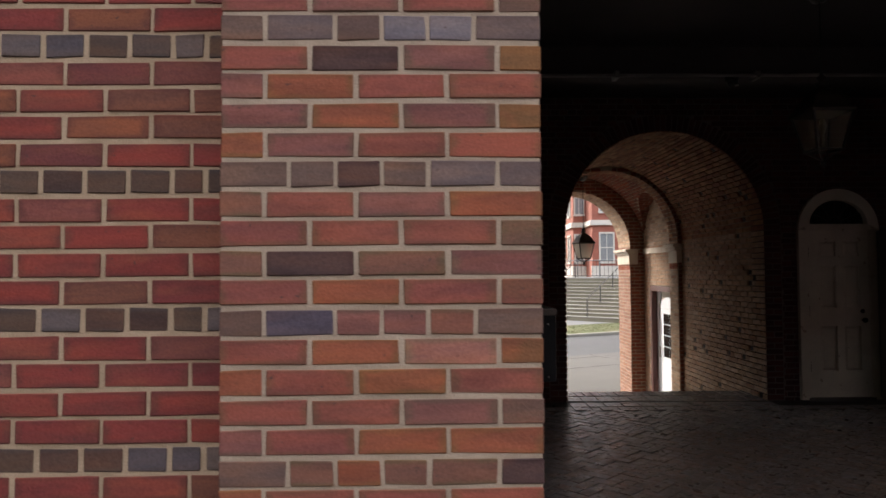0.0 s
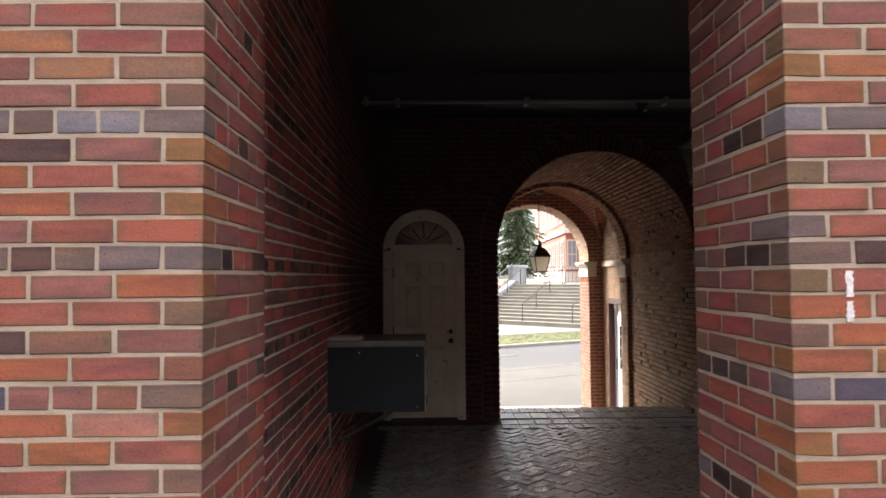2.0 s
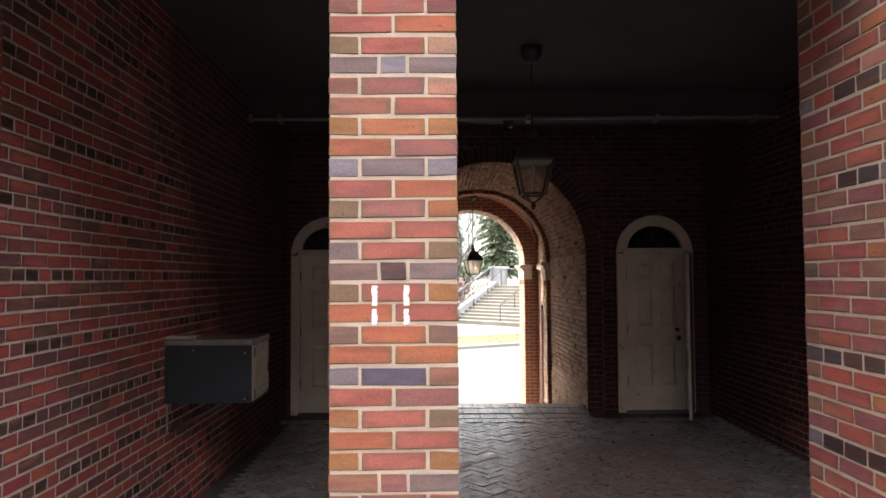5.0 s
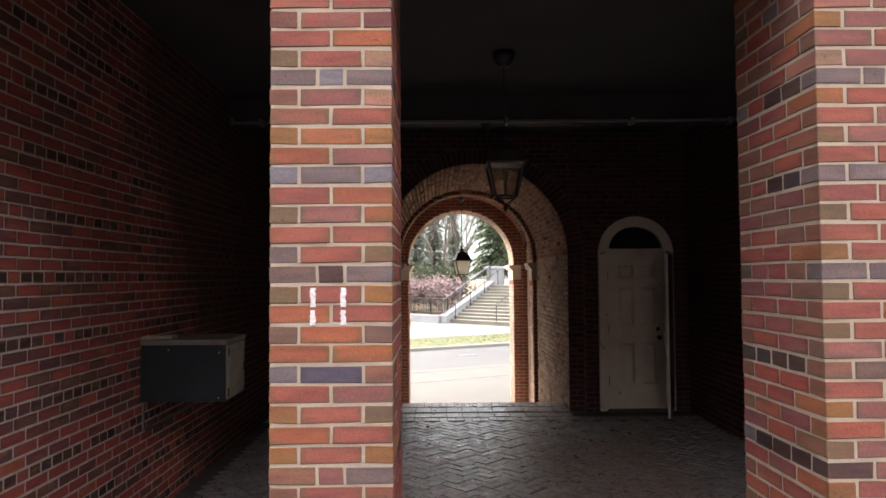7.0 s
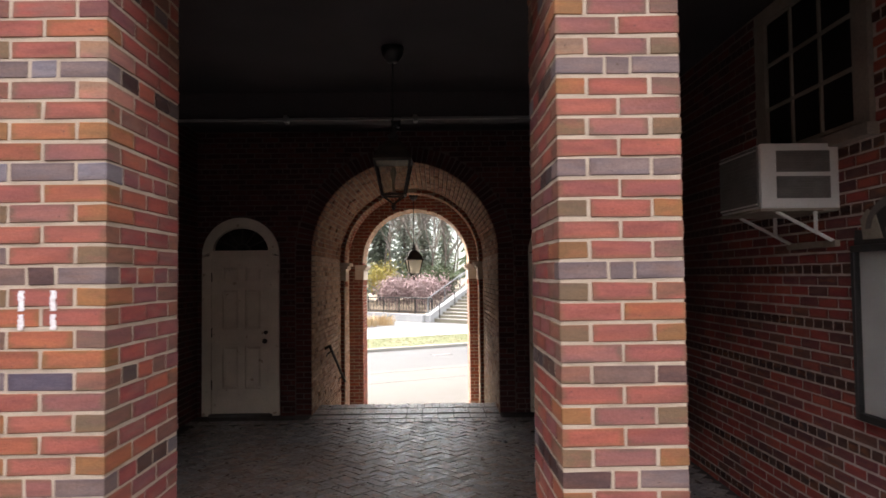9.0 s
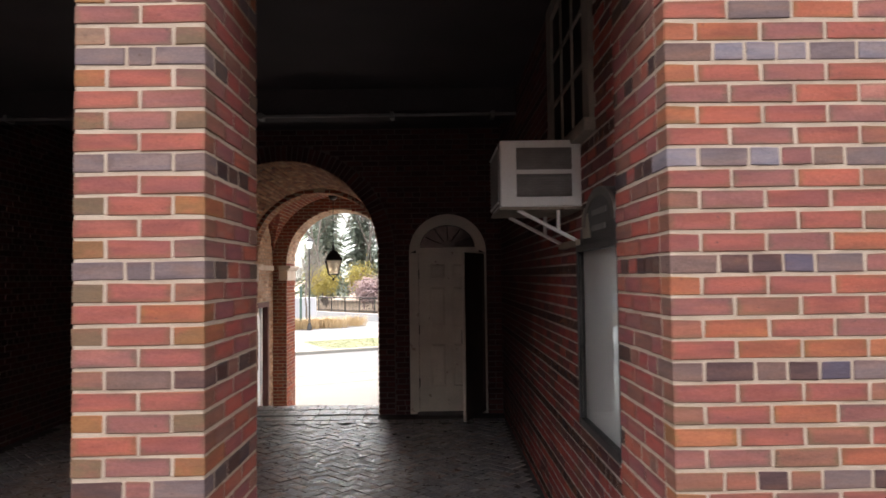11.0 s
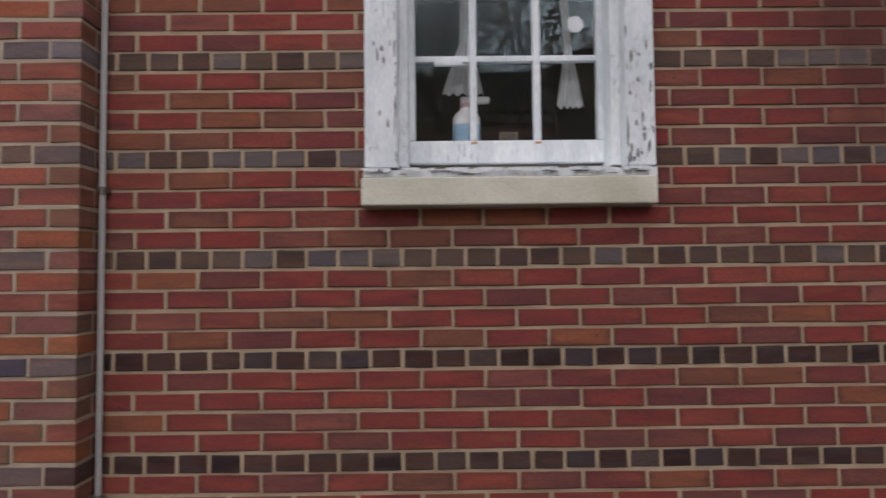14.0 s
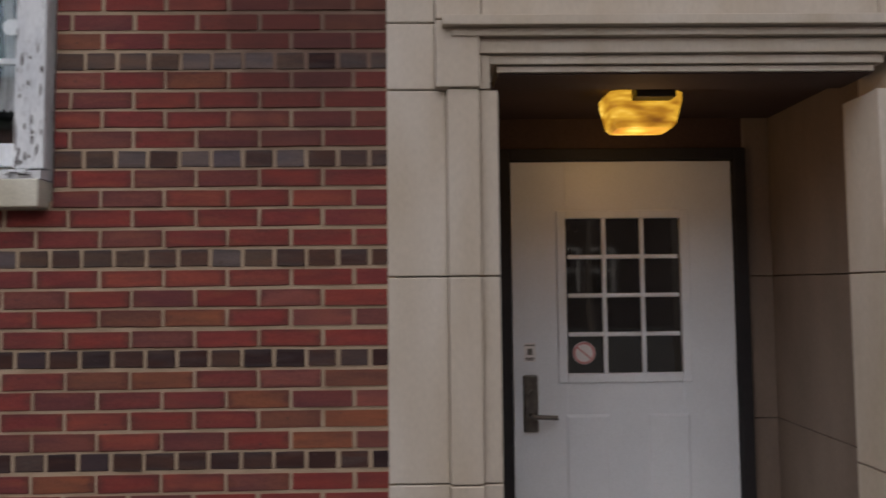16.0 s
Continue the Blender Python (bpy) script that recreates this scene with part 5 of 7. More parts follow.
part("ring", ring_xz(0, 0, 0.043, 0.053, 0.0155, 0.0165, 0, 360, 32), M_PINK, stk, "faded pink ring")
part("slash", box(-0.045, 0.0155, -0.004, 0.045, 0.0165, 0.004), M_PINK, stk).matrix_basis = pose(0, 0, 0, 0, 40, 0)
note = holder("door_notice", (8.093, 1.12, 1.255))
tagged(note, "small white notice with grey print on the door", "notice")
part("card", box(-0.028, -0.003, -0.045, 0.028, 0.0, 0.045), M_WHITE, note)
for z, w in ((0.034, 0.024), (-0.028, 0.022), (-0.036, 0.018)):
    part("print_bar", box(-w, -0.004, z - 0.003, w, -0.003, z + 0.003), M_GRILLE, note)
part("print_bar", box(-0.012, -0.004, -0.012, 0.012, -0.003, 0.018), M_GRILLE, note)

lamp = holder("doorway_lamp", (8.500, 0.62, 2.40))
tagged(lamp, "amber glass lamp glowing under the doorway soffit", "lamp")
part("base", box(-0.062, -0.165, -0.080, 0.096, -0.095, 0.0, 0.004), M_BLACK, lamp, "black metal base")
part("back_plate", box(-0.10, -0.074, -0.03, 0.10, 0.09, 0.0, 0.004), M_BLACK, lamp)
bm = bmesh.new()
sec_ = [(0.140, 0.088, -0.031), (0.152, 0.096, -0.040), (0.150, 0.095, -0.075), (0.128, 0.084, -0.165), (0.112, 0.074, -0.182), (0.05, 0.04, -0.184)]
rings = []
for a, b, z in sec_:
    k = 0.80
    rings.append([bm.verts.new(p + (z,)) for p in ((a, -b * k), (a, b * k), (a * k, b), (-a * k, b), (-a, b * k), (-a, -b * k), (-a * k, -b), (a * k, -b))])
for p, q in zip(rings, rings[1:]):
    for i in range(8):
        bm.faces.new((p[i], p[(i + 1) % 8], q[(i + 1) % 8], q[i]))
bm.faces.new(rings[-1])
bmesh.ops.recalc_face_normals(bm, faces=bm.faces)
gm, n_, l_, b_ = mat("amber_prismatic_glass", 0.2)
co_ = n_.new("ShaderNodeTexCoord").outputs["Object"]
streaky = noise_of(n_, l_, co_, 9.0, 2, (0.7, 0.7, 2.6))
er = ramp_of(n_, [(0.28, (0.16, 0.05, 0.005)), (0.42, (0.46, 0.20, 0.015)), (0.56, (0.82, 0.44, 0.04)), (0.70, (1.45, 0.95, 0.18))])
l_.new(streaky, er.inputs[0])
l_.new(er.outputs[0], b_.inputs["Emission Color"])
b_.inputs["Base Color"].default_value = (0.35, 0.18, 0.04, 1)
b_.inputs["Emission Strength"].default_value = 0.25
part("glass", bm, gm, lamp, "amber ribbed glass")
glow = new("lamp_light", bpy.data.lights.new("lamp_light", "POINT"))
glow.data.energy, glow.data.color, glow.data.shadow_soft_size = 0.36, (1.0, 0.55, 0.22), 0.06
glow.matrix_world = pose(8.488, 0.62, 2.13)


# ---- the street beyond the passage ----
RX_, NX_ = Vector((0.894, 0.447, 0)), Vector((-0.447, 0.894, 0))
KERB = Vector((0.0, 23.1, 0))
RTURN = math.degrees(math.atan2(0.447, 0.894))


def road_box(s0, s1, a0, a1, z0, z1, bevel=0.0):
    """A slab along the road: s across it from the far kerb, a along it."""
    bm = box(a0, s0, z0, a1, s1, z1, bevel)
    bm.transform(Matrix.Translation(KERB) @ pose(0, 0, 0, 0, 0, RTURN))
    return bm


M_ASPHALT = surface("worn_grey_asphalt", (0.038, 0.039, 0.0405), (0.031, 0.032, 0.0335), 0.5, 40, 0.9, bump=0.4, spot=((0.03, 0.03, 0.03), 0.70, 1.6, (1.0, 3.0, 1.0)))
M_CONC = surface("pale_concrete", (0.060, 0.056, 0.048), (0.050, 0.047, 0.041), 0.8, 50, 0.9, bump=0.3, amount=0.4)
M_WCONC = surface("white_concrete", (0.125, 0.125, 0.123), (0.105, 0.104, 0.102), 1.2, 50, 0.9, bump=0.3, amount=0.3)
M_TREAD = surface("grey_step_concrete", (0.185, 0.170, 0.124), (0.148, 0.135, 0.098), 1.5, 50, 0.9, bump=0.3)
M_NOSE = surface("brightened_concrete", (0.24, 0.230, 0.200), (0.20, 0.192, 0.168), 1.5, 50, 0.9, bump=0.2)
M_GRASS = surface("winter_lawn", (0.050, 0.064, 0.012), (0.072, 0.072, 0.022), 2.0, 40, 0.95, bump=0.5, spot=((0.10, 0.082, 0.034), 0.62, 1.6))
M_STRAW = surface("dry_ornamental_grass", (0.42, 0.31, 0.17), (0.33, 0.23, 0.12), 3, 60, 0.9, bump=0.3)
M_EARTH = surface("leaf_litter", (0.14, 0.10, 0.065), (0.20, 0.15, 0.09), 1.5, 30, 0.95, bump=0.6)
M_BARK = surface("grey_bark", (0.13, 0.105, 0.085), (0.085, 0.07, 0.058), 4, 60, 0.95, bump=0.5)
M_NEEDLE = surface("spruce_needles", (0.058, 0.082, 0.034), (0.084, 0.100, 0.047), 2.5, 20, 0.9, bump=0.0)
# bluish needles, paled so that their colour carries the haze of distance
M_BLUEN = surface("hazy_blue_spruce_needles", (0.155, 0.19, 0.145), (0.205, 0.23, 0.175), 2.5, 20, 0.9, bump=0.0)
M_REDTW = surface("red_twigs", (0.29, 0.200, 0.190), (0.235, 0.170, 0.160), 3, 30, 0.9, bump=0.0)
M_YELTW = surface("yellowing_twigs", (0.34, 0.27, 0.06), (0.24, 0.21, 0.06), 3, 30, 0.9, bump=0.0)
M_TWIG = surface("pale_twigs", (0.17, 0.145, 0.12), (0.12, 0.10, 0.085), 3, 30, 0.9, bump=0.0)

struct("street_ground", box(-300, Y3B - 0.05, -1.6, 300, 600, -1.22), M_EARTH, "ground sheet beyond the building, reaching the horizon")
struct("apron", road_box(-11.6, -4.75, -40, 40, -1.30, LOW - 0.03), M_CONC, "pale concrete apron between the building and the road")
for s, w in ((-6.9, 0.05), (-5.25, 0.04)):
    struct("expansion_joint", road_box(s, s + w, -40, 40, -1.20, LOW - 0.026), M_FJOINT, "dark joint across the concrete apron")
for a in (-5.4, 1.2, 7.8):
    struct("expansion_joint", road_box(-11.5, -4.8, a, a + 0.035, -1.20, LOW - 0.026), M_FJOINT, "dark joint across the concrete apron")
struct("road", road_box(-4.75, 0.0, -60, 60, -1.30, LOW - 0.04), M_ASPHALT, "light grey worn asphalt road")
struct("drain_cover", road_box(-2.2, -1.9, 0.5, 1.2, -1.2, LOW - 0.034), M_BLACK, "dark drain cover in the road")
struct("kerb", road_box(0.0, 0.17, -60, 60, -1.30, LOW + 0.08, 0.02), M_NOSE, "pale concrete kerb along the road")

lawn = struct("lawn", road_box(0.17, 3.7, -1.1, 60, -1.30, LOW + 0.08), M_GRASS, "patchy winter lawn strip along the kerb")
gr = random.Random(21)
bl_v, bl_f = [], []
for i in range(9000):
    a, s = gr.uniform(-1.0, 14), gr.uniform(0.22, 3.65)
    p = KERB + RX_ * a + NX_ * s
    h_, w__, t_ = gr.uniform(0.012, 0.04), gr.uniform(0.008, 0.016), gr.uniform(0, math.pi)
    k = len(bl_v)
    c_, s_ = math.cos(t_) * w__, math.sin(t_) * w__
    bl_v += [(p.x - c_, p.y - s_, LOW + 0.075), (p.x + c_, p.y + s_, LOW + 0.075), (p.x + gr.uniform(-0.04, 0.04), p.y + gr.uniform(-0.04, 0.04), LOW + 0.08 + h_)]
    bl_f.append((k, k + 1, k + 2))
me = bpy.data.meshes.new("grass")
me.from_pydata(bl_v, [], bl_f)
me.materials.append(M_GRASS)
tagged(new("grass", me), "short patchy winter grass on the lawn strip", "grass", kind="stuff")
struct("pavement", road_box(3.7, 30, -60, 60, -1.40, LOW + 0.085), M_WCONC, "pale concrete pavement before the outdoor stairs")
struct("side_path", road_box(0.17, 3.7, -60, -1.1, -1.30, LOW + 0.082), M_WCONC, "pale concrete path meeting the kerb")

# outdoor stairs
SB, SD, SE = Vector((1.45, 36.4, -0.93)), Vector((0.70, 0.714, 0)), Vector((0.714, -0.70, 0))
SM = Matrix(((SE.x, SD.x, 0, SB.x), (SE.y, SD.y, 0, SB.y), (0, 0, 1, SB.z), (0, 0, 0, 1)))
outst = holder("outdoor_stairs")
tagged(outst, "broad grey concrete outdoor stairs, treads coloured brighter as if lit", "stairs", kind="structure")
NR, RISE, RUN = 12, 0.172, 0.33
for i in range(NR):
    bm = box(0, RUN * i, -0.3, 11, RUN * NR + 0.2, RISE * (i + 1) - 0.045)
    bm.transform(SM)
    part("riser", bm, M_TREAD, outst)
    # tread colour is brighter than the riser's, to imitate light from above
    bm = box(0, RUN * i - 0.025, RISE * (i + 1) - 0.045, 11, RUN * (i + 1) + 0.01, RISE * (i + 1), 0.01)
    bm.transform(SM)
    part("tread", bm, M_NOSE, outst)
terr = box(-0.6, RUN * NR + 0.0, -0.4, 60, 90, RISE * NR - 0.004)
terr.transform(SM)
struct("terrace", terr, M_WCONC, "pale paved terrace above the outdoor stairs")


def sloped(x0, x1, y0, y1, z0a, z1a, z0b, z1b):
    """A wall between two heights along local y."""
    bm = bmesh.new()
    v = [bm.verts.new(p) for p in ((x0, y0, z0a), (x1, y0, z0a), (x1, y1, z0b), (x0, y1, z0b), (x0, y0, z1a), (x1, y0, z1a), (x1, y1, z1b), (x0, y1, z1b))]
    for q in ((0, 3, 2, 1), (4, 5, 6, 7), (0, 1, 5, 4), (1, 2, 6, 5), (2, 3, 7, 6), (3, 0, 4, 7)):
        bm.faces.new([v[i] for i in q])
    bm.transform(SM)
    return bm


M_PALEW = surface("pale_stair_concrete", (0.30, 0.30, 0.295), (0.25, 0.25, 0.245), 1.2, 50, 0.9, bump=0.3, amount=0.3)
cheek = holder("stair_wall")
tagged(cheek, "pale concrete stair wall with a square end pillar and iron railing", "stair wall", kind="structure")
L_ = RUN * NR
part("wall", sloped(-0.42, -0.02, -0.35, L_, -0.3, 0.30, -0.3, 2.25), M_PALEW, cheek)
part("coping", sloped(-0.47, 0.03, -0.38, L_, 0.302, 0.38, 2.252, 2.33), M_PALEW, cheek)
bm = box(-0.62, L_, -0.3, 0.16, L_ + 0.8, 3.05, 0.02)
bm.transform(SM)
part("pillar", bm, M_PALEW, cheek)
bm = box(-0.70, L_ - 0.08, 3.05, 0.24, L_ + 0.88, 3.22, 0.03)
bm.transform(SM)
part("pillar_cap", bm, M_PALEW, cheek)
for b in (box(6.0, L_ + 0.2, 2.0, 6.7, L_ + 0.9, 3.05, 0.02), box(9.2, L_ + 0.2, 2.0, 9.9, L_ + 0.9, 3.05, 0.02)):
    b.transform(SM)
    part("terrace_pillar", b, M_PALEW, cheek)


def railing(name, pts, height, bars, label, r=0.02, mid=True, pale=None):
    """A metal railing along a line of points: posts, rails and pickets."""
    e = holder(name)
    tagged(e, label, "railing", "railings outside")
    for a, b in zip(pts, pts[1:]):
        a, b = Vector(a), Vector(b)
        up = Vector((0, 0, height))
        part("top_rail", rod(a + up, b + up, r, 6), pale or M_BLACK, e)
        if mid:
            part("bottom_rail", rod(a + up * 0.12, b + up * 0.12, r * 0.7, 6), M_BLACK, e)
        n = max(1, round((b - a).length / 1.5))
        for i in range(n + 1):
            p = a.lerp(b, i / n)
            part("post", rod(p, p + up * 1.02, r * 1.2, 6), pale or M_BLACK, e)
        if bars:
            m_ = max(1, round((b - a).length / bars))
            for i in range(m_):
                p = a.lerp(b, (i + 0.5) / m_)
                part("picket", rod(p + up * 0.12, p + up, r * 0.45, 5), M_BLACK, e)
    return e


def on_stair(x, y, z):
    return tuple(SM @ Vector((x, y, z)))


M_RAILG = surface("grey_rail_paint", (0.17, 0.18, 0.185), (0.13, 0.14, 0.145), 4, 60, 0.5, bump=0.1)
railing("stair_railing", [on_stair(-0.24, -0.3, 0.36), on_stair(-0.24, L_ - 0.1, 2.32)], 0.95, 0.13, "grey steel railing with black pickets on the sloping stair wall", 0.028, pale=M_RAILG)
railing("stair_handrail", [on_stair(0.3, 0.1, 0.15), on_stair(0.3, L_, 2.05)], 0.9, 0, "slim metal handrail beside the stair wall", 0.022, False)
railing("stair_handrail", [on_stair(3.3, 0.1, 0.15), on_stair(3.3, L_, 2.05)], 0.9, 0, "slim metal handrail in the middle of the stairs", 0.022, False)
railing("stair_handrail", [on_stair(6.4, 0.1, 0.15), on_stair(6.4, L_, 2.05)], 0.9, 0, "slim metal handrail in the middle of the stairs", 0.022, False)
railing("terrace_railing", [on_stair(0.3, L_ + 0.5, 2.06), on_stair(6.0, L_ + 0.5, 2.06), on_stair(9.3, L_ + 0.5, 2.06)], 1.0, 0.25, "pale metal railing on the terrace edge", 0.025, pale=M_RAILG)
planter = holder("planter_wall")
tagged(planter, "low grey concrete planter wall below the fence", "planter wall", kind="structure")
bm = box(-3.0, -0.55, -0.3, -0.45, -0.15, 0.38, 0.02)
bm.transform(SM)
part("wall", bm, M_PALEW, planter)
bm = box(-9.5, 0.1, -0.3, -0.45, 0.5, 0.34, 0.02)
bm.transform(SM)
part("back_wall", bm, M_PALEW, planter)
railing("fence", [on_stair(-9.0, 0.3, 0.34), on_stair(-0.5, 0.3, 0.34)], 0.95, 0.14, "black iron fence on a low concrete wall", 0.034)
hill = box(-40, 0.5, -0.4, -0.5, 60, 0.5)
hill.transform(SM)
struct("bank", hill, M_EARTH, "planted bank behind the iron fence")
struct("retaining_wall", box(-16, 39.6, -1.4, -4.4, 40.0, 0.42, 0.02), surface("stained_grey_concrete", (0.40, 0.40, 0.41), (0.30, 0.30, 0.31), 1.2, 40, 0.9, stretch=(1, 1, 0.3)), "stained pale grey concrete retaining wall")


def tuft_bed(name, spots, count, height, spread, material, label, seed):
    rng = random.Random(seed)
    vv, ff = [], []
    for cx, cy, cz in spots:
        for i in range(count):
            a, r_ = rng.uniform(0, math.tau), spread * math.sqrt(rng.random())
            x, y = cx + r_ * math.cos(a), cy + r_ * math.sin(a)
            h_ = height * rng.uniform(0.5, 1.1)
            lean = Vector((math.cos(a), math.sin(a), 0)) * h_ * rng.uniform(0.1, 0.7)
            side = Vector((-math.sin(a), math.cos(a), 0)) * rng.uniform(0.008, 0.02)
            p = Vector((x, y, cz))
            m_ = p + lean * 0.4 + Vector((0, 0, h_ * 0.7))
            t_ = p + lean + Vector((0, 0, h_ * rng.uniform(0.8, 1.0)))
            k = len(vv)
            vv += [p - side, p + side, m_ + side, m_ - side, t_]
            ff += [(k, k + 1, k + 2, k + 3), (k + 3, k + 2, k + 4)]
    me = bpy.data.meshes.new(name)
    me.from_pydata([tuple(v) for v in vv], [], ff)
    me.materials.append(material)
    return tagged(new(name, me), label, "grass", kind="stuff")


tuft_bed("ornamental_grass", [(-6.5 + 0.55 * i + gr.uniform(-0.2, 0.2), 31.5 + 0.30 * i + gr.uniform(-0.5, 0.7), LOW + 0.08) for i in range(10)], 260, 0.62, 0.75, M_STRAW, "dry straw-coloured ornamental grass beside the path", 31)


# ---- trees and shrubs ----
def limb_tree(name, place, height, seed, material, label, depth=5, spread=0.55, thick=0.16, leafm=None, leaves=0, bare_from=0.25, group="bare trees"):
    """A tapered trunk that forks into limbs and fine twigs; twigs may carry a few leaves."""
    rng = random.Random(seed)
    e = holder(name, place)
    tagged(e, label, "tree" if "shrub" not in name else "shrub", group)
    vv, ff = [], []
    tips = []

    def tube(a, b, ra, rb, n):
        d = (b - a).normalized()
        u_ = d.orthogonal().normalized()
        w_v = d.cross(u_)
        k = len(vv)
        for p, r_ in ((a, ra), (b, rb)):
            for i in range(n):
                t_ = math.tau * i / n
                vv.append(tuple(p + (u_ * math.cos(t_) + w_v * math.sin(t_)) * r_))
        for i in range(n):
            j = (i + 1) % n
            ff.append((k + i, k + j, k + n + j, k + n + i))

    def grow(p, d, length, r_, lev):
        n = 7 if lev == 0 else (5 if lev < 3 else 3)
        q = p
        segs = 3 if lev < 3 else 2
        for s in range(segs):
            d = (d + Vector((rng.uniform(-1, 1), rng.uniform(-1, 1), rng.uniform(-0.4, 0.7))) * 0.13).normalized()
            nx = q + d * (length / segs)
            r2 = r_ * (1 - 0.35 / segs * (s + 1) / 1.0)
            tube(q, nx, r_ * (1 - 0.3 * s / segs), r_ * (1 - 0.3 * (s + 1) / segs), n)
            q = nx
            if lev >= 1 and lev < depth and rng.random() < 0.75:
                ax = Vector((rng.uniform(-1, 1), rng.uniform(-1, 1), rng.uniform(-0.2, 0.8))).normalized()
                grow(q, (d * 0.5 + ax * spread * 1.4).normalized(), length * rng.uniform(0.4, 0.6), r_ * 0.4, lev + 1)
        if lev >= depth:
            tips.append((q, d))
            return
        for i in range(rng.choice((2, 3, 3)) if lev else rng.choice((3, 4))):
            ax = Vector((rng.uniform(-1, 1), rng.uniform(-1, 1), rng.uniform(-0.1, 0.7)))
            grow(q, (d + ax * spread).normalized(), length * rng.uniform(0.6, 0.8), r_ * 0.6, lev + 1)
    grow(Vector((0, 0, -0.2)), Vector((rng.uniform(-0.06, 0.06), rng.uniform(-0.06, 0.06), 1)), height * (0.30 if thick > 0.05 else 0.2), thick, 0)
    cut = 7 * 2 * 3
    nf = 7 * 3
    tr = bpy.data.meshes.new("trunk")
    tr.from_pydata(vv[:cut], [], ff[:nf])
    tr.materials.append(M_BARK if thick > 0.05 else material)
    t_o = new("trunk", tr)
    t_o.parent = e
    br = bpy.data.meshes.new("crown")
    br.from_pydata([vv[i] for i in range(cut, len(vv))], [], [tuple(i - cut for i in f) for f in ff[nf:]])
    br.materials.append(material)
    b_o = new("crown", br)
    b_o.parent = e
    if leaves:
        lv, lf = [], []
        for q, d in tips:
            for i in range(leaves):
                c = q + Vector((rng.gauss(0, 1), rng.gauss(0, 1), rng.gauss(0, 1))) * 0.28
                a_, b_ = Vector((rng.uniform(-1, 1), rng.uniform(-1, 1), rng.uniform(-1, 1))) * 0.07, Vector((rng.uniform(-1, 1), rng.uniform(-1, 1), rng.uniform(-1, 1))) * 0.05
                k = len(lv)
                lv += [tuple(c - a_), tuple(c + b_), tuple(c + a_), tuple(c - b_)]
                lf.append((k, k + 1, k + 2, k + 3))
        lm = bpy.data.meshes.new("foliage")
        lm.from_pydata(lv, [], lf)
        lm.materials.append(leafm or material)
        l_o = new("foliage", lm)
        l_o.parent = e
        tagged(l_o, kind="stuff")
    return e


def spruce(place, height, width, seed, material, label):
    """Whorls of drooping boughs, each a fan of short needle sprays."""
    rng = random.Random(seed)
    e = holder("spruce", place)
    tagged(e, label, "tree", "conifers")
    part("trunk", rod((0, 0, -0.3), (0, 0, height), 0.02 * height, 8, 0.01), M_BARK, e)
    vv, ff = [], []
    z = height * 0.06
    while z < height * 0.98:
        f = 1 - z / height
        reach = width * (f ** 0.85) * rng.uniform(0.75, 1.12) + 0.12
        n = rng.choice((6, 7, 8)) if f > 0.3 else 5
        ph = rng.uniform(0, math.tau)
        for i in range(n):
            a = ph + math.tau * i / n + rng.uniform(-0.25, 0.25)
            ln = reach * rng.uniform(0.65, 1.1)
            d = Vector((math.cos(a), math.sin(a), 0))
            s_ = Vector((-math.sin(a), math.cos(a), 0))
            m_ = max(4, int(ln / 0.13))
            for j in range(m_):
                t_ = (j + 0.6) / m_
                p = d * ln * t_ + Vector((0, 0, z + 0.16 * ln * t_ - 0.42 * ln * t_ * t_))
                w_ = 0.34 * ln * (1.05 - t_) + 0.10
                for sg in (-1, 1):
                    tip = p + s_ * sg * w_ * rng.uniform(0.6, 1.1) + d * w_ * rng.uniform(0.3, 0.8) + Vector((0, 0, -w_ * rng.uniform(0.2, 0.75)))
                    b0 = p + Vector((0, 0, 0.05))
                    k = len(vv)
                    wd = d * rng.uniform(0.035, 0.07) + Vector((0, 0, rng.uniform(-0.035, 0.035)))
                    vv += [tuple(b0 - wd), tuple(b0 + wd), tuple((b0 + tip) / 2 + wd * 1.3), tuple(tip), tuple((b0 + tip) / 2 - wd * 1.1)]
                    ff += [(k, k + 1, k + 2), (k, k + 2, k + 4), (k + 4, k + 2, k + 3)]
        z += rng.uniform(0.20, 0.34) * (0.6 + 0.6 * f)
    me = bpy.data.meshes.new("crown")
    me.from_pydata(vv, [], ff)
    me.materials.append(material)
    o = new("crown", me)
    o.parent = e
    tagged(o, kind="stuff")
    return e


G1, G2 = -0.4, 1.12
spruce((5.05, 45.5, G2), 14, 2.5, 1, M_NEEDLE, "tall dark green spruce behind the stair wall")
spruce((-1.0, 54.0, G1), 11, 1.9, 3, M_BLUEN, "bluish spruce among bare trees")
spruce((-3.2, 56.0, G1), 14, 2.6, 4, M_BLUEN, "tall bluish spruce among bare trees")
spruce((-9.6, 52.0, G1), 10, 2.2, 5, M_BLUEN, "slim bluish spruce behind the retaining wall")
spruce((-7.0, 58.0, G1), 14, 2.8, 6, M_NEEDLE, "tall dark spruce behind the retaining wall")
spruce((-5.7, 51.5, G1), 12.5, 2.1, 8, M_BLUEN, "broad bluish spruce behind the retaining wall")
spruce((0.5, 59.0, G1), 12, 2.2, 9, M_BLUEN, "bluish spruce far behind the bare trees")
spruce((2.4, 64.0, G1), 10, 2.0, 10, M_BLUEN, "bluish spruce far behind the bare trees")
spruce((-13.5, 56.0, G1), 11, 2.4, 7, M_NEEDLE, "dark spruce behind the retaining wall")
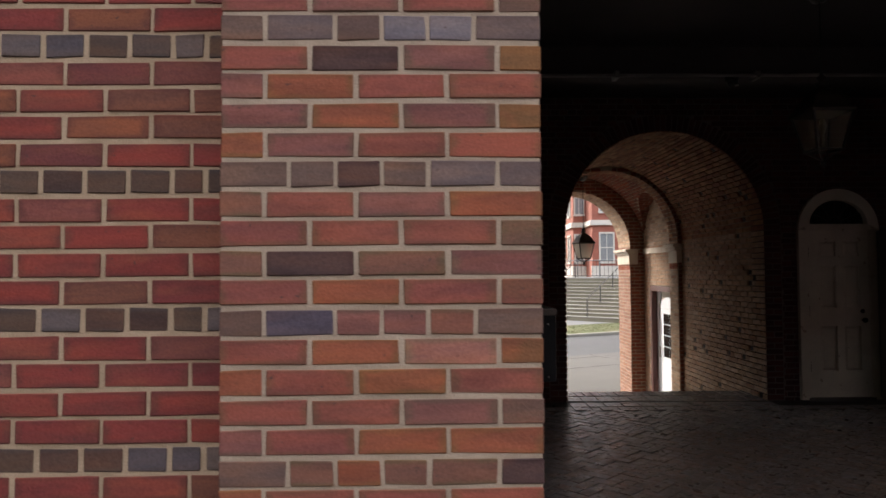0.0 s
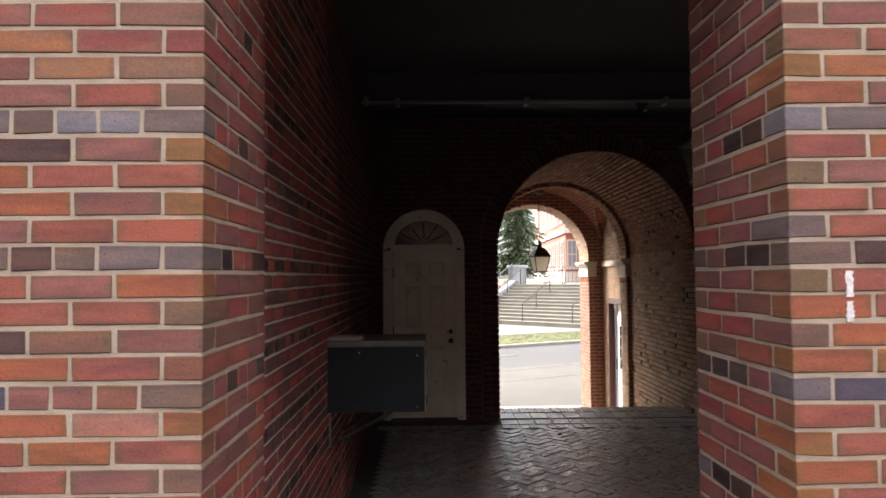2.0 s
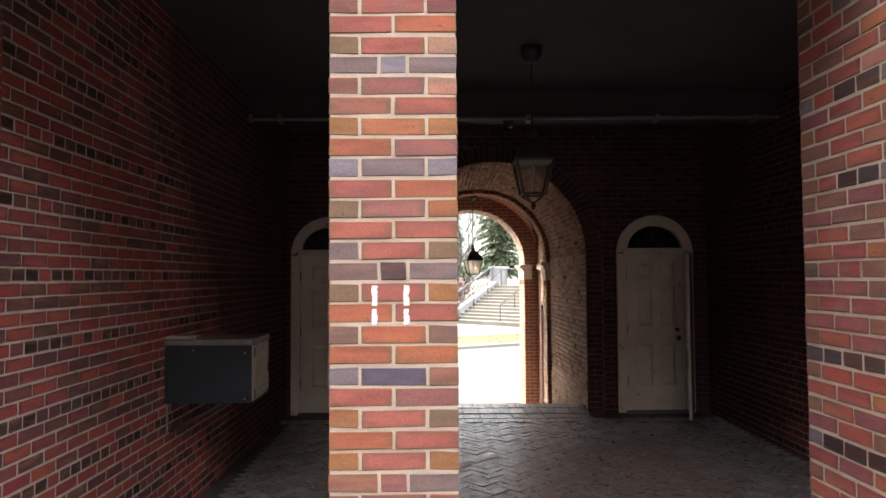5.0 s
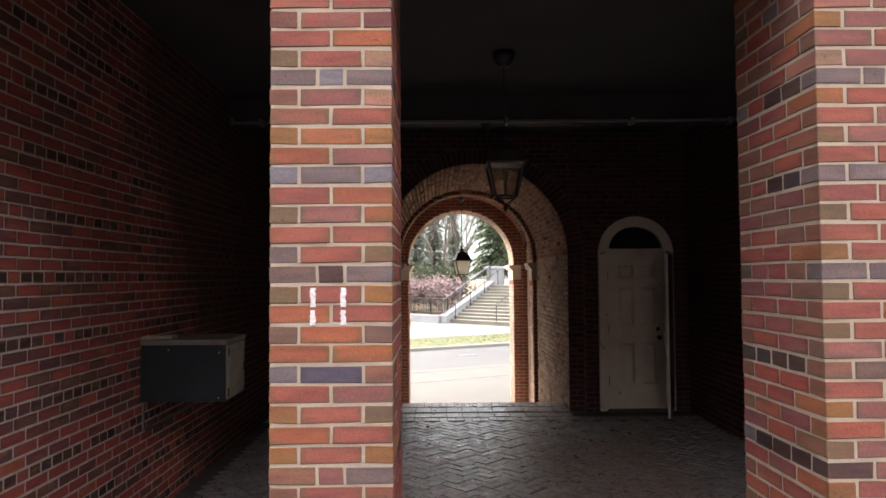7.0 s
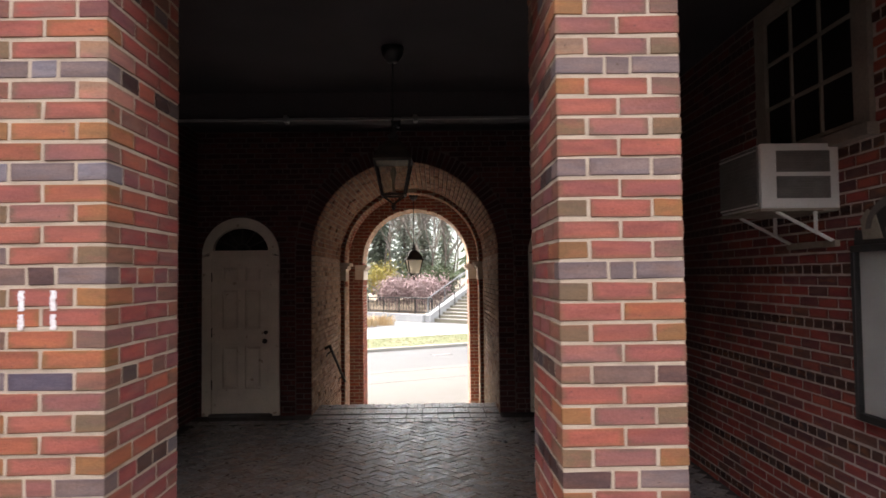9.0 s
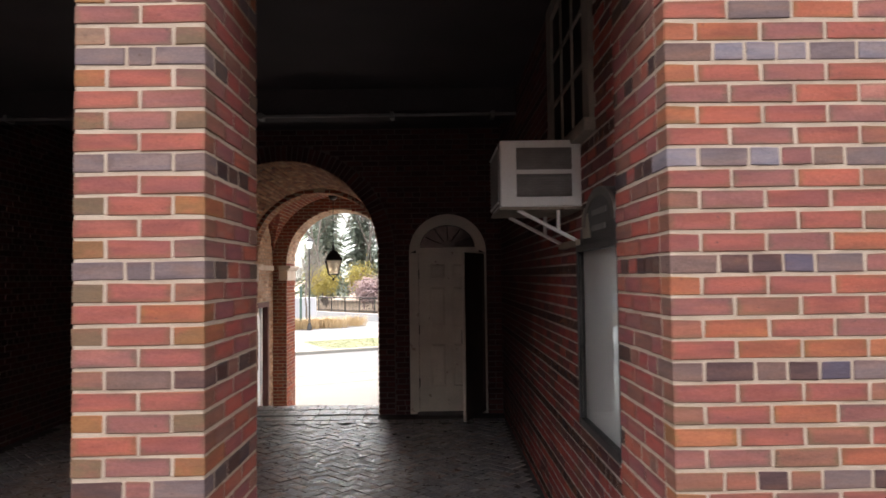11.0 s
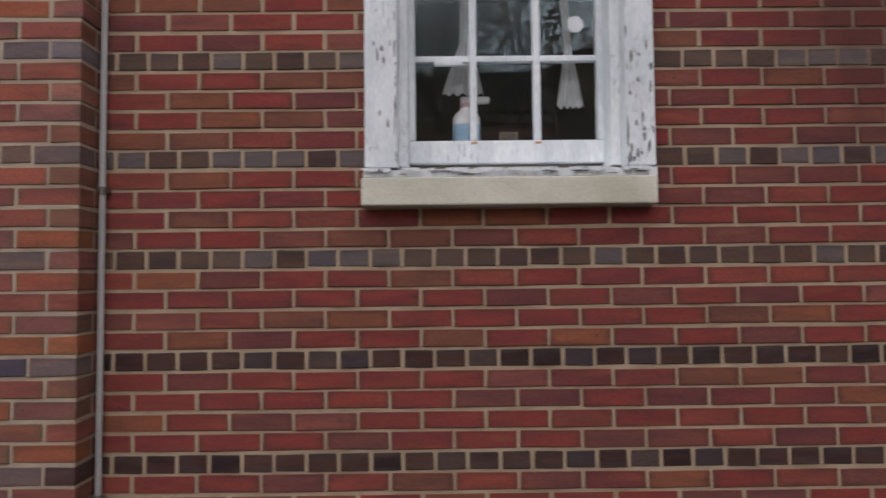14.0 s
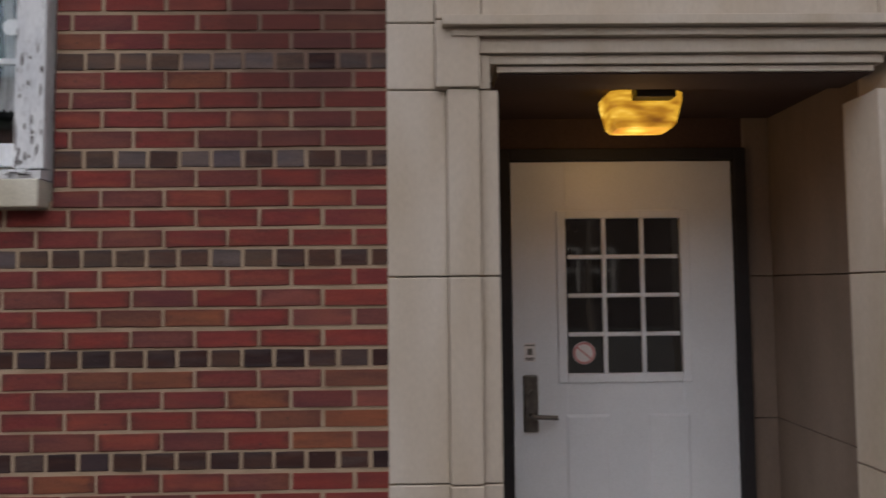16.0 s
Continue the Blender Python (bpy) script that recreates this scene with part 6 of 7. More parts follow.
for i, (x, y, h_, z) in enumerate(((0.6, 47, 13, G1), (2.6, 55, 15, G1), (-1.9, 50, 14, G1), (-5.2, 48, 14, G1), (-6.4, 54, 15, G1), (-11.5, 50, 13, G1), (3.6, 64, 15, G2), (-3.8, 62, 16, G1), (-9.0, 63, 16, G1), (-15, 60, 15, G1), (1.9, 49, 12, G1), (-0.4, 53, 14, G1), (0.9, 57, 15, G1), (-2.6, 52, 15, G1), (1.2, 51, 14, G1), (-0.9, 60, 16, G1), (2.9, 58, 15, G1), (-4.6, 55, 15, G1))):
    limb_tree("bare_tree", (x, y, z), h_, 40 + i, M_TWIG, "tall leafless tree with fine pale branches", 6, 0.55, 0.085)
limb_tree("bare_tree", (-5.6, 38.0, G1 - 0.4), 4.6, 72, M_TWIG, "small leafless tree with pale twigs behind the fence", 5, 0.8, 0.06)
limb_tree("bare_tree", (-4.3, 36.5, G1 - 0.4), 5.0, 71, M_TWIG, "small leafless tree with pale twigs behind the fence", 5, 0.75, 0.07)
for i, (x, y) in enumerate(((-1.5, 40.6), (-0.9, 40.0), (-0.2, 40.6), (0.9, 39.6), (1.6, 40.8), (0.4, 39.9), (0.2, 42.2))):
    limb_tree("red_shrub", (x, y, G1), 3.5, 80 + i, M_REDTW, "leafless shrub with a haze of red twigs", 4, 0.95, 0.045, M_REDTW, 5, group="red shrubs")
for i, (x, y) in enumerate(((-2.2, 46.0), (-4.6, 45.0), (-5.6, 47.0))):
    limb_tree("yellow_shrub", (x, y, G1), 3.4, 95 + i, M_YELTW, "tall shrub with yellowing leaves", 4, 0.85, 0.055, M_YELTW, 7, group="yellow shrubs")
for i, (x, y) in enumerate(((1.2, 46), (2.4, 48), (-0.6, 47.5), (-8.8, 44), (-11, 45))):
    limb_tree("evergreen_shrub", (x, y, G1), 3.2, 105 + i, M_NEEDLE, "dense dark evergreen shrub", 4, 0.85, 0.055, M_NEEDLE, 12, group="evergreen shrubs")


# ---- street furniture ----
def street_lamp(x, y, z, h_):
    e = holder("street_lamp", (x, y, z))
    tagged(e, "slim dark street lamp with a tapered glass lantern", "street lamp", "street lamps")
    part("pole", rod((0, 0, 0.3), (0, 0, h_), 0.05, 10, 0.035), M_BLACK, e)
    part("base", lathe([(0.13, 0), (0.13, 0.08), (0.08, 0.3), (0.06, 0.36)], 12), M_BLACK, e)
    part("glass", lathe([(0.10, h_), (0.20, h_ + 0.36)], 6), surface("lamp_glass", (0.75, 0.8, 0.82), (0.7, 0.75, 0.78), 3, 30, 0.2, bump=0), e, "pale glass lantern")
    part("cap", lathe([(0.24, h_ + 0.36), (0.2, h_ + 0.44), (0.07, h_ + 0.56), (0.02, h_ + 0.66)], 6), M_BLACK, e)


street_lamp(-3.35, 32.0, LOW + 0.085, 4.1)
gp = holder("sign_post", (-3.9, 32.6, LOW + 0.085))
tagged(gp, "dark green metal post with a small bracket", "sign post")
M_GREEN = surface("dark_green_paint", (0.035, 0.07, 0.055), (0.045, 0.085, 0.065), 5, 60, 0.5)
part("post", box(-0.06, -0.05, 0, 0.06, 0.05, 2.2, 0.01), M_GREEN, gp)
part("bracket", rod((0, 0, 2.15), (0.12, 0, 2.35), 0.02, 8), M_GREEN, gp)
part("plate", box(-0.04, -0.055, 1.9, 0.04, -0.05, 2.1), M_GREEN, gp)


def car(x, y, z, turn):
    e = holder("car", (x, y, z), turn)
    tagged(e, "dark blue parked car by the retaining wall", "car")
    m_ = surface("dark_blue_car_paint", (0.03, 0.035, 0.06), (0.035, 0.04, 0.07), 2, 40, 0.25, 0.3, bump=0)
    prof = [(-2.1, 0.35), (-2.12, 0.75), (-1.5, 0.92), (-0.8, 1.40), (0.7, 1.44), (1.5, 0.98), (2.05, 0.92), (2.1, 0.35)]
    bm = slab_xz(prof, -0.82, 0.82)
    bmesh.ops.bevel(bm, geom=list(bm.edges), offset=0.05, segments=2, affect="EDGES")
    part("body", bm, m_, e)
    part("side_window", slab_xz([(-0.95, 0.98), (-0.62, 1.32), (0.6, 1.35), (1.15, 0.98)], -0.825, -0.815), M_DGLASS, e)
    part("side_window", slab_xz([(-0.95, 0.98), (-0.62, 1.32), (0.6, 1.35), (1.15, 0.98)], 0.815, 0.825), M_DGLASS, e)
    for wx in (-1.3, 1.3):
        for wy in (-0.80, 0.80):
            w_ = part("wheel", rod((wx, wy - 0.1, 0.32), (wx, wy + 0.1, 0.32), 0.32, 18), M_BLACK, e)
            part("rim", rod((wx, wy - 0.105, 0.32), (wx, wy + 0.105, 0.32), 0.19, 14), M_STEEL, w_)
    for wy in (-0.6, 0.6):
        part("tail_light", box(2.08, wy - 0.15, 0.72, 2.12, wy + 0.15, 0.86, 0.01), M_PINK, e)


car(-8.6, 38.2, LOW + 0.085, 12)

# ---- the brick building above the stairs ----
bld = holder("brick_building", (11.4, 60, 1.0), -2.5)
tagged(bld, "red brick building with white stone bands and tall sash windows", "building")
M_BB = surface("far_brick", (0.33, 0.12, 0.085), (0.27, 0.095, 0.07), 1.2, 14, 0.9, bump=0.2, stretch=(1, 1, 3))
M_BSTONE = surface("white_building_stone", (0.60, 0.58, 0.54), (0.54, 0.52, 0.48), 1, 20, 0.8, bump=0.1)
part("wall", box(0, 0, 0, 30, 26, 16), M_BB, bld)
bay = part("bay", box(1.15, -3.0, 0, 18, 0.01, 16), M_BB, bld)
part("plinth", box(-0.12, -0.12, 0, 1.149, 26, 1.0), M_BSTONE, bld)
part("bay_plinth", box(1.05, -3.12, 0, 18.1, -3.0, 1.0), M_BSTONE, bld)
part("band", box(-0.2, -0.2, 4.55, 1.14, 26, 5.0), M_BSTONE, bld)
part("band", box(0.98, -3.2, 4.55, 18.1, -2.99, 5.0), M_BSTONE, bld)
part("band", box(0.95, -3.0, 4.55, 1.15, 0.0, 5.0), M_BSTONE, bld)


def far_window(x, y, z, w, h_, side):
    """A tall white sash window; side: 0 faces the street, 1 faces the terrace."""
    o = holder("window", (x, y, z), 0 if side == 0 else -90)
    o.parent = bld
    part("frame", box(-w / 2 - 0.12, -0.10, -0.1, -w / 2, 0.05, h_ + 0.15), M_BSTONE, o)
    part("frame", box(w / 2, -0.10, -0.1, w / 2 + 0.12, 0.05, h_ + 0.15), M_BSTONE, o)
    part("frame", box(-w / 2, -0.10, h_, w / 2, 0.05, h_ + 0.15), M_BSTONE, o)
    part("sill", box(-w / 2 - 0.15, -0.16, -0.2, w / 2 + 0.15, 0.05, -0.02), M_BSTONE, o)
    part("pane", box(-w / 2, -0.03, 0, w / 2, 0.0, h_), M_PALEG, o)
    part("sash_bar", box(-w / 2, -0.06, h_ / 2 - 0.04, w / 2, -0.031, h_ / 2 + 0.04), M_BSTONE, o)
    part("sash_bar", box(-0.025, -0.058, 0, 0.025, -0.031, h_), M_BSTONE, o)


M_PALEG = surface("pale_sky_glass", (0.20, 0.22, 0.24), (0.26, 0.28, 0.30), 0.5, 10, 0.08, bump=0)
for j in range(8):
    for z, h_ in ((1.4, 2.4), (5.8, 3.0), (10.4, 2.6)):
        far_window(0, 2.0 + 3.0 * j, z, 1.3, h_, 1)
for z, h_ in ((5.8, 3.0), (1.4, 2.4)):
    for x in (2.4, 4.6, 6.8, 9.0):
        far_window(x, -3.0, z, 1.1, h_, 0)
    far_window(0.55, 0.0, z, 0.7, h_, 0)

# ---- what stands behind the camera: a low building and trees mirrored in the panes ----
M_SLATE = surface("dark_slate", (0.016, 0.016, 0.017), (0.011, 0.011, 0.012), 1.5, 12, 0.95, bump=0.2, spec=0.05)
nbh = holder("low_building", (6, -21, -0.1))
tagged(nbh, "low brick building across the yard with a dark roof", "building")
# stretched well past its mirrored part; the added ends block low sky light
part("wall", box(-64, -8, 0, 68, 0, 7.6), surface("far_yard_brick", (0.15, 0.085, 0.075), (0.12, 0.068, 0.060), 1.2, 8, 0.9, bump=0.2), nbh)
for za, zb in ((5.55, 5.8), (6.35, 6.6), (7.3, 7.58)):
    part("stone_band", box(-64, 0.0, za, 68, 0.1, zb), M_BSTONE, nbh)
bm = bmesh.new()
vs = [bm.verts.new(p) for p in ((-65, 0.6, 7.6), (69, 0.6, 7.6), (69, -8.6, 7.6), (-65, -8.6, 7.6), (-63, -4, 10.4), (67, -4, 10.4))]
for q in ((0, 1, 5, 4), (1, 2, 5), (2, 3, 4, 5), (3, 0, 4), (3, 2, 1, 0)):
    bm.faces.new([vs[i] for i in q])
part("roof", bm, M_SLATE, nbh)
for i in range(8):
    part("window", box(-18 + 5.2 * i, 0.0, 1.2, -16.4 + 5.2 * i, 0.06, 3.0), M_DGLASS, nbh)
tall = holder("gabled_building", (17.0, -21, -0.1))
tagged(tall, "dark brick building with a gable and white-framed windows across the yard", "building")
part("wall", slab_xz([(-7.2, 0), (7.2, 0), (7.2, 8.9), (0, 12.9), (-7.2, 8.9)], -8.0, 0.4), M_FARW, tall)
part("roof", slab_xz([(-7.7, 8.75), (0, 13.05), (7.7, 8.75), (7.7, 9.0), (0, 13.35), (-7.7, 9.0)], -8.2, 0.7), M_SLATE, tall)
for x in (-4.4, -3.1, 0.6, 1.9, 4.4):
    for z in (1.4, 4.6, 7.5):
        w_ = part("window", box(x - 0.42, 0.40, z, x + 0.42, 0.44, z + 1.5), M_DGLASS, tall)
        for b in (box(x - 0.52, 0.40, z - 0.1, x - 0.42, 0.5, z + 1.6), box(x + 0.42, 0.40, z - 0.1, x + 0.52, 0.5, z + 1.6), box(x - 0.42, 0.40, z + 1.5, x + 0.42, 0.5, z + 1.6), box(x - 0.42, 0.40, z + 0.71, x + 0.42, 0.48, z + 0.79)):
            part("window_frame", b, M_BSTONE, w_)
for i, (x, y, h_) in enumerate(((5.0, -13, 11), (8.6, -12.5, 11), (1.0, -18, 11), (12.5, -16, 12), (6.9, -15, 12), (3.4, -15.5, 12))):
    limb_tree("bare_tree", (x, y, -0.1), h_, 140 + i, M_BARK, "tree with dark twigs and few leaves across the yard", 5, 0.62, 0.10, M_BARK, 1)


# ---- bricks, piece by piece ----
brick_rng = random.Random(7)
shapes = {}


def brick_mesh(length, variant, height=None, depth=BD):
    h = height or COURSE - JOINT
    key = (round(length, 3), variant, round(h, 3), round(depth, 3))
    if key not in shapes:
        r = random.Random(hash(key) % 9973)
        bm = box(-length / 2, -depth / 2, -h / 2, length / 2, depth / 2, h / 2)
        for v in bm.verts:
            v.co.x += r.uniform(-0.0018, 0.0018)
            v.co.z += r.uniform(-0.0022, 0.0022)
            v.co.y += r.uniform(-0.0012, 0.0012)
        bmesh.ops.bevel(bm, geom=list(bm.edges), offset=0.0022, segments=1, affect="EDGES")
        me = bpy.data.meshes.new("brick")
        bm.to_mesh(me)
        bm.free()
        shapes[key] = me
    return shapes[key]


typed = {}


def piece(me, material):
    """The same mesh under another material."""
    key = (me.name, material.name)
    if key not in typed:
        if len(me.materials) == 0:
            me.materials.append(material)
            typed[key] = me
        else:
            c = me.copy()
            c.materials.clear()
            c.materials.append(material)
            typed[key] = c
    return typed[key]


class Heap:
    """Bricks that stay one joined mesh: real boxes, open at the back."""

    def __init__(self):
        self.v, self.f = [], []

    def add(self, c, ex, ey, ez):
        # ex along, ey outwards, ez up: half-extents as vectors
        n = len(self.v)
        c, ex, ey, ez = Vector(c), Vector(ex), Vector(ey), Vector(ez)
        for sy in (-1, 1):
            k = 1.0 if sy < 0 else 0.97
            for sx, sz in ((-1, -1), (1, -1), (1, 1), (-1, 1)):
                self.v.append(c + ex * sx * k + ey * sy + ez * sz * (1.0 if sy < 0 else 0.93))
        self.f += [(n + 4, n + 5, n + 6, n + 7), (n, n + 1, n + 5, n + 4), (n + 1, n + 2, n + 6, n + 5), (n + 2, n + 3, n + 7, n + 6), (n + 3, n, n + 4, n + 7)]

    def done(self, name, material, parent, label=""):
        if not self.v:
            return None
        me = bpy.data.meshes.new(name)
        me.from_pydata([tuple(v) for v in self.v], [], self.f)
        me.materials.append(material)
        ob = new(name, me)
        ob.parent = parent
        tagged(ob, label, kind="stuff")
        return ob


def run(length, s0, s1, size, gap, first=None):
    """Cuts a course into bricks from s0 to s1: (start, length) pairs."""
    out, pos = [], s0
    if first and s1 - pos > first + 0.05:
        out.append((pos, first))
        pos += first + gap
    while s1 - pos > 0.012:
        left = s1 - pos
        if left < size + gap + 0.045:
            if left > size * 1.12 and left - size - gap < 0.045:
                out.append((pos, left)) if left < size * 1.3 else out.extend([(pos, left / 2 - gap / 2), (pos + left / 2 + gap / 2, left / 2 - gap / 2)])
            else:
                out.append((pos, min(left, size)))
                if left > size + gap + 0.012:
                    out.append((pos + size + gap, left - size - gap))
            break
        out.append((pos, size))
        pos += size + gap
    if out and 0.001 < s1 - sum(out[-1]) < 0.03:
        out[-1] = (out[-1][0], s1 - out[-1][0])
    return out


def even(s0, s1, size, gap):
    n = max(1, round((s1 - s0 + gap) / (size + gap)))
    w = (s1 - s0 + gap) / n - gap
    return [(s0 + i * (w + gap), w) for i in range(n)]


def face(parent, start, way, out, length, k0, k1, mats, heaps, single, corners=(0, 0), fit=False, hole=None, shift=0, header_gap=JOINT, proud=0.0, size=BL, gap_in=None, spans=None, mixed=False, tones=None, firsts=None):
    """Lays one face. corners: +1 or -1 where the face turns a corner, by which courses own it. single(s, k): whether a brick is an object of its own."""
    wx, wy = way
    ox, oy = out
    ang = math.degrees(math.atan2(wy, wx))
    if (wx * -oy - wy * -ox) < 0:
        ang += 180
    for k in range(k0, k1):
        dark = k % 5 == 0
        odd = (k + shift) % 2
        s0, s1 = 0.0, length
        own = [c == 0 or (c > 0) == bool(odd) for c in corners]
        if not own[0]:
            s0 = BD + JOINT
        if not own[1]:
            s1 = length - BD - JOINT
        if dark:
            if s1 - s0 < 0.22:
                cuts = [(s0, s1 - s0)]
            elif fit and length < 0.5:
                mid = s1 - s0 - 0.314 - 2 * JOINT
                cuts = [(s0, 0.157), (s0 + 0.157 + JOINT, mid), (s1 - 0.157, 0.157)]
            elif fit:
                cuts = even(s0, s1, 0.125, JOINT)
            elif tones and s1 - s0 > 0.6:
                head = (s1 - s0 - 0.298 - 4 * JOINT) / 3
                cuts = [(s0, 0.15)] + [(s0 + 0.15 + JOINT + i * (head + JOINT), head) for i in range(3)] + [(s1 - 0.148, 0.148)]
            else:
                cuts = run(length, s0, s1, (size - header_gap) / 2 - 0.001, header_gap, first=0.15 if (corners[0] and own[0]) else (0.046 if corners[0] == 0 else None))
        elif fit:
            cuts = even(s0, s1, size, JOINT)
        else:
            cuts = run(length, s0, s1, size, JOINT, first=firsts[odd] if firsts else (size - JOINT) / 2 if (corners[0] == 0 and odd) else None)
        if gap_in and ZC + COURSE * (k + 0.5) > gap_in[0]:
            cut = []
            for a, w in cuts:
                for p, q in ((a, min(a + w, gap_in[1])), (max(a, gap_in[2]), a + w)):
                    if q - p > 0.02:
                        cut.append((p, q - p))
            cuts = cut
        for lo, hi in (spans(ZC + COURSE * (k + 0.5)) if spans else ()):
            cuts = [(p, q - p) for a, w in cuts for p, q in ((a, min(a + w, lo)), (max(a, hi), a + w)) if q - p > 0.015]
        for i, (a, w) in enumerate(cuts):
            s = a + w / 2
            tone = tones(k, i, len(cuts), own) if tones else None
            z = ZC + COURSE * k + COURSE / 2 + 0.0012 * math.sin(k * 2.7 + s * 1.3)
            if hole and hole(s, z, w):
                continue
            x, y = start[0] + wx * s, start[1] + wy * s
            d = BD / 2 - proud - brick_rng.uniform(-0.0012, 0.0016)
            c = (x - ox * d, y - oy * d, z)
            if single(s, k):
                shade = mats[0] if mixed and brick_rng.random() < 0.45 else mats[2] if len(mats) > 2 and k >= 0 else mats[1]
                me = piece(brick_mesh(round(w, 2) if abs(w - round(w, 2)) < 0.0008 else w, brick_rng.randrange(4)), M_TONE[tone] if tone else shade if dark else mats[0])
                b = bpy.data.objects.new("brick", me)
                scene.collection.objects.link(b)
                b.parent = parent
                b.matrix_basis = pose(*c, 0, brick_rng.uniform(-0.25, 0.25), ang)
            else:
                h = heaps[1] if dark and not (mixed and brick_rng.random() < 0.3) else heaps[0]
                h.add(c, (wx * w / 2, wy * w / 2, 0), (ox * BD / 2, oy * BD / 2, 0), (0, 0, (COURSE - JOINT) / 2))


K0, K1, KV0, KV1 = -26, 28, -14, 15


def in_view(s, k):
    return KV0 <= k < KV1


def courses(text, top):
    """The kiln colours of a pier's front, course by course from the top down: one letter a brick, from its west end to its east end."""
    return {top - i: row for i, row in enumerate(text.split())}


def front_tones(rows):
    return lambda k, i, n, own: rows[k][i + (not own[0])] if k in rows and i + (not own[0]) < len(rows[k]) else None


def east_tones(rows):
    return lambda k, i, n, own: rows[k][-1] if k in rows and i == 0 and own[0] else None


def west_tones(rows):
    return lambda k, i, n, own: rows[k][0] if k in rows and i == n - 1 and own[1] else None


def pier(name, x0, x1, faces, label, core, rows):
    """A brick pier round a mortar core; faces: start, way, out, length, corners."""
    p = ob_of(name, core, M_MORTAR)
    tagged(p, label, "brick pier", "piers of the porch")
    h = (Heap(), Heap())
    for start, way, out, length, corners, fit in faces:
        kind = front_tones if out[1] < 0 else east_tones if out[0] > 0 else west_tones if out[0] < 0 else None
        face(p, start, way, out, length, K0, K1 - 9, (M_PIER if out[0] == 0 else M_PSIDE, M_PIER_D if out[0] == 0 else M_WALL_D), h, in_view, corners, fit, mixed=out[0] != 0, tones=kind(rows) if kind else None)
    h[0].done("course_rest", M_PIER_J, p)
    h[1].done("header_course_rest", M_PIER_DJ, p)
    return p


def core_box(x0, y0, x1, y1):
    i = 0.0028
    return box(x0 + i, y0 + i, -0.12, x1 - i, y1 - i, HEAD - 0.002)


def four_faces(x0, x1):
    w = x1 - x0
    return [((x0, 0), (1, 0), (0, -1), w, (-1, -1), True), ((x1, 0), (0, 1), (1, 0), DEEP, (1, 1), True),
            ((x1, DEEP), (-1, 0), (0, 1), w, (-1, -1), True), ((x0, DEEP), (0, -1), (-1, 0), DEEP, (1, 1), True)]


ROWS_ONE = courses("RMRM TGTLLG RDMO MoRR MoMO OMRr TTDTGG BRMo RRRB BDBM RoRR TUMMBT RoPo oROR RRMM MRoo TBoBBD oRRr RoMO RRMR oRMB", 6)
ROWS_TWO = courses("Ro BRP GLG RMP BR OOO oM LGL Ro BMo RR GRB TDG BRO oR MoM oO GUB RM ORB oR ORO BMG RR MRO", 12)
ROWS_THREE = courses("OMM MR PMB GGG ORM RM BMB RR GGG RR BRO RR ORM GGG BRR Ro BRO MR BTD RR OMB rR BMO DMG oR RRB", 13)
ROWS_FOUR = courses("RGoM OoMR TLLLGL OrMR MMrP OrRM RMRB LGLMTG RMrB BMRR RRRB RRMo TDDUGM ORRr MBRR BoRM RoOO TDTDUG RRRB BRoM ORBR MMBo BBDBGD ORMR", 12)
M_PSIDE = brick_mat("pier_side_brick", [(0.272, 0.069, 0.059), (0.225, 0.076, 0.074), (0.290, 0.086, 0.059), (0.245, 0.063, 0.059), (0.205, 0.074, 0.076), (0.285, 0.074, 0.058), (0.180, 0.084, 0.066)], warm_amount=0.08, flash_amount=0.4, rim=(0.150, 0.065, 0.053))
pier("brick_pier", P2[0], P2[1], four_faces(*P2), "square red brick pier with white paint marks", core_box(P2[0], 0, P2[1], DEEP), ROWS_TWO)
pier("brick_pier", P3[0], P3[1], four_faces(*P3), "square red brick pier with grey header courses", core_box(P3[0], 0, P3[1], DEEP), ROWS_THREE)
w1 = P1[1] - P1[0]
pier("brick_pier", P1[0], P1[1], [((P1[0], SET), (0, -1), (-1, 0), SET, (0, 1), True), ((P1[0], 0), (1, 0), (0, -1), w1, (-1, 1), False),
                ((P1[1], 0), (0, 1), (1, 0), DEEP, (-1, 0), False)], "broad red brick end pier joined to the porch wall", core_box(P1[0], 0, P1[1], DEEP), ROWS_ONE)
w4 = P4[1] - P4[0]
pier("brick_pier", P4[0], P4[1], [((P4[0], DEEP), (0, -1), (-1, 0), DEEP, (0, 1), False), ((P4[0], 0), (1, 0), (0, -1), w4, (-1, 1), False),
                 ((P4[1], 0), (0, 1), (1, 0), SET, (-1, 0), True)], "broad red brick end pier beside the facade wall", core_box(P4[0], 0, P4[1], DEEP), ROWS_FOUR)

# facade walls
h = (Heap(), Heap())
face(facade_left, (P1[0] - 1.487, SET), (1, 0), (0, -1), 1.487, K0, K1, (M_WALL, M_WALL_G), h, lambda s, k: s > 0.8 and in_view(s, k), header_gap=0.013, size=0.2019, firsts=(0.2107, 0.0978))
h[0].done("course_rest", M_WALL_J, facade_left)
h[1].done("header_course_rest", M_WALL_DJ, facade_left)
h = (Heap(), Heap())
FX = P4[1]
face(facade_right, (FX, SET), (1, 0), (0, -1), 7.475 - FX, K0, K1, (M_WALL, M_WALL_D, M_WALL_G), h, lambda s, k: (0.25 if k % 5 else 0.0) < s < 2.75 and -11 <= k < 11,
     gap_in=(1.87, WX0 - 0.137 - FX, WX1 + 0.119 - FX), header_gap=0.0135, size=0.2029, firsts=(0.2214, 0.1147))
h[0].done("course_rest", M_WALL_J, facade_right)
h[1].done("header_course_rest", M_WALL_DJ, facade_right)

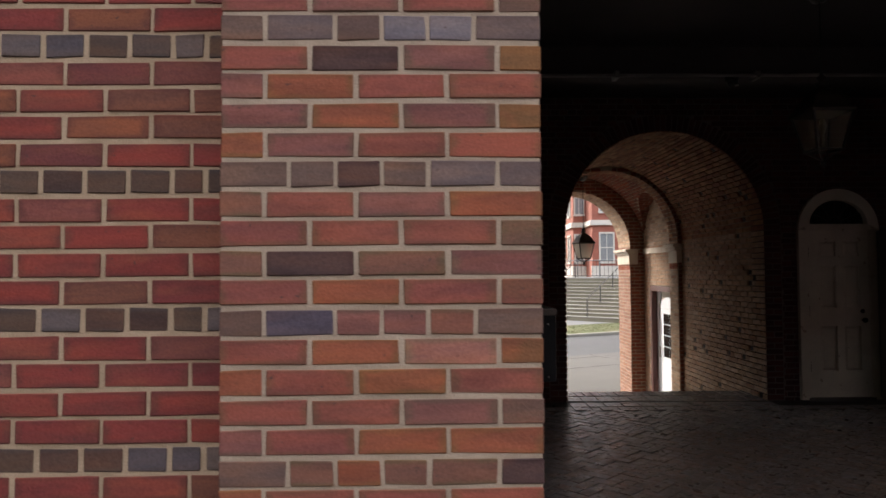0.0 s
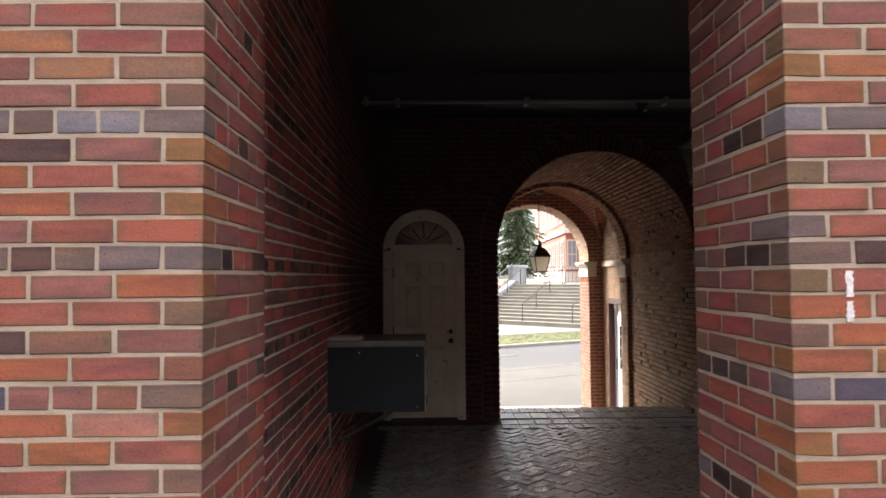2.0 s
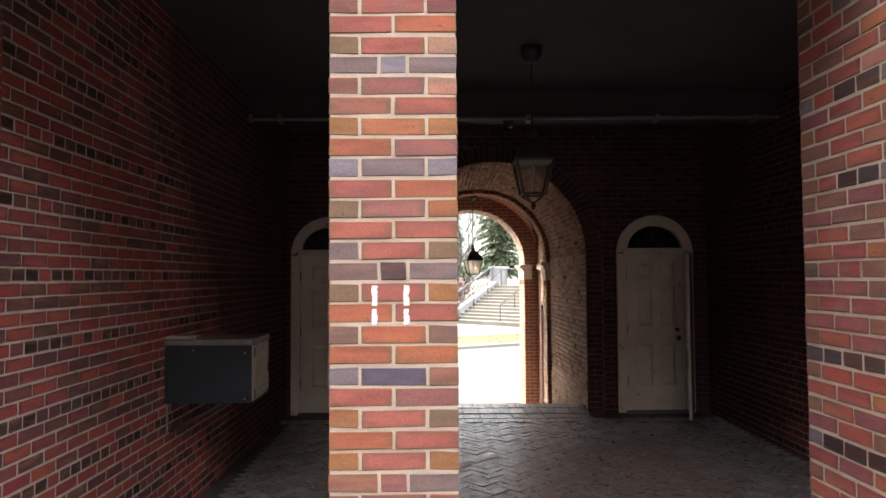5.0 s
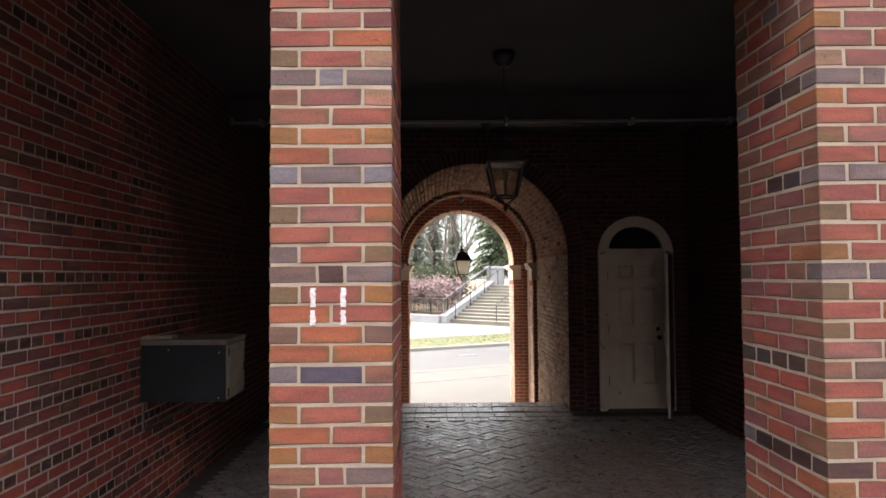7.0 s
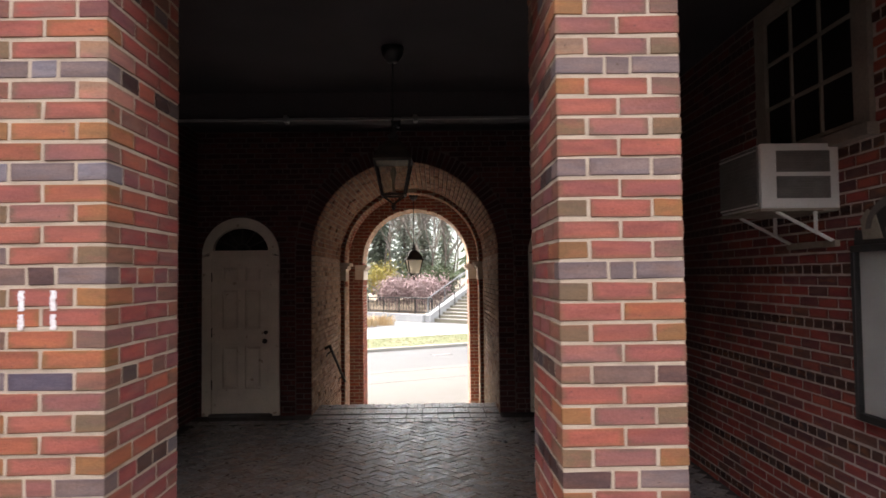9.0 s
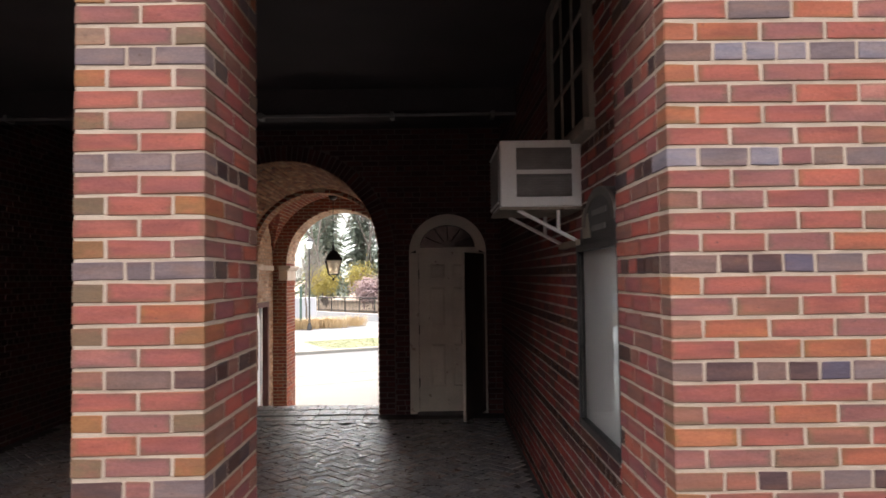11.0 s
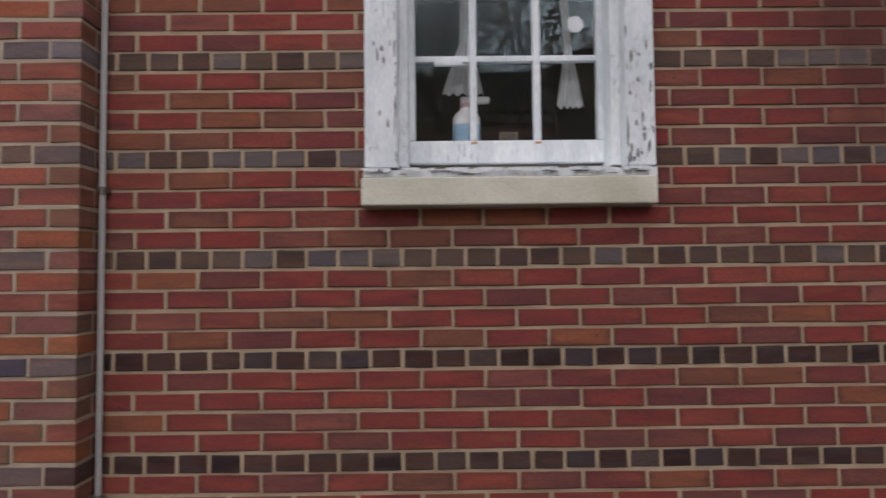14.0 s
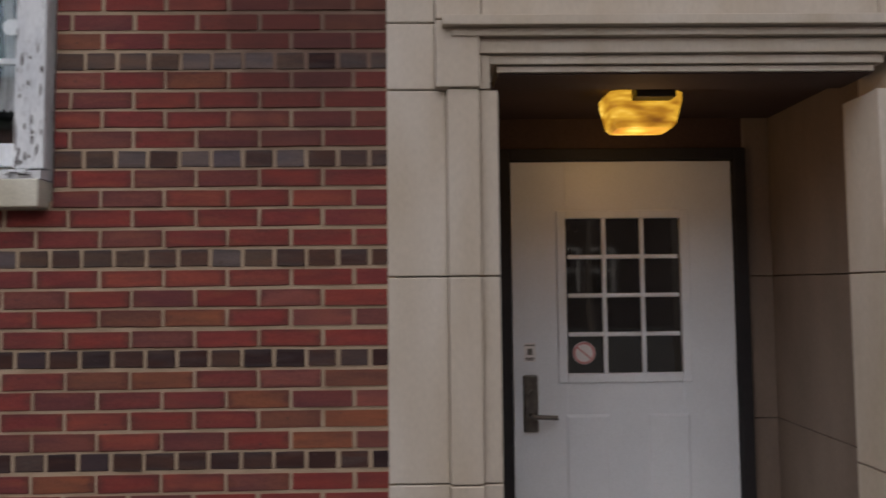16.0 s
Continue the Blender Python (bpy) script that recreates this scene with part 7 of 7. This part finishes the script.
h = (Heap(), Heap())
face(bpy.data.objects["front_beam"], (P1[0], 0.027), (1, 0), (0, -1), P4[1] - P1[0], 19, 46, (M_WALL, M_WALL_D), h, lambda s, k: False, header_gap=0.013, size=0.2)
h[0].done("course_rest", M_WALL_J, bpy.data.objects["front_beam"])
h[1].done("header_course_rest", M_WALL_DJ, bpy.data.objects["front_beam"])
# the same brickwork goes on above and past the parts that the walk passes
for wall, x0, y0, long, k0 in ((facade_left, P1[0] - 4, SET, 2.5, K0), (facade_left, P1[0] - 1.487, SET, 1.487, K1), (facade_right, FX, SET, 7.475 - FX, K1), (facade_right, 9.56, SET + 0.018, 4.4, K0)):
    h = (Heap(), Heap())
    face(wall, (x0, y0), (1, 0), (0, -1), long, k0, 46, (M_WALL, M_WALL_D), h, lambda s, k: False, header_gap=0.0135, size=0.2015)
    h[0].done("course_rest", M_WALL_J, wall)
    h[1].done("header_course_rest", M_WALL_DJ, wall)

# porch side walls
h = (Heap(), Heap())
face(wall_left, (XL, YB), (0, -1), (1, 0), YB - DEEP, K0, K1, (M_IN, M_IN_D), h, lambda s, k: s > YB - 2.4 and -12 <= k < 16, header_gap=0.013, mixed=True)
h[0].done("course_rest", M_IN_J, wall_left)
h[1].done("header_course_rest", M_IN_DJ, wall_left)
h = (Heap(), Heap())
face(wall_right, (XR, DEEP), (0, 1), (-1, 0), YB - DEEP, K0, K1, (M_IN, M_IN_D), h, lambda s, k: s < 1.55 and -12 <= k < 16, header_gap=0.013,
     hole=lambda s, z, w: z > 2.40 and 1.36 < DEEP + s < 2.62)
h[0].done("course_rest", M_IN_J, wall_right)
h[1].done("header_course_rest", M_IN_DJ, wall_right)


def openings(z):
    """The stretches of the back wall that its arch and doors leave open at a height."""
    out = []
    for cx, r, zs in ((AX, AR + 0.21, AZ), (DOOR_L, 0.492, 1.95), (DOOR_R, 0.492, 1.95)):
        hw = r if z < zs else math.sqrt(max(0.0, r * r - (z - zs) ** 2))
        if hw > 0:
            out.append((cx - hw - XL, cx + hw - XL))
    return out


h = (Heap(), Heap())
face(wall_back, (XL, YB), (1, 0), (0, -1), XR - XL, K0, K1 + 2, (M_IN, M_IN_D), h, lambda s, k: False,
     spans=openings)
for i in range(59):
    a = math.pi * (i + 0.5) / 59
    c, s = math.cos(a), math.sin(a)
    h[0].add((AX + (AR + 0.1) * c, YB + 0.0255, AZ + (AR + 0.1) * s), (0.0985 * c, 0, 0.0985 * s), (0, -0.025, 0), (-0.0285 * s, 0, 0.0285 * c))
k_ = 0
while AZ - COURSE * (k_ + 0.5) > FLOOR:
    z = AZ - COURSE * (k_ + 0.5)
    for sd in (-1, 1):
        for a, w in (((0.0985, 0.0985),) if k_ % 2 else ((0.046, 0.046), (0.151, 0.046))):
            h[0].add((AX + sd * (AR + 0.0015 + a), YB + 0.0255, z), (w, 0, 0), (0, -0.025, 0), (0, 0, 0.0285))
    k_ += 1
h[0].done("brickwork", M_BACK_J, wall_back)
h[1].done("header_brickwork", M_BACK_J, wall_back)


def vault(parent, y0, y1, r, zfoot, material, seed, skip=0.0, name="bricks", sides=(1, -1), wall_hole=None, size=0.2, top=None, left=None, keep=None):
    """Courses on both passage walls and round the vault between them."""
    rng = random.Random(seed)
    hp, crown, port, holes = Heap(), Heap(), Heap(), Heap()
    step, d = COURSE, 0.05
    n_arc = round(math.pi * r / step)
    rows = []
    for sd in sides:
        z = AZ - step / 2
        while z > zfoot:
            rows.append(((AX + sd * r, z), (-sd, 0), (0, 1), sd))
            z -= step
    for i in range(n_arc):
        a = math.pi * (i + 0.5) / n_arc
        rows.append(((AX + r * math.cos(a), AZ + r * math.sin(a)), (-math.cos(a), -math.sin(a)), (-math.sin(a), math.cos(a)), 0))
    for j, ((x, z), (nx, nz), (tx, tz), sd) in enumerate(rows):
        s = y0 + (j % 2) * 0.105 - 0.105
        while s < y1:
            a, b = max(s, y0), min(s + size, y1)
            s += size + JOINT
            if rng.random() < skip and b - a > 0.15:
                b = a + 0.088
                q = d / 2 + 0.004
                holes.add((x - nx * q, a + 0.148, z - nz * q), (0, 0.05, 0), (nx * d / 2, 0, nz * d / 2), (tx * (step - JOINT) / 2, 0, tz * (step - JOINT) / 2))
            if b - a < 0.03 or (wall_hole and sd and wall_hole((a + b) / 2, z, sd)) or (keep and not sd and not keep((a + b) / 2, z)):
                continue
            q = d / 2 - 0.010 + rng.uniform(-0.002, 0.002)
            (crown if not sd else port if sd < 0 else hp).add((x - nx * q, (a + b) / 2, z - nz * q), (0, (b - a) / 2, 0), (nx * d / 2, 0, nz * d / 2), (tx * (step - JOINT) / 2, 0, tz * (step - JOINT) / 2))
    # black fill that paints the shade inside the missing bricks' holes
    holes.done("hole_shade_fill", M_VOID, parent)
    port.done(name, left or material, parent)
    crown.done("crown_bricks", top or M_CROWN_J, parent)
    return hp.done(name, material, parent)


vault(passage, YB + 0.01, Y2, AR, LOW, M_TAN_J, 3, 0.075)
vault(ring_two, Y2, Y2B, RR, LOW, M_TAN_J, 4)
vault(vestibule, Y2B, Y3, VR, LOW, M_PALE_J, 5, top=M_RED_J, left=M_TAN_J, wall_hole=lambda y, z, sd: 9.80 < y < 11.16 and z < 1.22, keep=lambda y, z: z - AZ > cross(y))


def cross_vault():
    """The cells of the vestibule's cross vault and the flat lunettes at their ends."""
    cell, east, west = Heap(), Heap(), Heap()
    n = round(math.pi * (CR + CH) / 2 / COURSE)
    for j in range(n):
        a = math.pi * (j + 0.5) / n
        y, z = CY + CR * math.cos(a), CH * math.sin(a)
        start = math.sqrt(max(0.0, VR * VR - z * z))
        for sd in (-1, 1):
            s = start
            while s < VR - 0.03:
                e = min(s + (0.2 if s > start or j % 2 else 0.1), VR)
                cell.add((AX + sd * (s + e) / 2, y + 0.015 * math.cos(a), AZ + z + 0.015 * math.sin(a)), ((e - s) / 2 - 0.004, 0, 0), (0, -0.025 * math.cos(a), -0.025 * math.sin(a)), (0, -0.0285 * math.sin(a), 0.0285 * math.cos(a)))
                s = e + 0.002
    for sd, heap in ((-1, west), (1, east)):
        k = 0
        while COURSE * (k + 0.5) < CH - 0.01:
            z = COURSE * (k + 0.5)
            half = CR * math.sqrt(1 - (z / CH) ** 2)
            s = CY - half - (k % 2) * 0.105
            while s < CY + half:
                a, b = max(s, CY - half), min(s + 0.2, CY + half)
                s += 0.2105
                if b - a > 0.03:
                    heap.add((AX + sd * (VR + 0.015), (a + b) / 2, AZ + z), (0, (b - a) / 2, 0), (-sd * 0.025, 0, 0), (0, 0, (COURSE - JOINT) / 2))
            k += 1
    cell.done("cell_bricks", M_RED_J, vestibule)
    east.done("lunette_bricks", M_TAN_J, vestibule)
    west.done("lunette_bricks", M_TAN_J, vestibule)


cross_vault()
vault(street_arch, Y3, Y3B, RS, LOW, M_REVEAL_J, 6, top=M_TAN_J, left=M_RED_J)


def arch_face(parent, y, r, material, x0, x1, z1, seed, out=-1):
    """Brick courses on the face of an arch, above and beside its ring."""
    rng = random.Random(seed)
    hp = Heap()
    k = 0
    z = LOW + COURSE / 2
    while z < z1:
        s = x0 - (k % 2) * 0.105
        while s < x1:
            a, b = max(s, x0), min(s + 0.2, x1)
            s += 0.2105
            inner = r + 0.005
            if z > AZ:
                inner = math.sqrt(max(0.0, (r + 0.005) ** 2 - (z - AZ) ** 2))
            for p, q in ((a, min(b, AX - inner)), (max(a, AX + inner), b)):
                if q - p > 0.02:
                    hp.add(((p + q) / 2, y - out * 0.02, z), ((q - p) / 2, 0, 0), (0, out * 0.025, 0), (0, 0, (COURSE - JOINT) / 2))
        z += COURSE
        k += 1
    return hp.done("face_bricks", material, parent)


arch_face(ring_two, Y2, RR, M_RED_J, AX - AR, AX + AR, AZ + AR, 8)
arch_face(street_arch, Y3, RS, M_RED_J, AX - VR, AX + VR, AZ + VR, 9)

# herringbone floor
FB = Heap()
u, w_ = 0.2032, 0.1016
for i in range(-60, 60):
    for j in range(-60, 60):
        # 45-degree herringbone from pairs of bricks
        for kind in (0, 1):
            if kind == 0:
                cx, cy, lx, ly = i * w_ + 2 * j * u + u / 2, i * w_ + w_ / 2, u, w_
            else:
                cx, cy, lx, ly = i * w_ + 2 * j * u + u + w_ / 2 - 0.0, i * w_ - w_ + u / 2 + 0.0, w_, u
            c45 = math.sqrt(0.5)
            X, Y = AX + (cx - cy) * c45, 3.4 + (cx + cy) * c45 * 1.0
            if not (XL + 0.1 < X < XR - 0.1 and 0.35 < Y < 5.93):
                continue
            turn = 45 + (0 if kind == 0 else 90)
            hgt = brick_rng.uniform(-0.003, 0.003)
            near = abs(X - AX) < 1.75 and 2.8 < Y < 5.0
            ca, sa = math.cos(radians(turn)), math.sin(radians(turn))
            if near:
                me = piece(brick_mesh(u - 0.006, brick_rng.randrange(4), 0.05, w_ - 0.006), M_FLOOR)
                b = bpy.data.objects.new("paver", me)
                scene.collection.objects.link(b)
                b.parent = floor
                b.matrix_basis = pose(X, Y, FLOOR - 0.021 + hgt, brick_rng.uniform(-0.6, 0.6), brick_rng.uniform(-0.4, 0.4), turn)
            else:
                FB.add((X, Y, FLOOR - 0.021 + hgt), (ca * (u - 0.006) / 2, sa * (u - 0.006) / 2, 0), (0, 0, 0.025), (sa * (w_ - 0.006) / 2, -ca * (w_ - 0.006) / 2, 0))
for row, (ya, yb, n, ln) in enumerate(((5.95, 6.15, 0, 0.1016), (6.16, 6.46, 1, 0.2), (6.47, 6.80, 1, 0.2), (6.82, 7.13, 0, 0.1016))):
    x = XL + 0.02 if yb < YB - 0.1 else AX - AR
    xe = XR - 0.02 if yb < YB - 0.1 else AX + AR
    if row == 1:
        yb = 6.40
    while x < xe:
        b = min(x + ln, xe)
        FB.add(((x + b) / 2, (ya + yb) / 2, FLOOR - 0.021 + brick_rng.uniform(-0.003, 0.003)), ((b - x) / 2 - 0.003, 0, 0), (0, 0, 0.025), (0, -(yb - ya) / 2 + 0.003, 0))
        x = b
FB.done("pavers", M_FLOOR_J, floor)
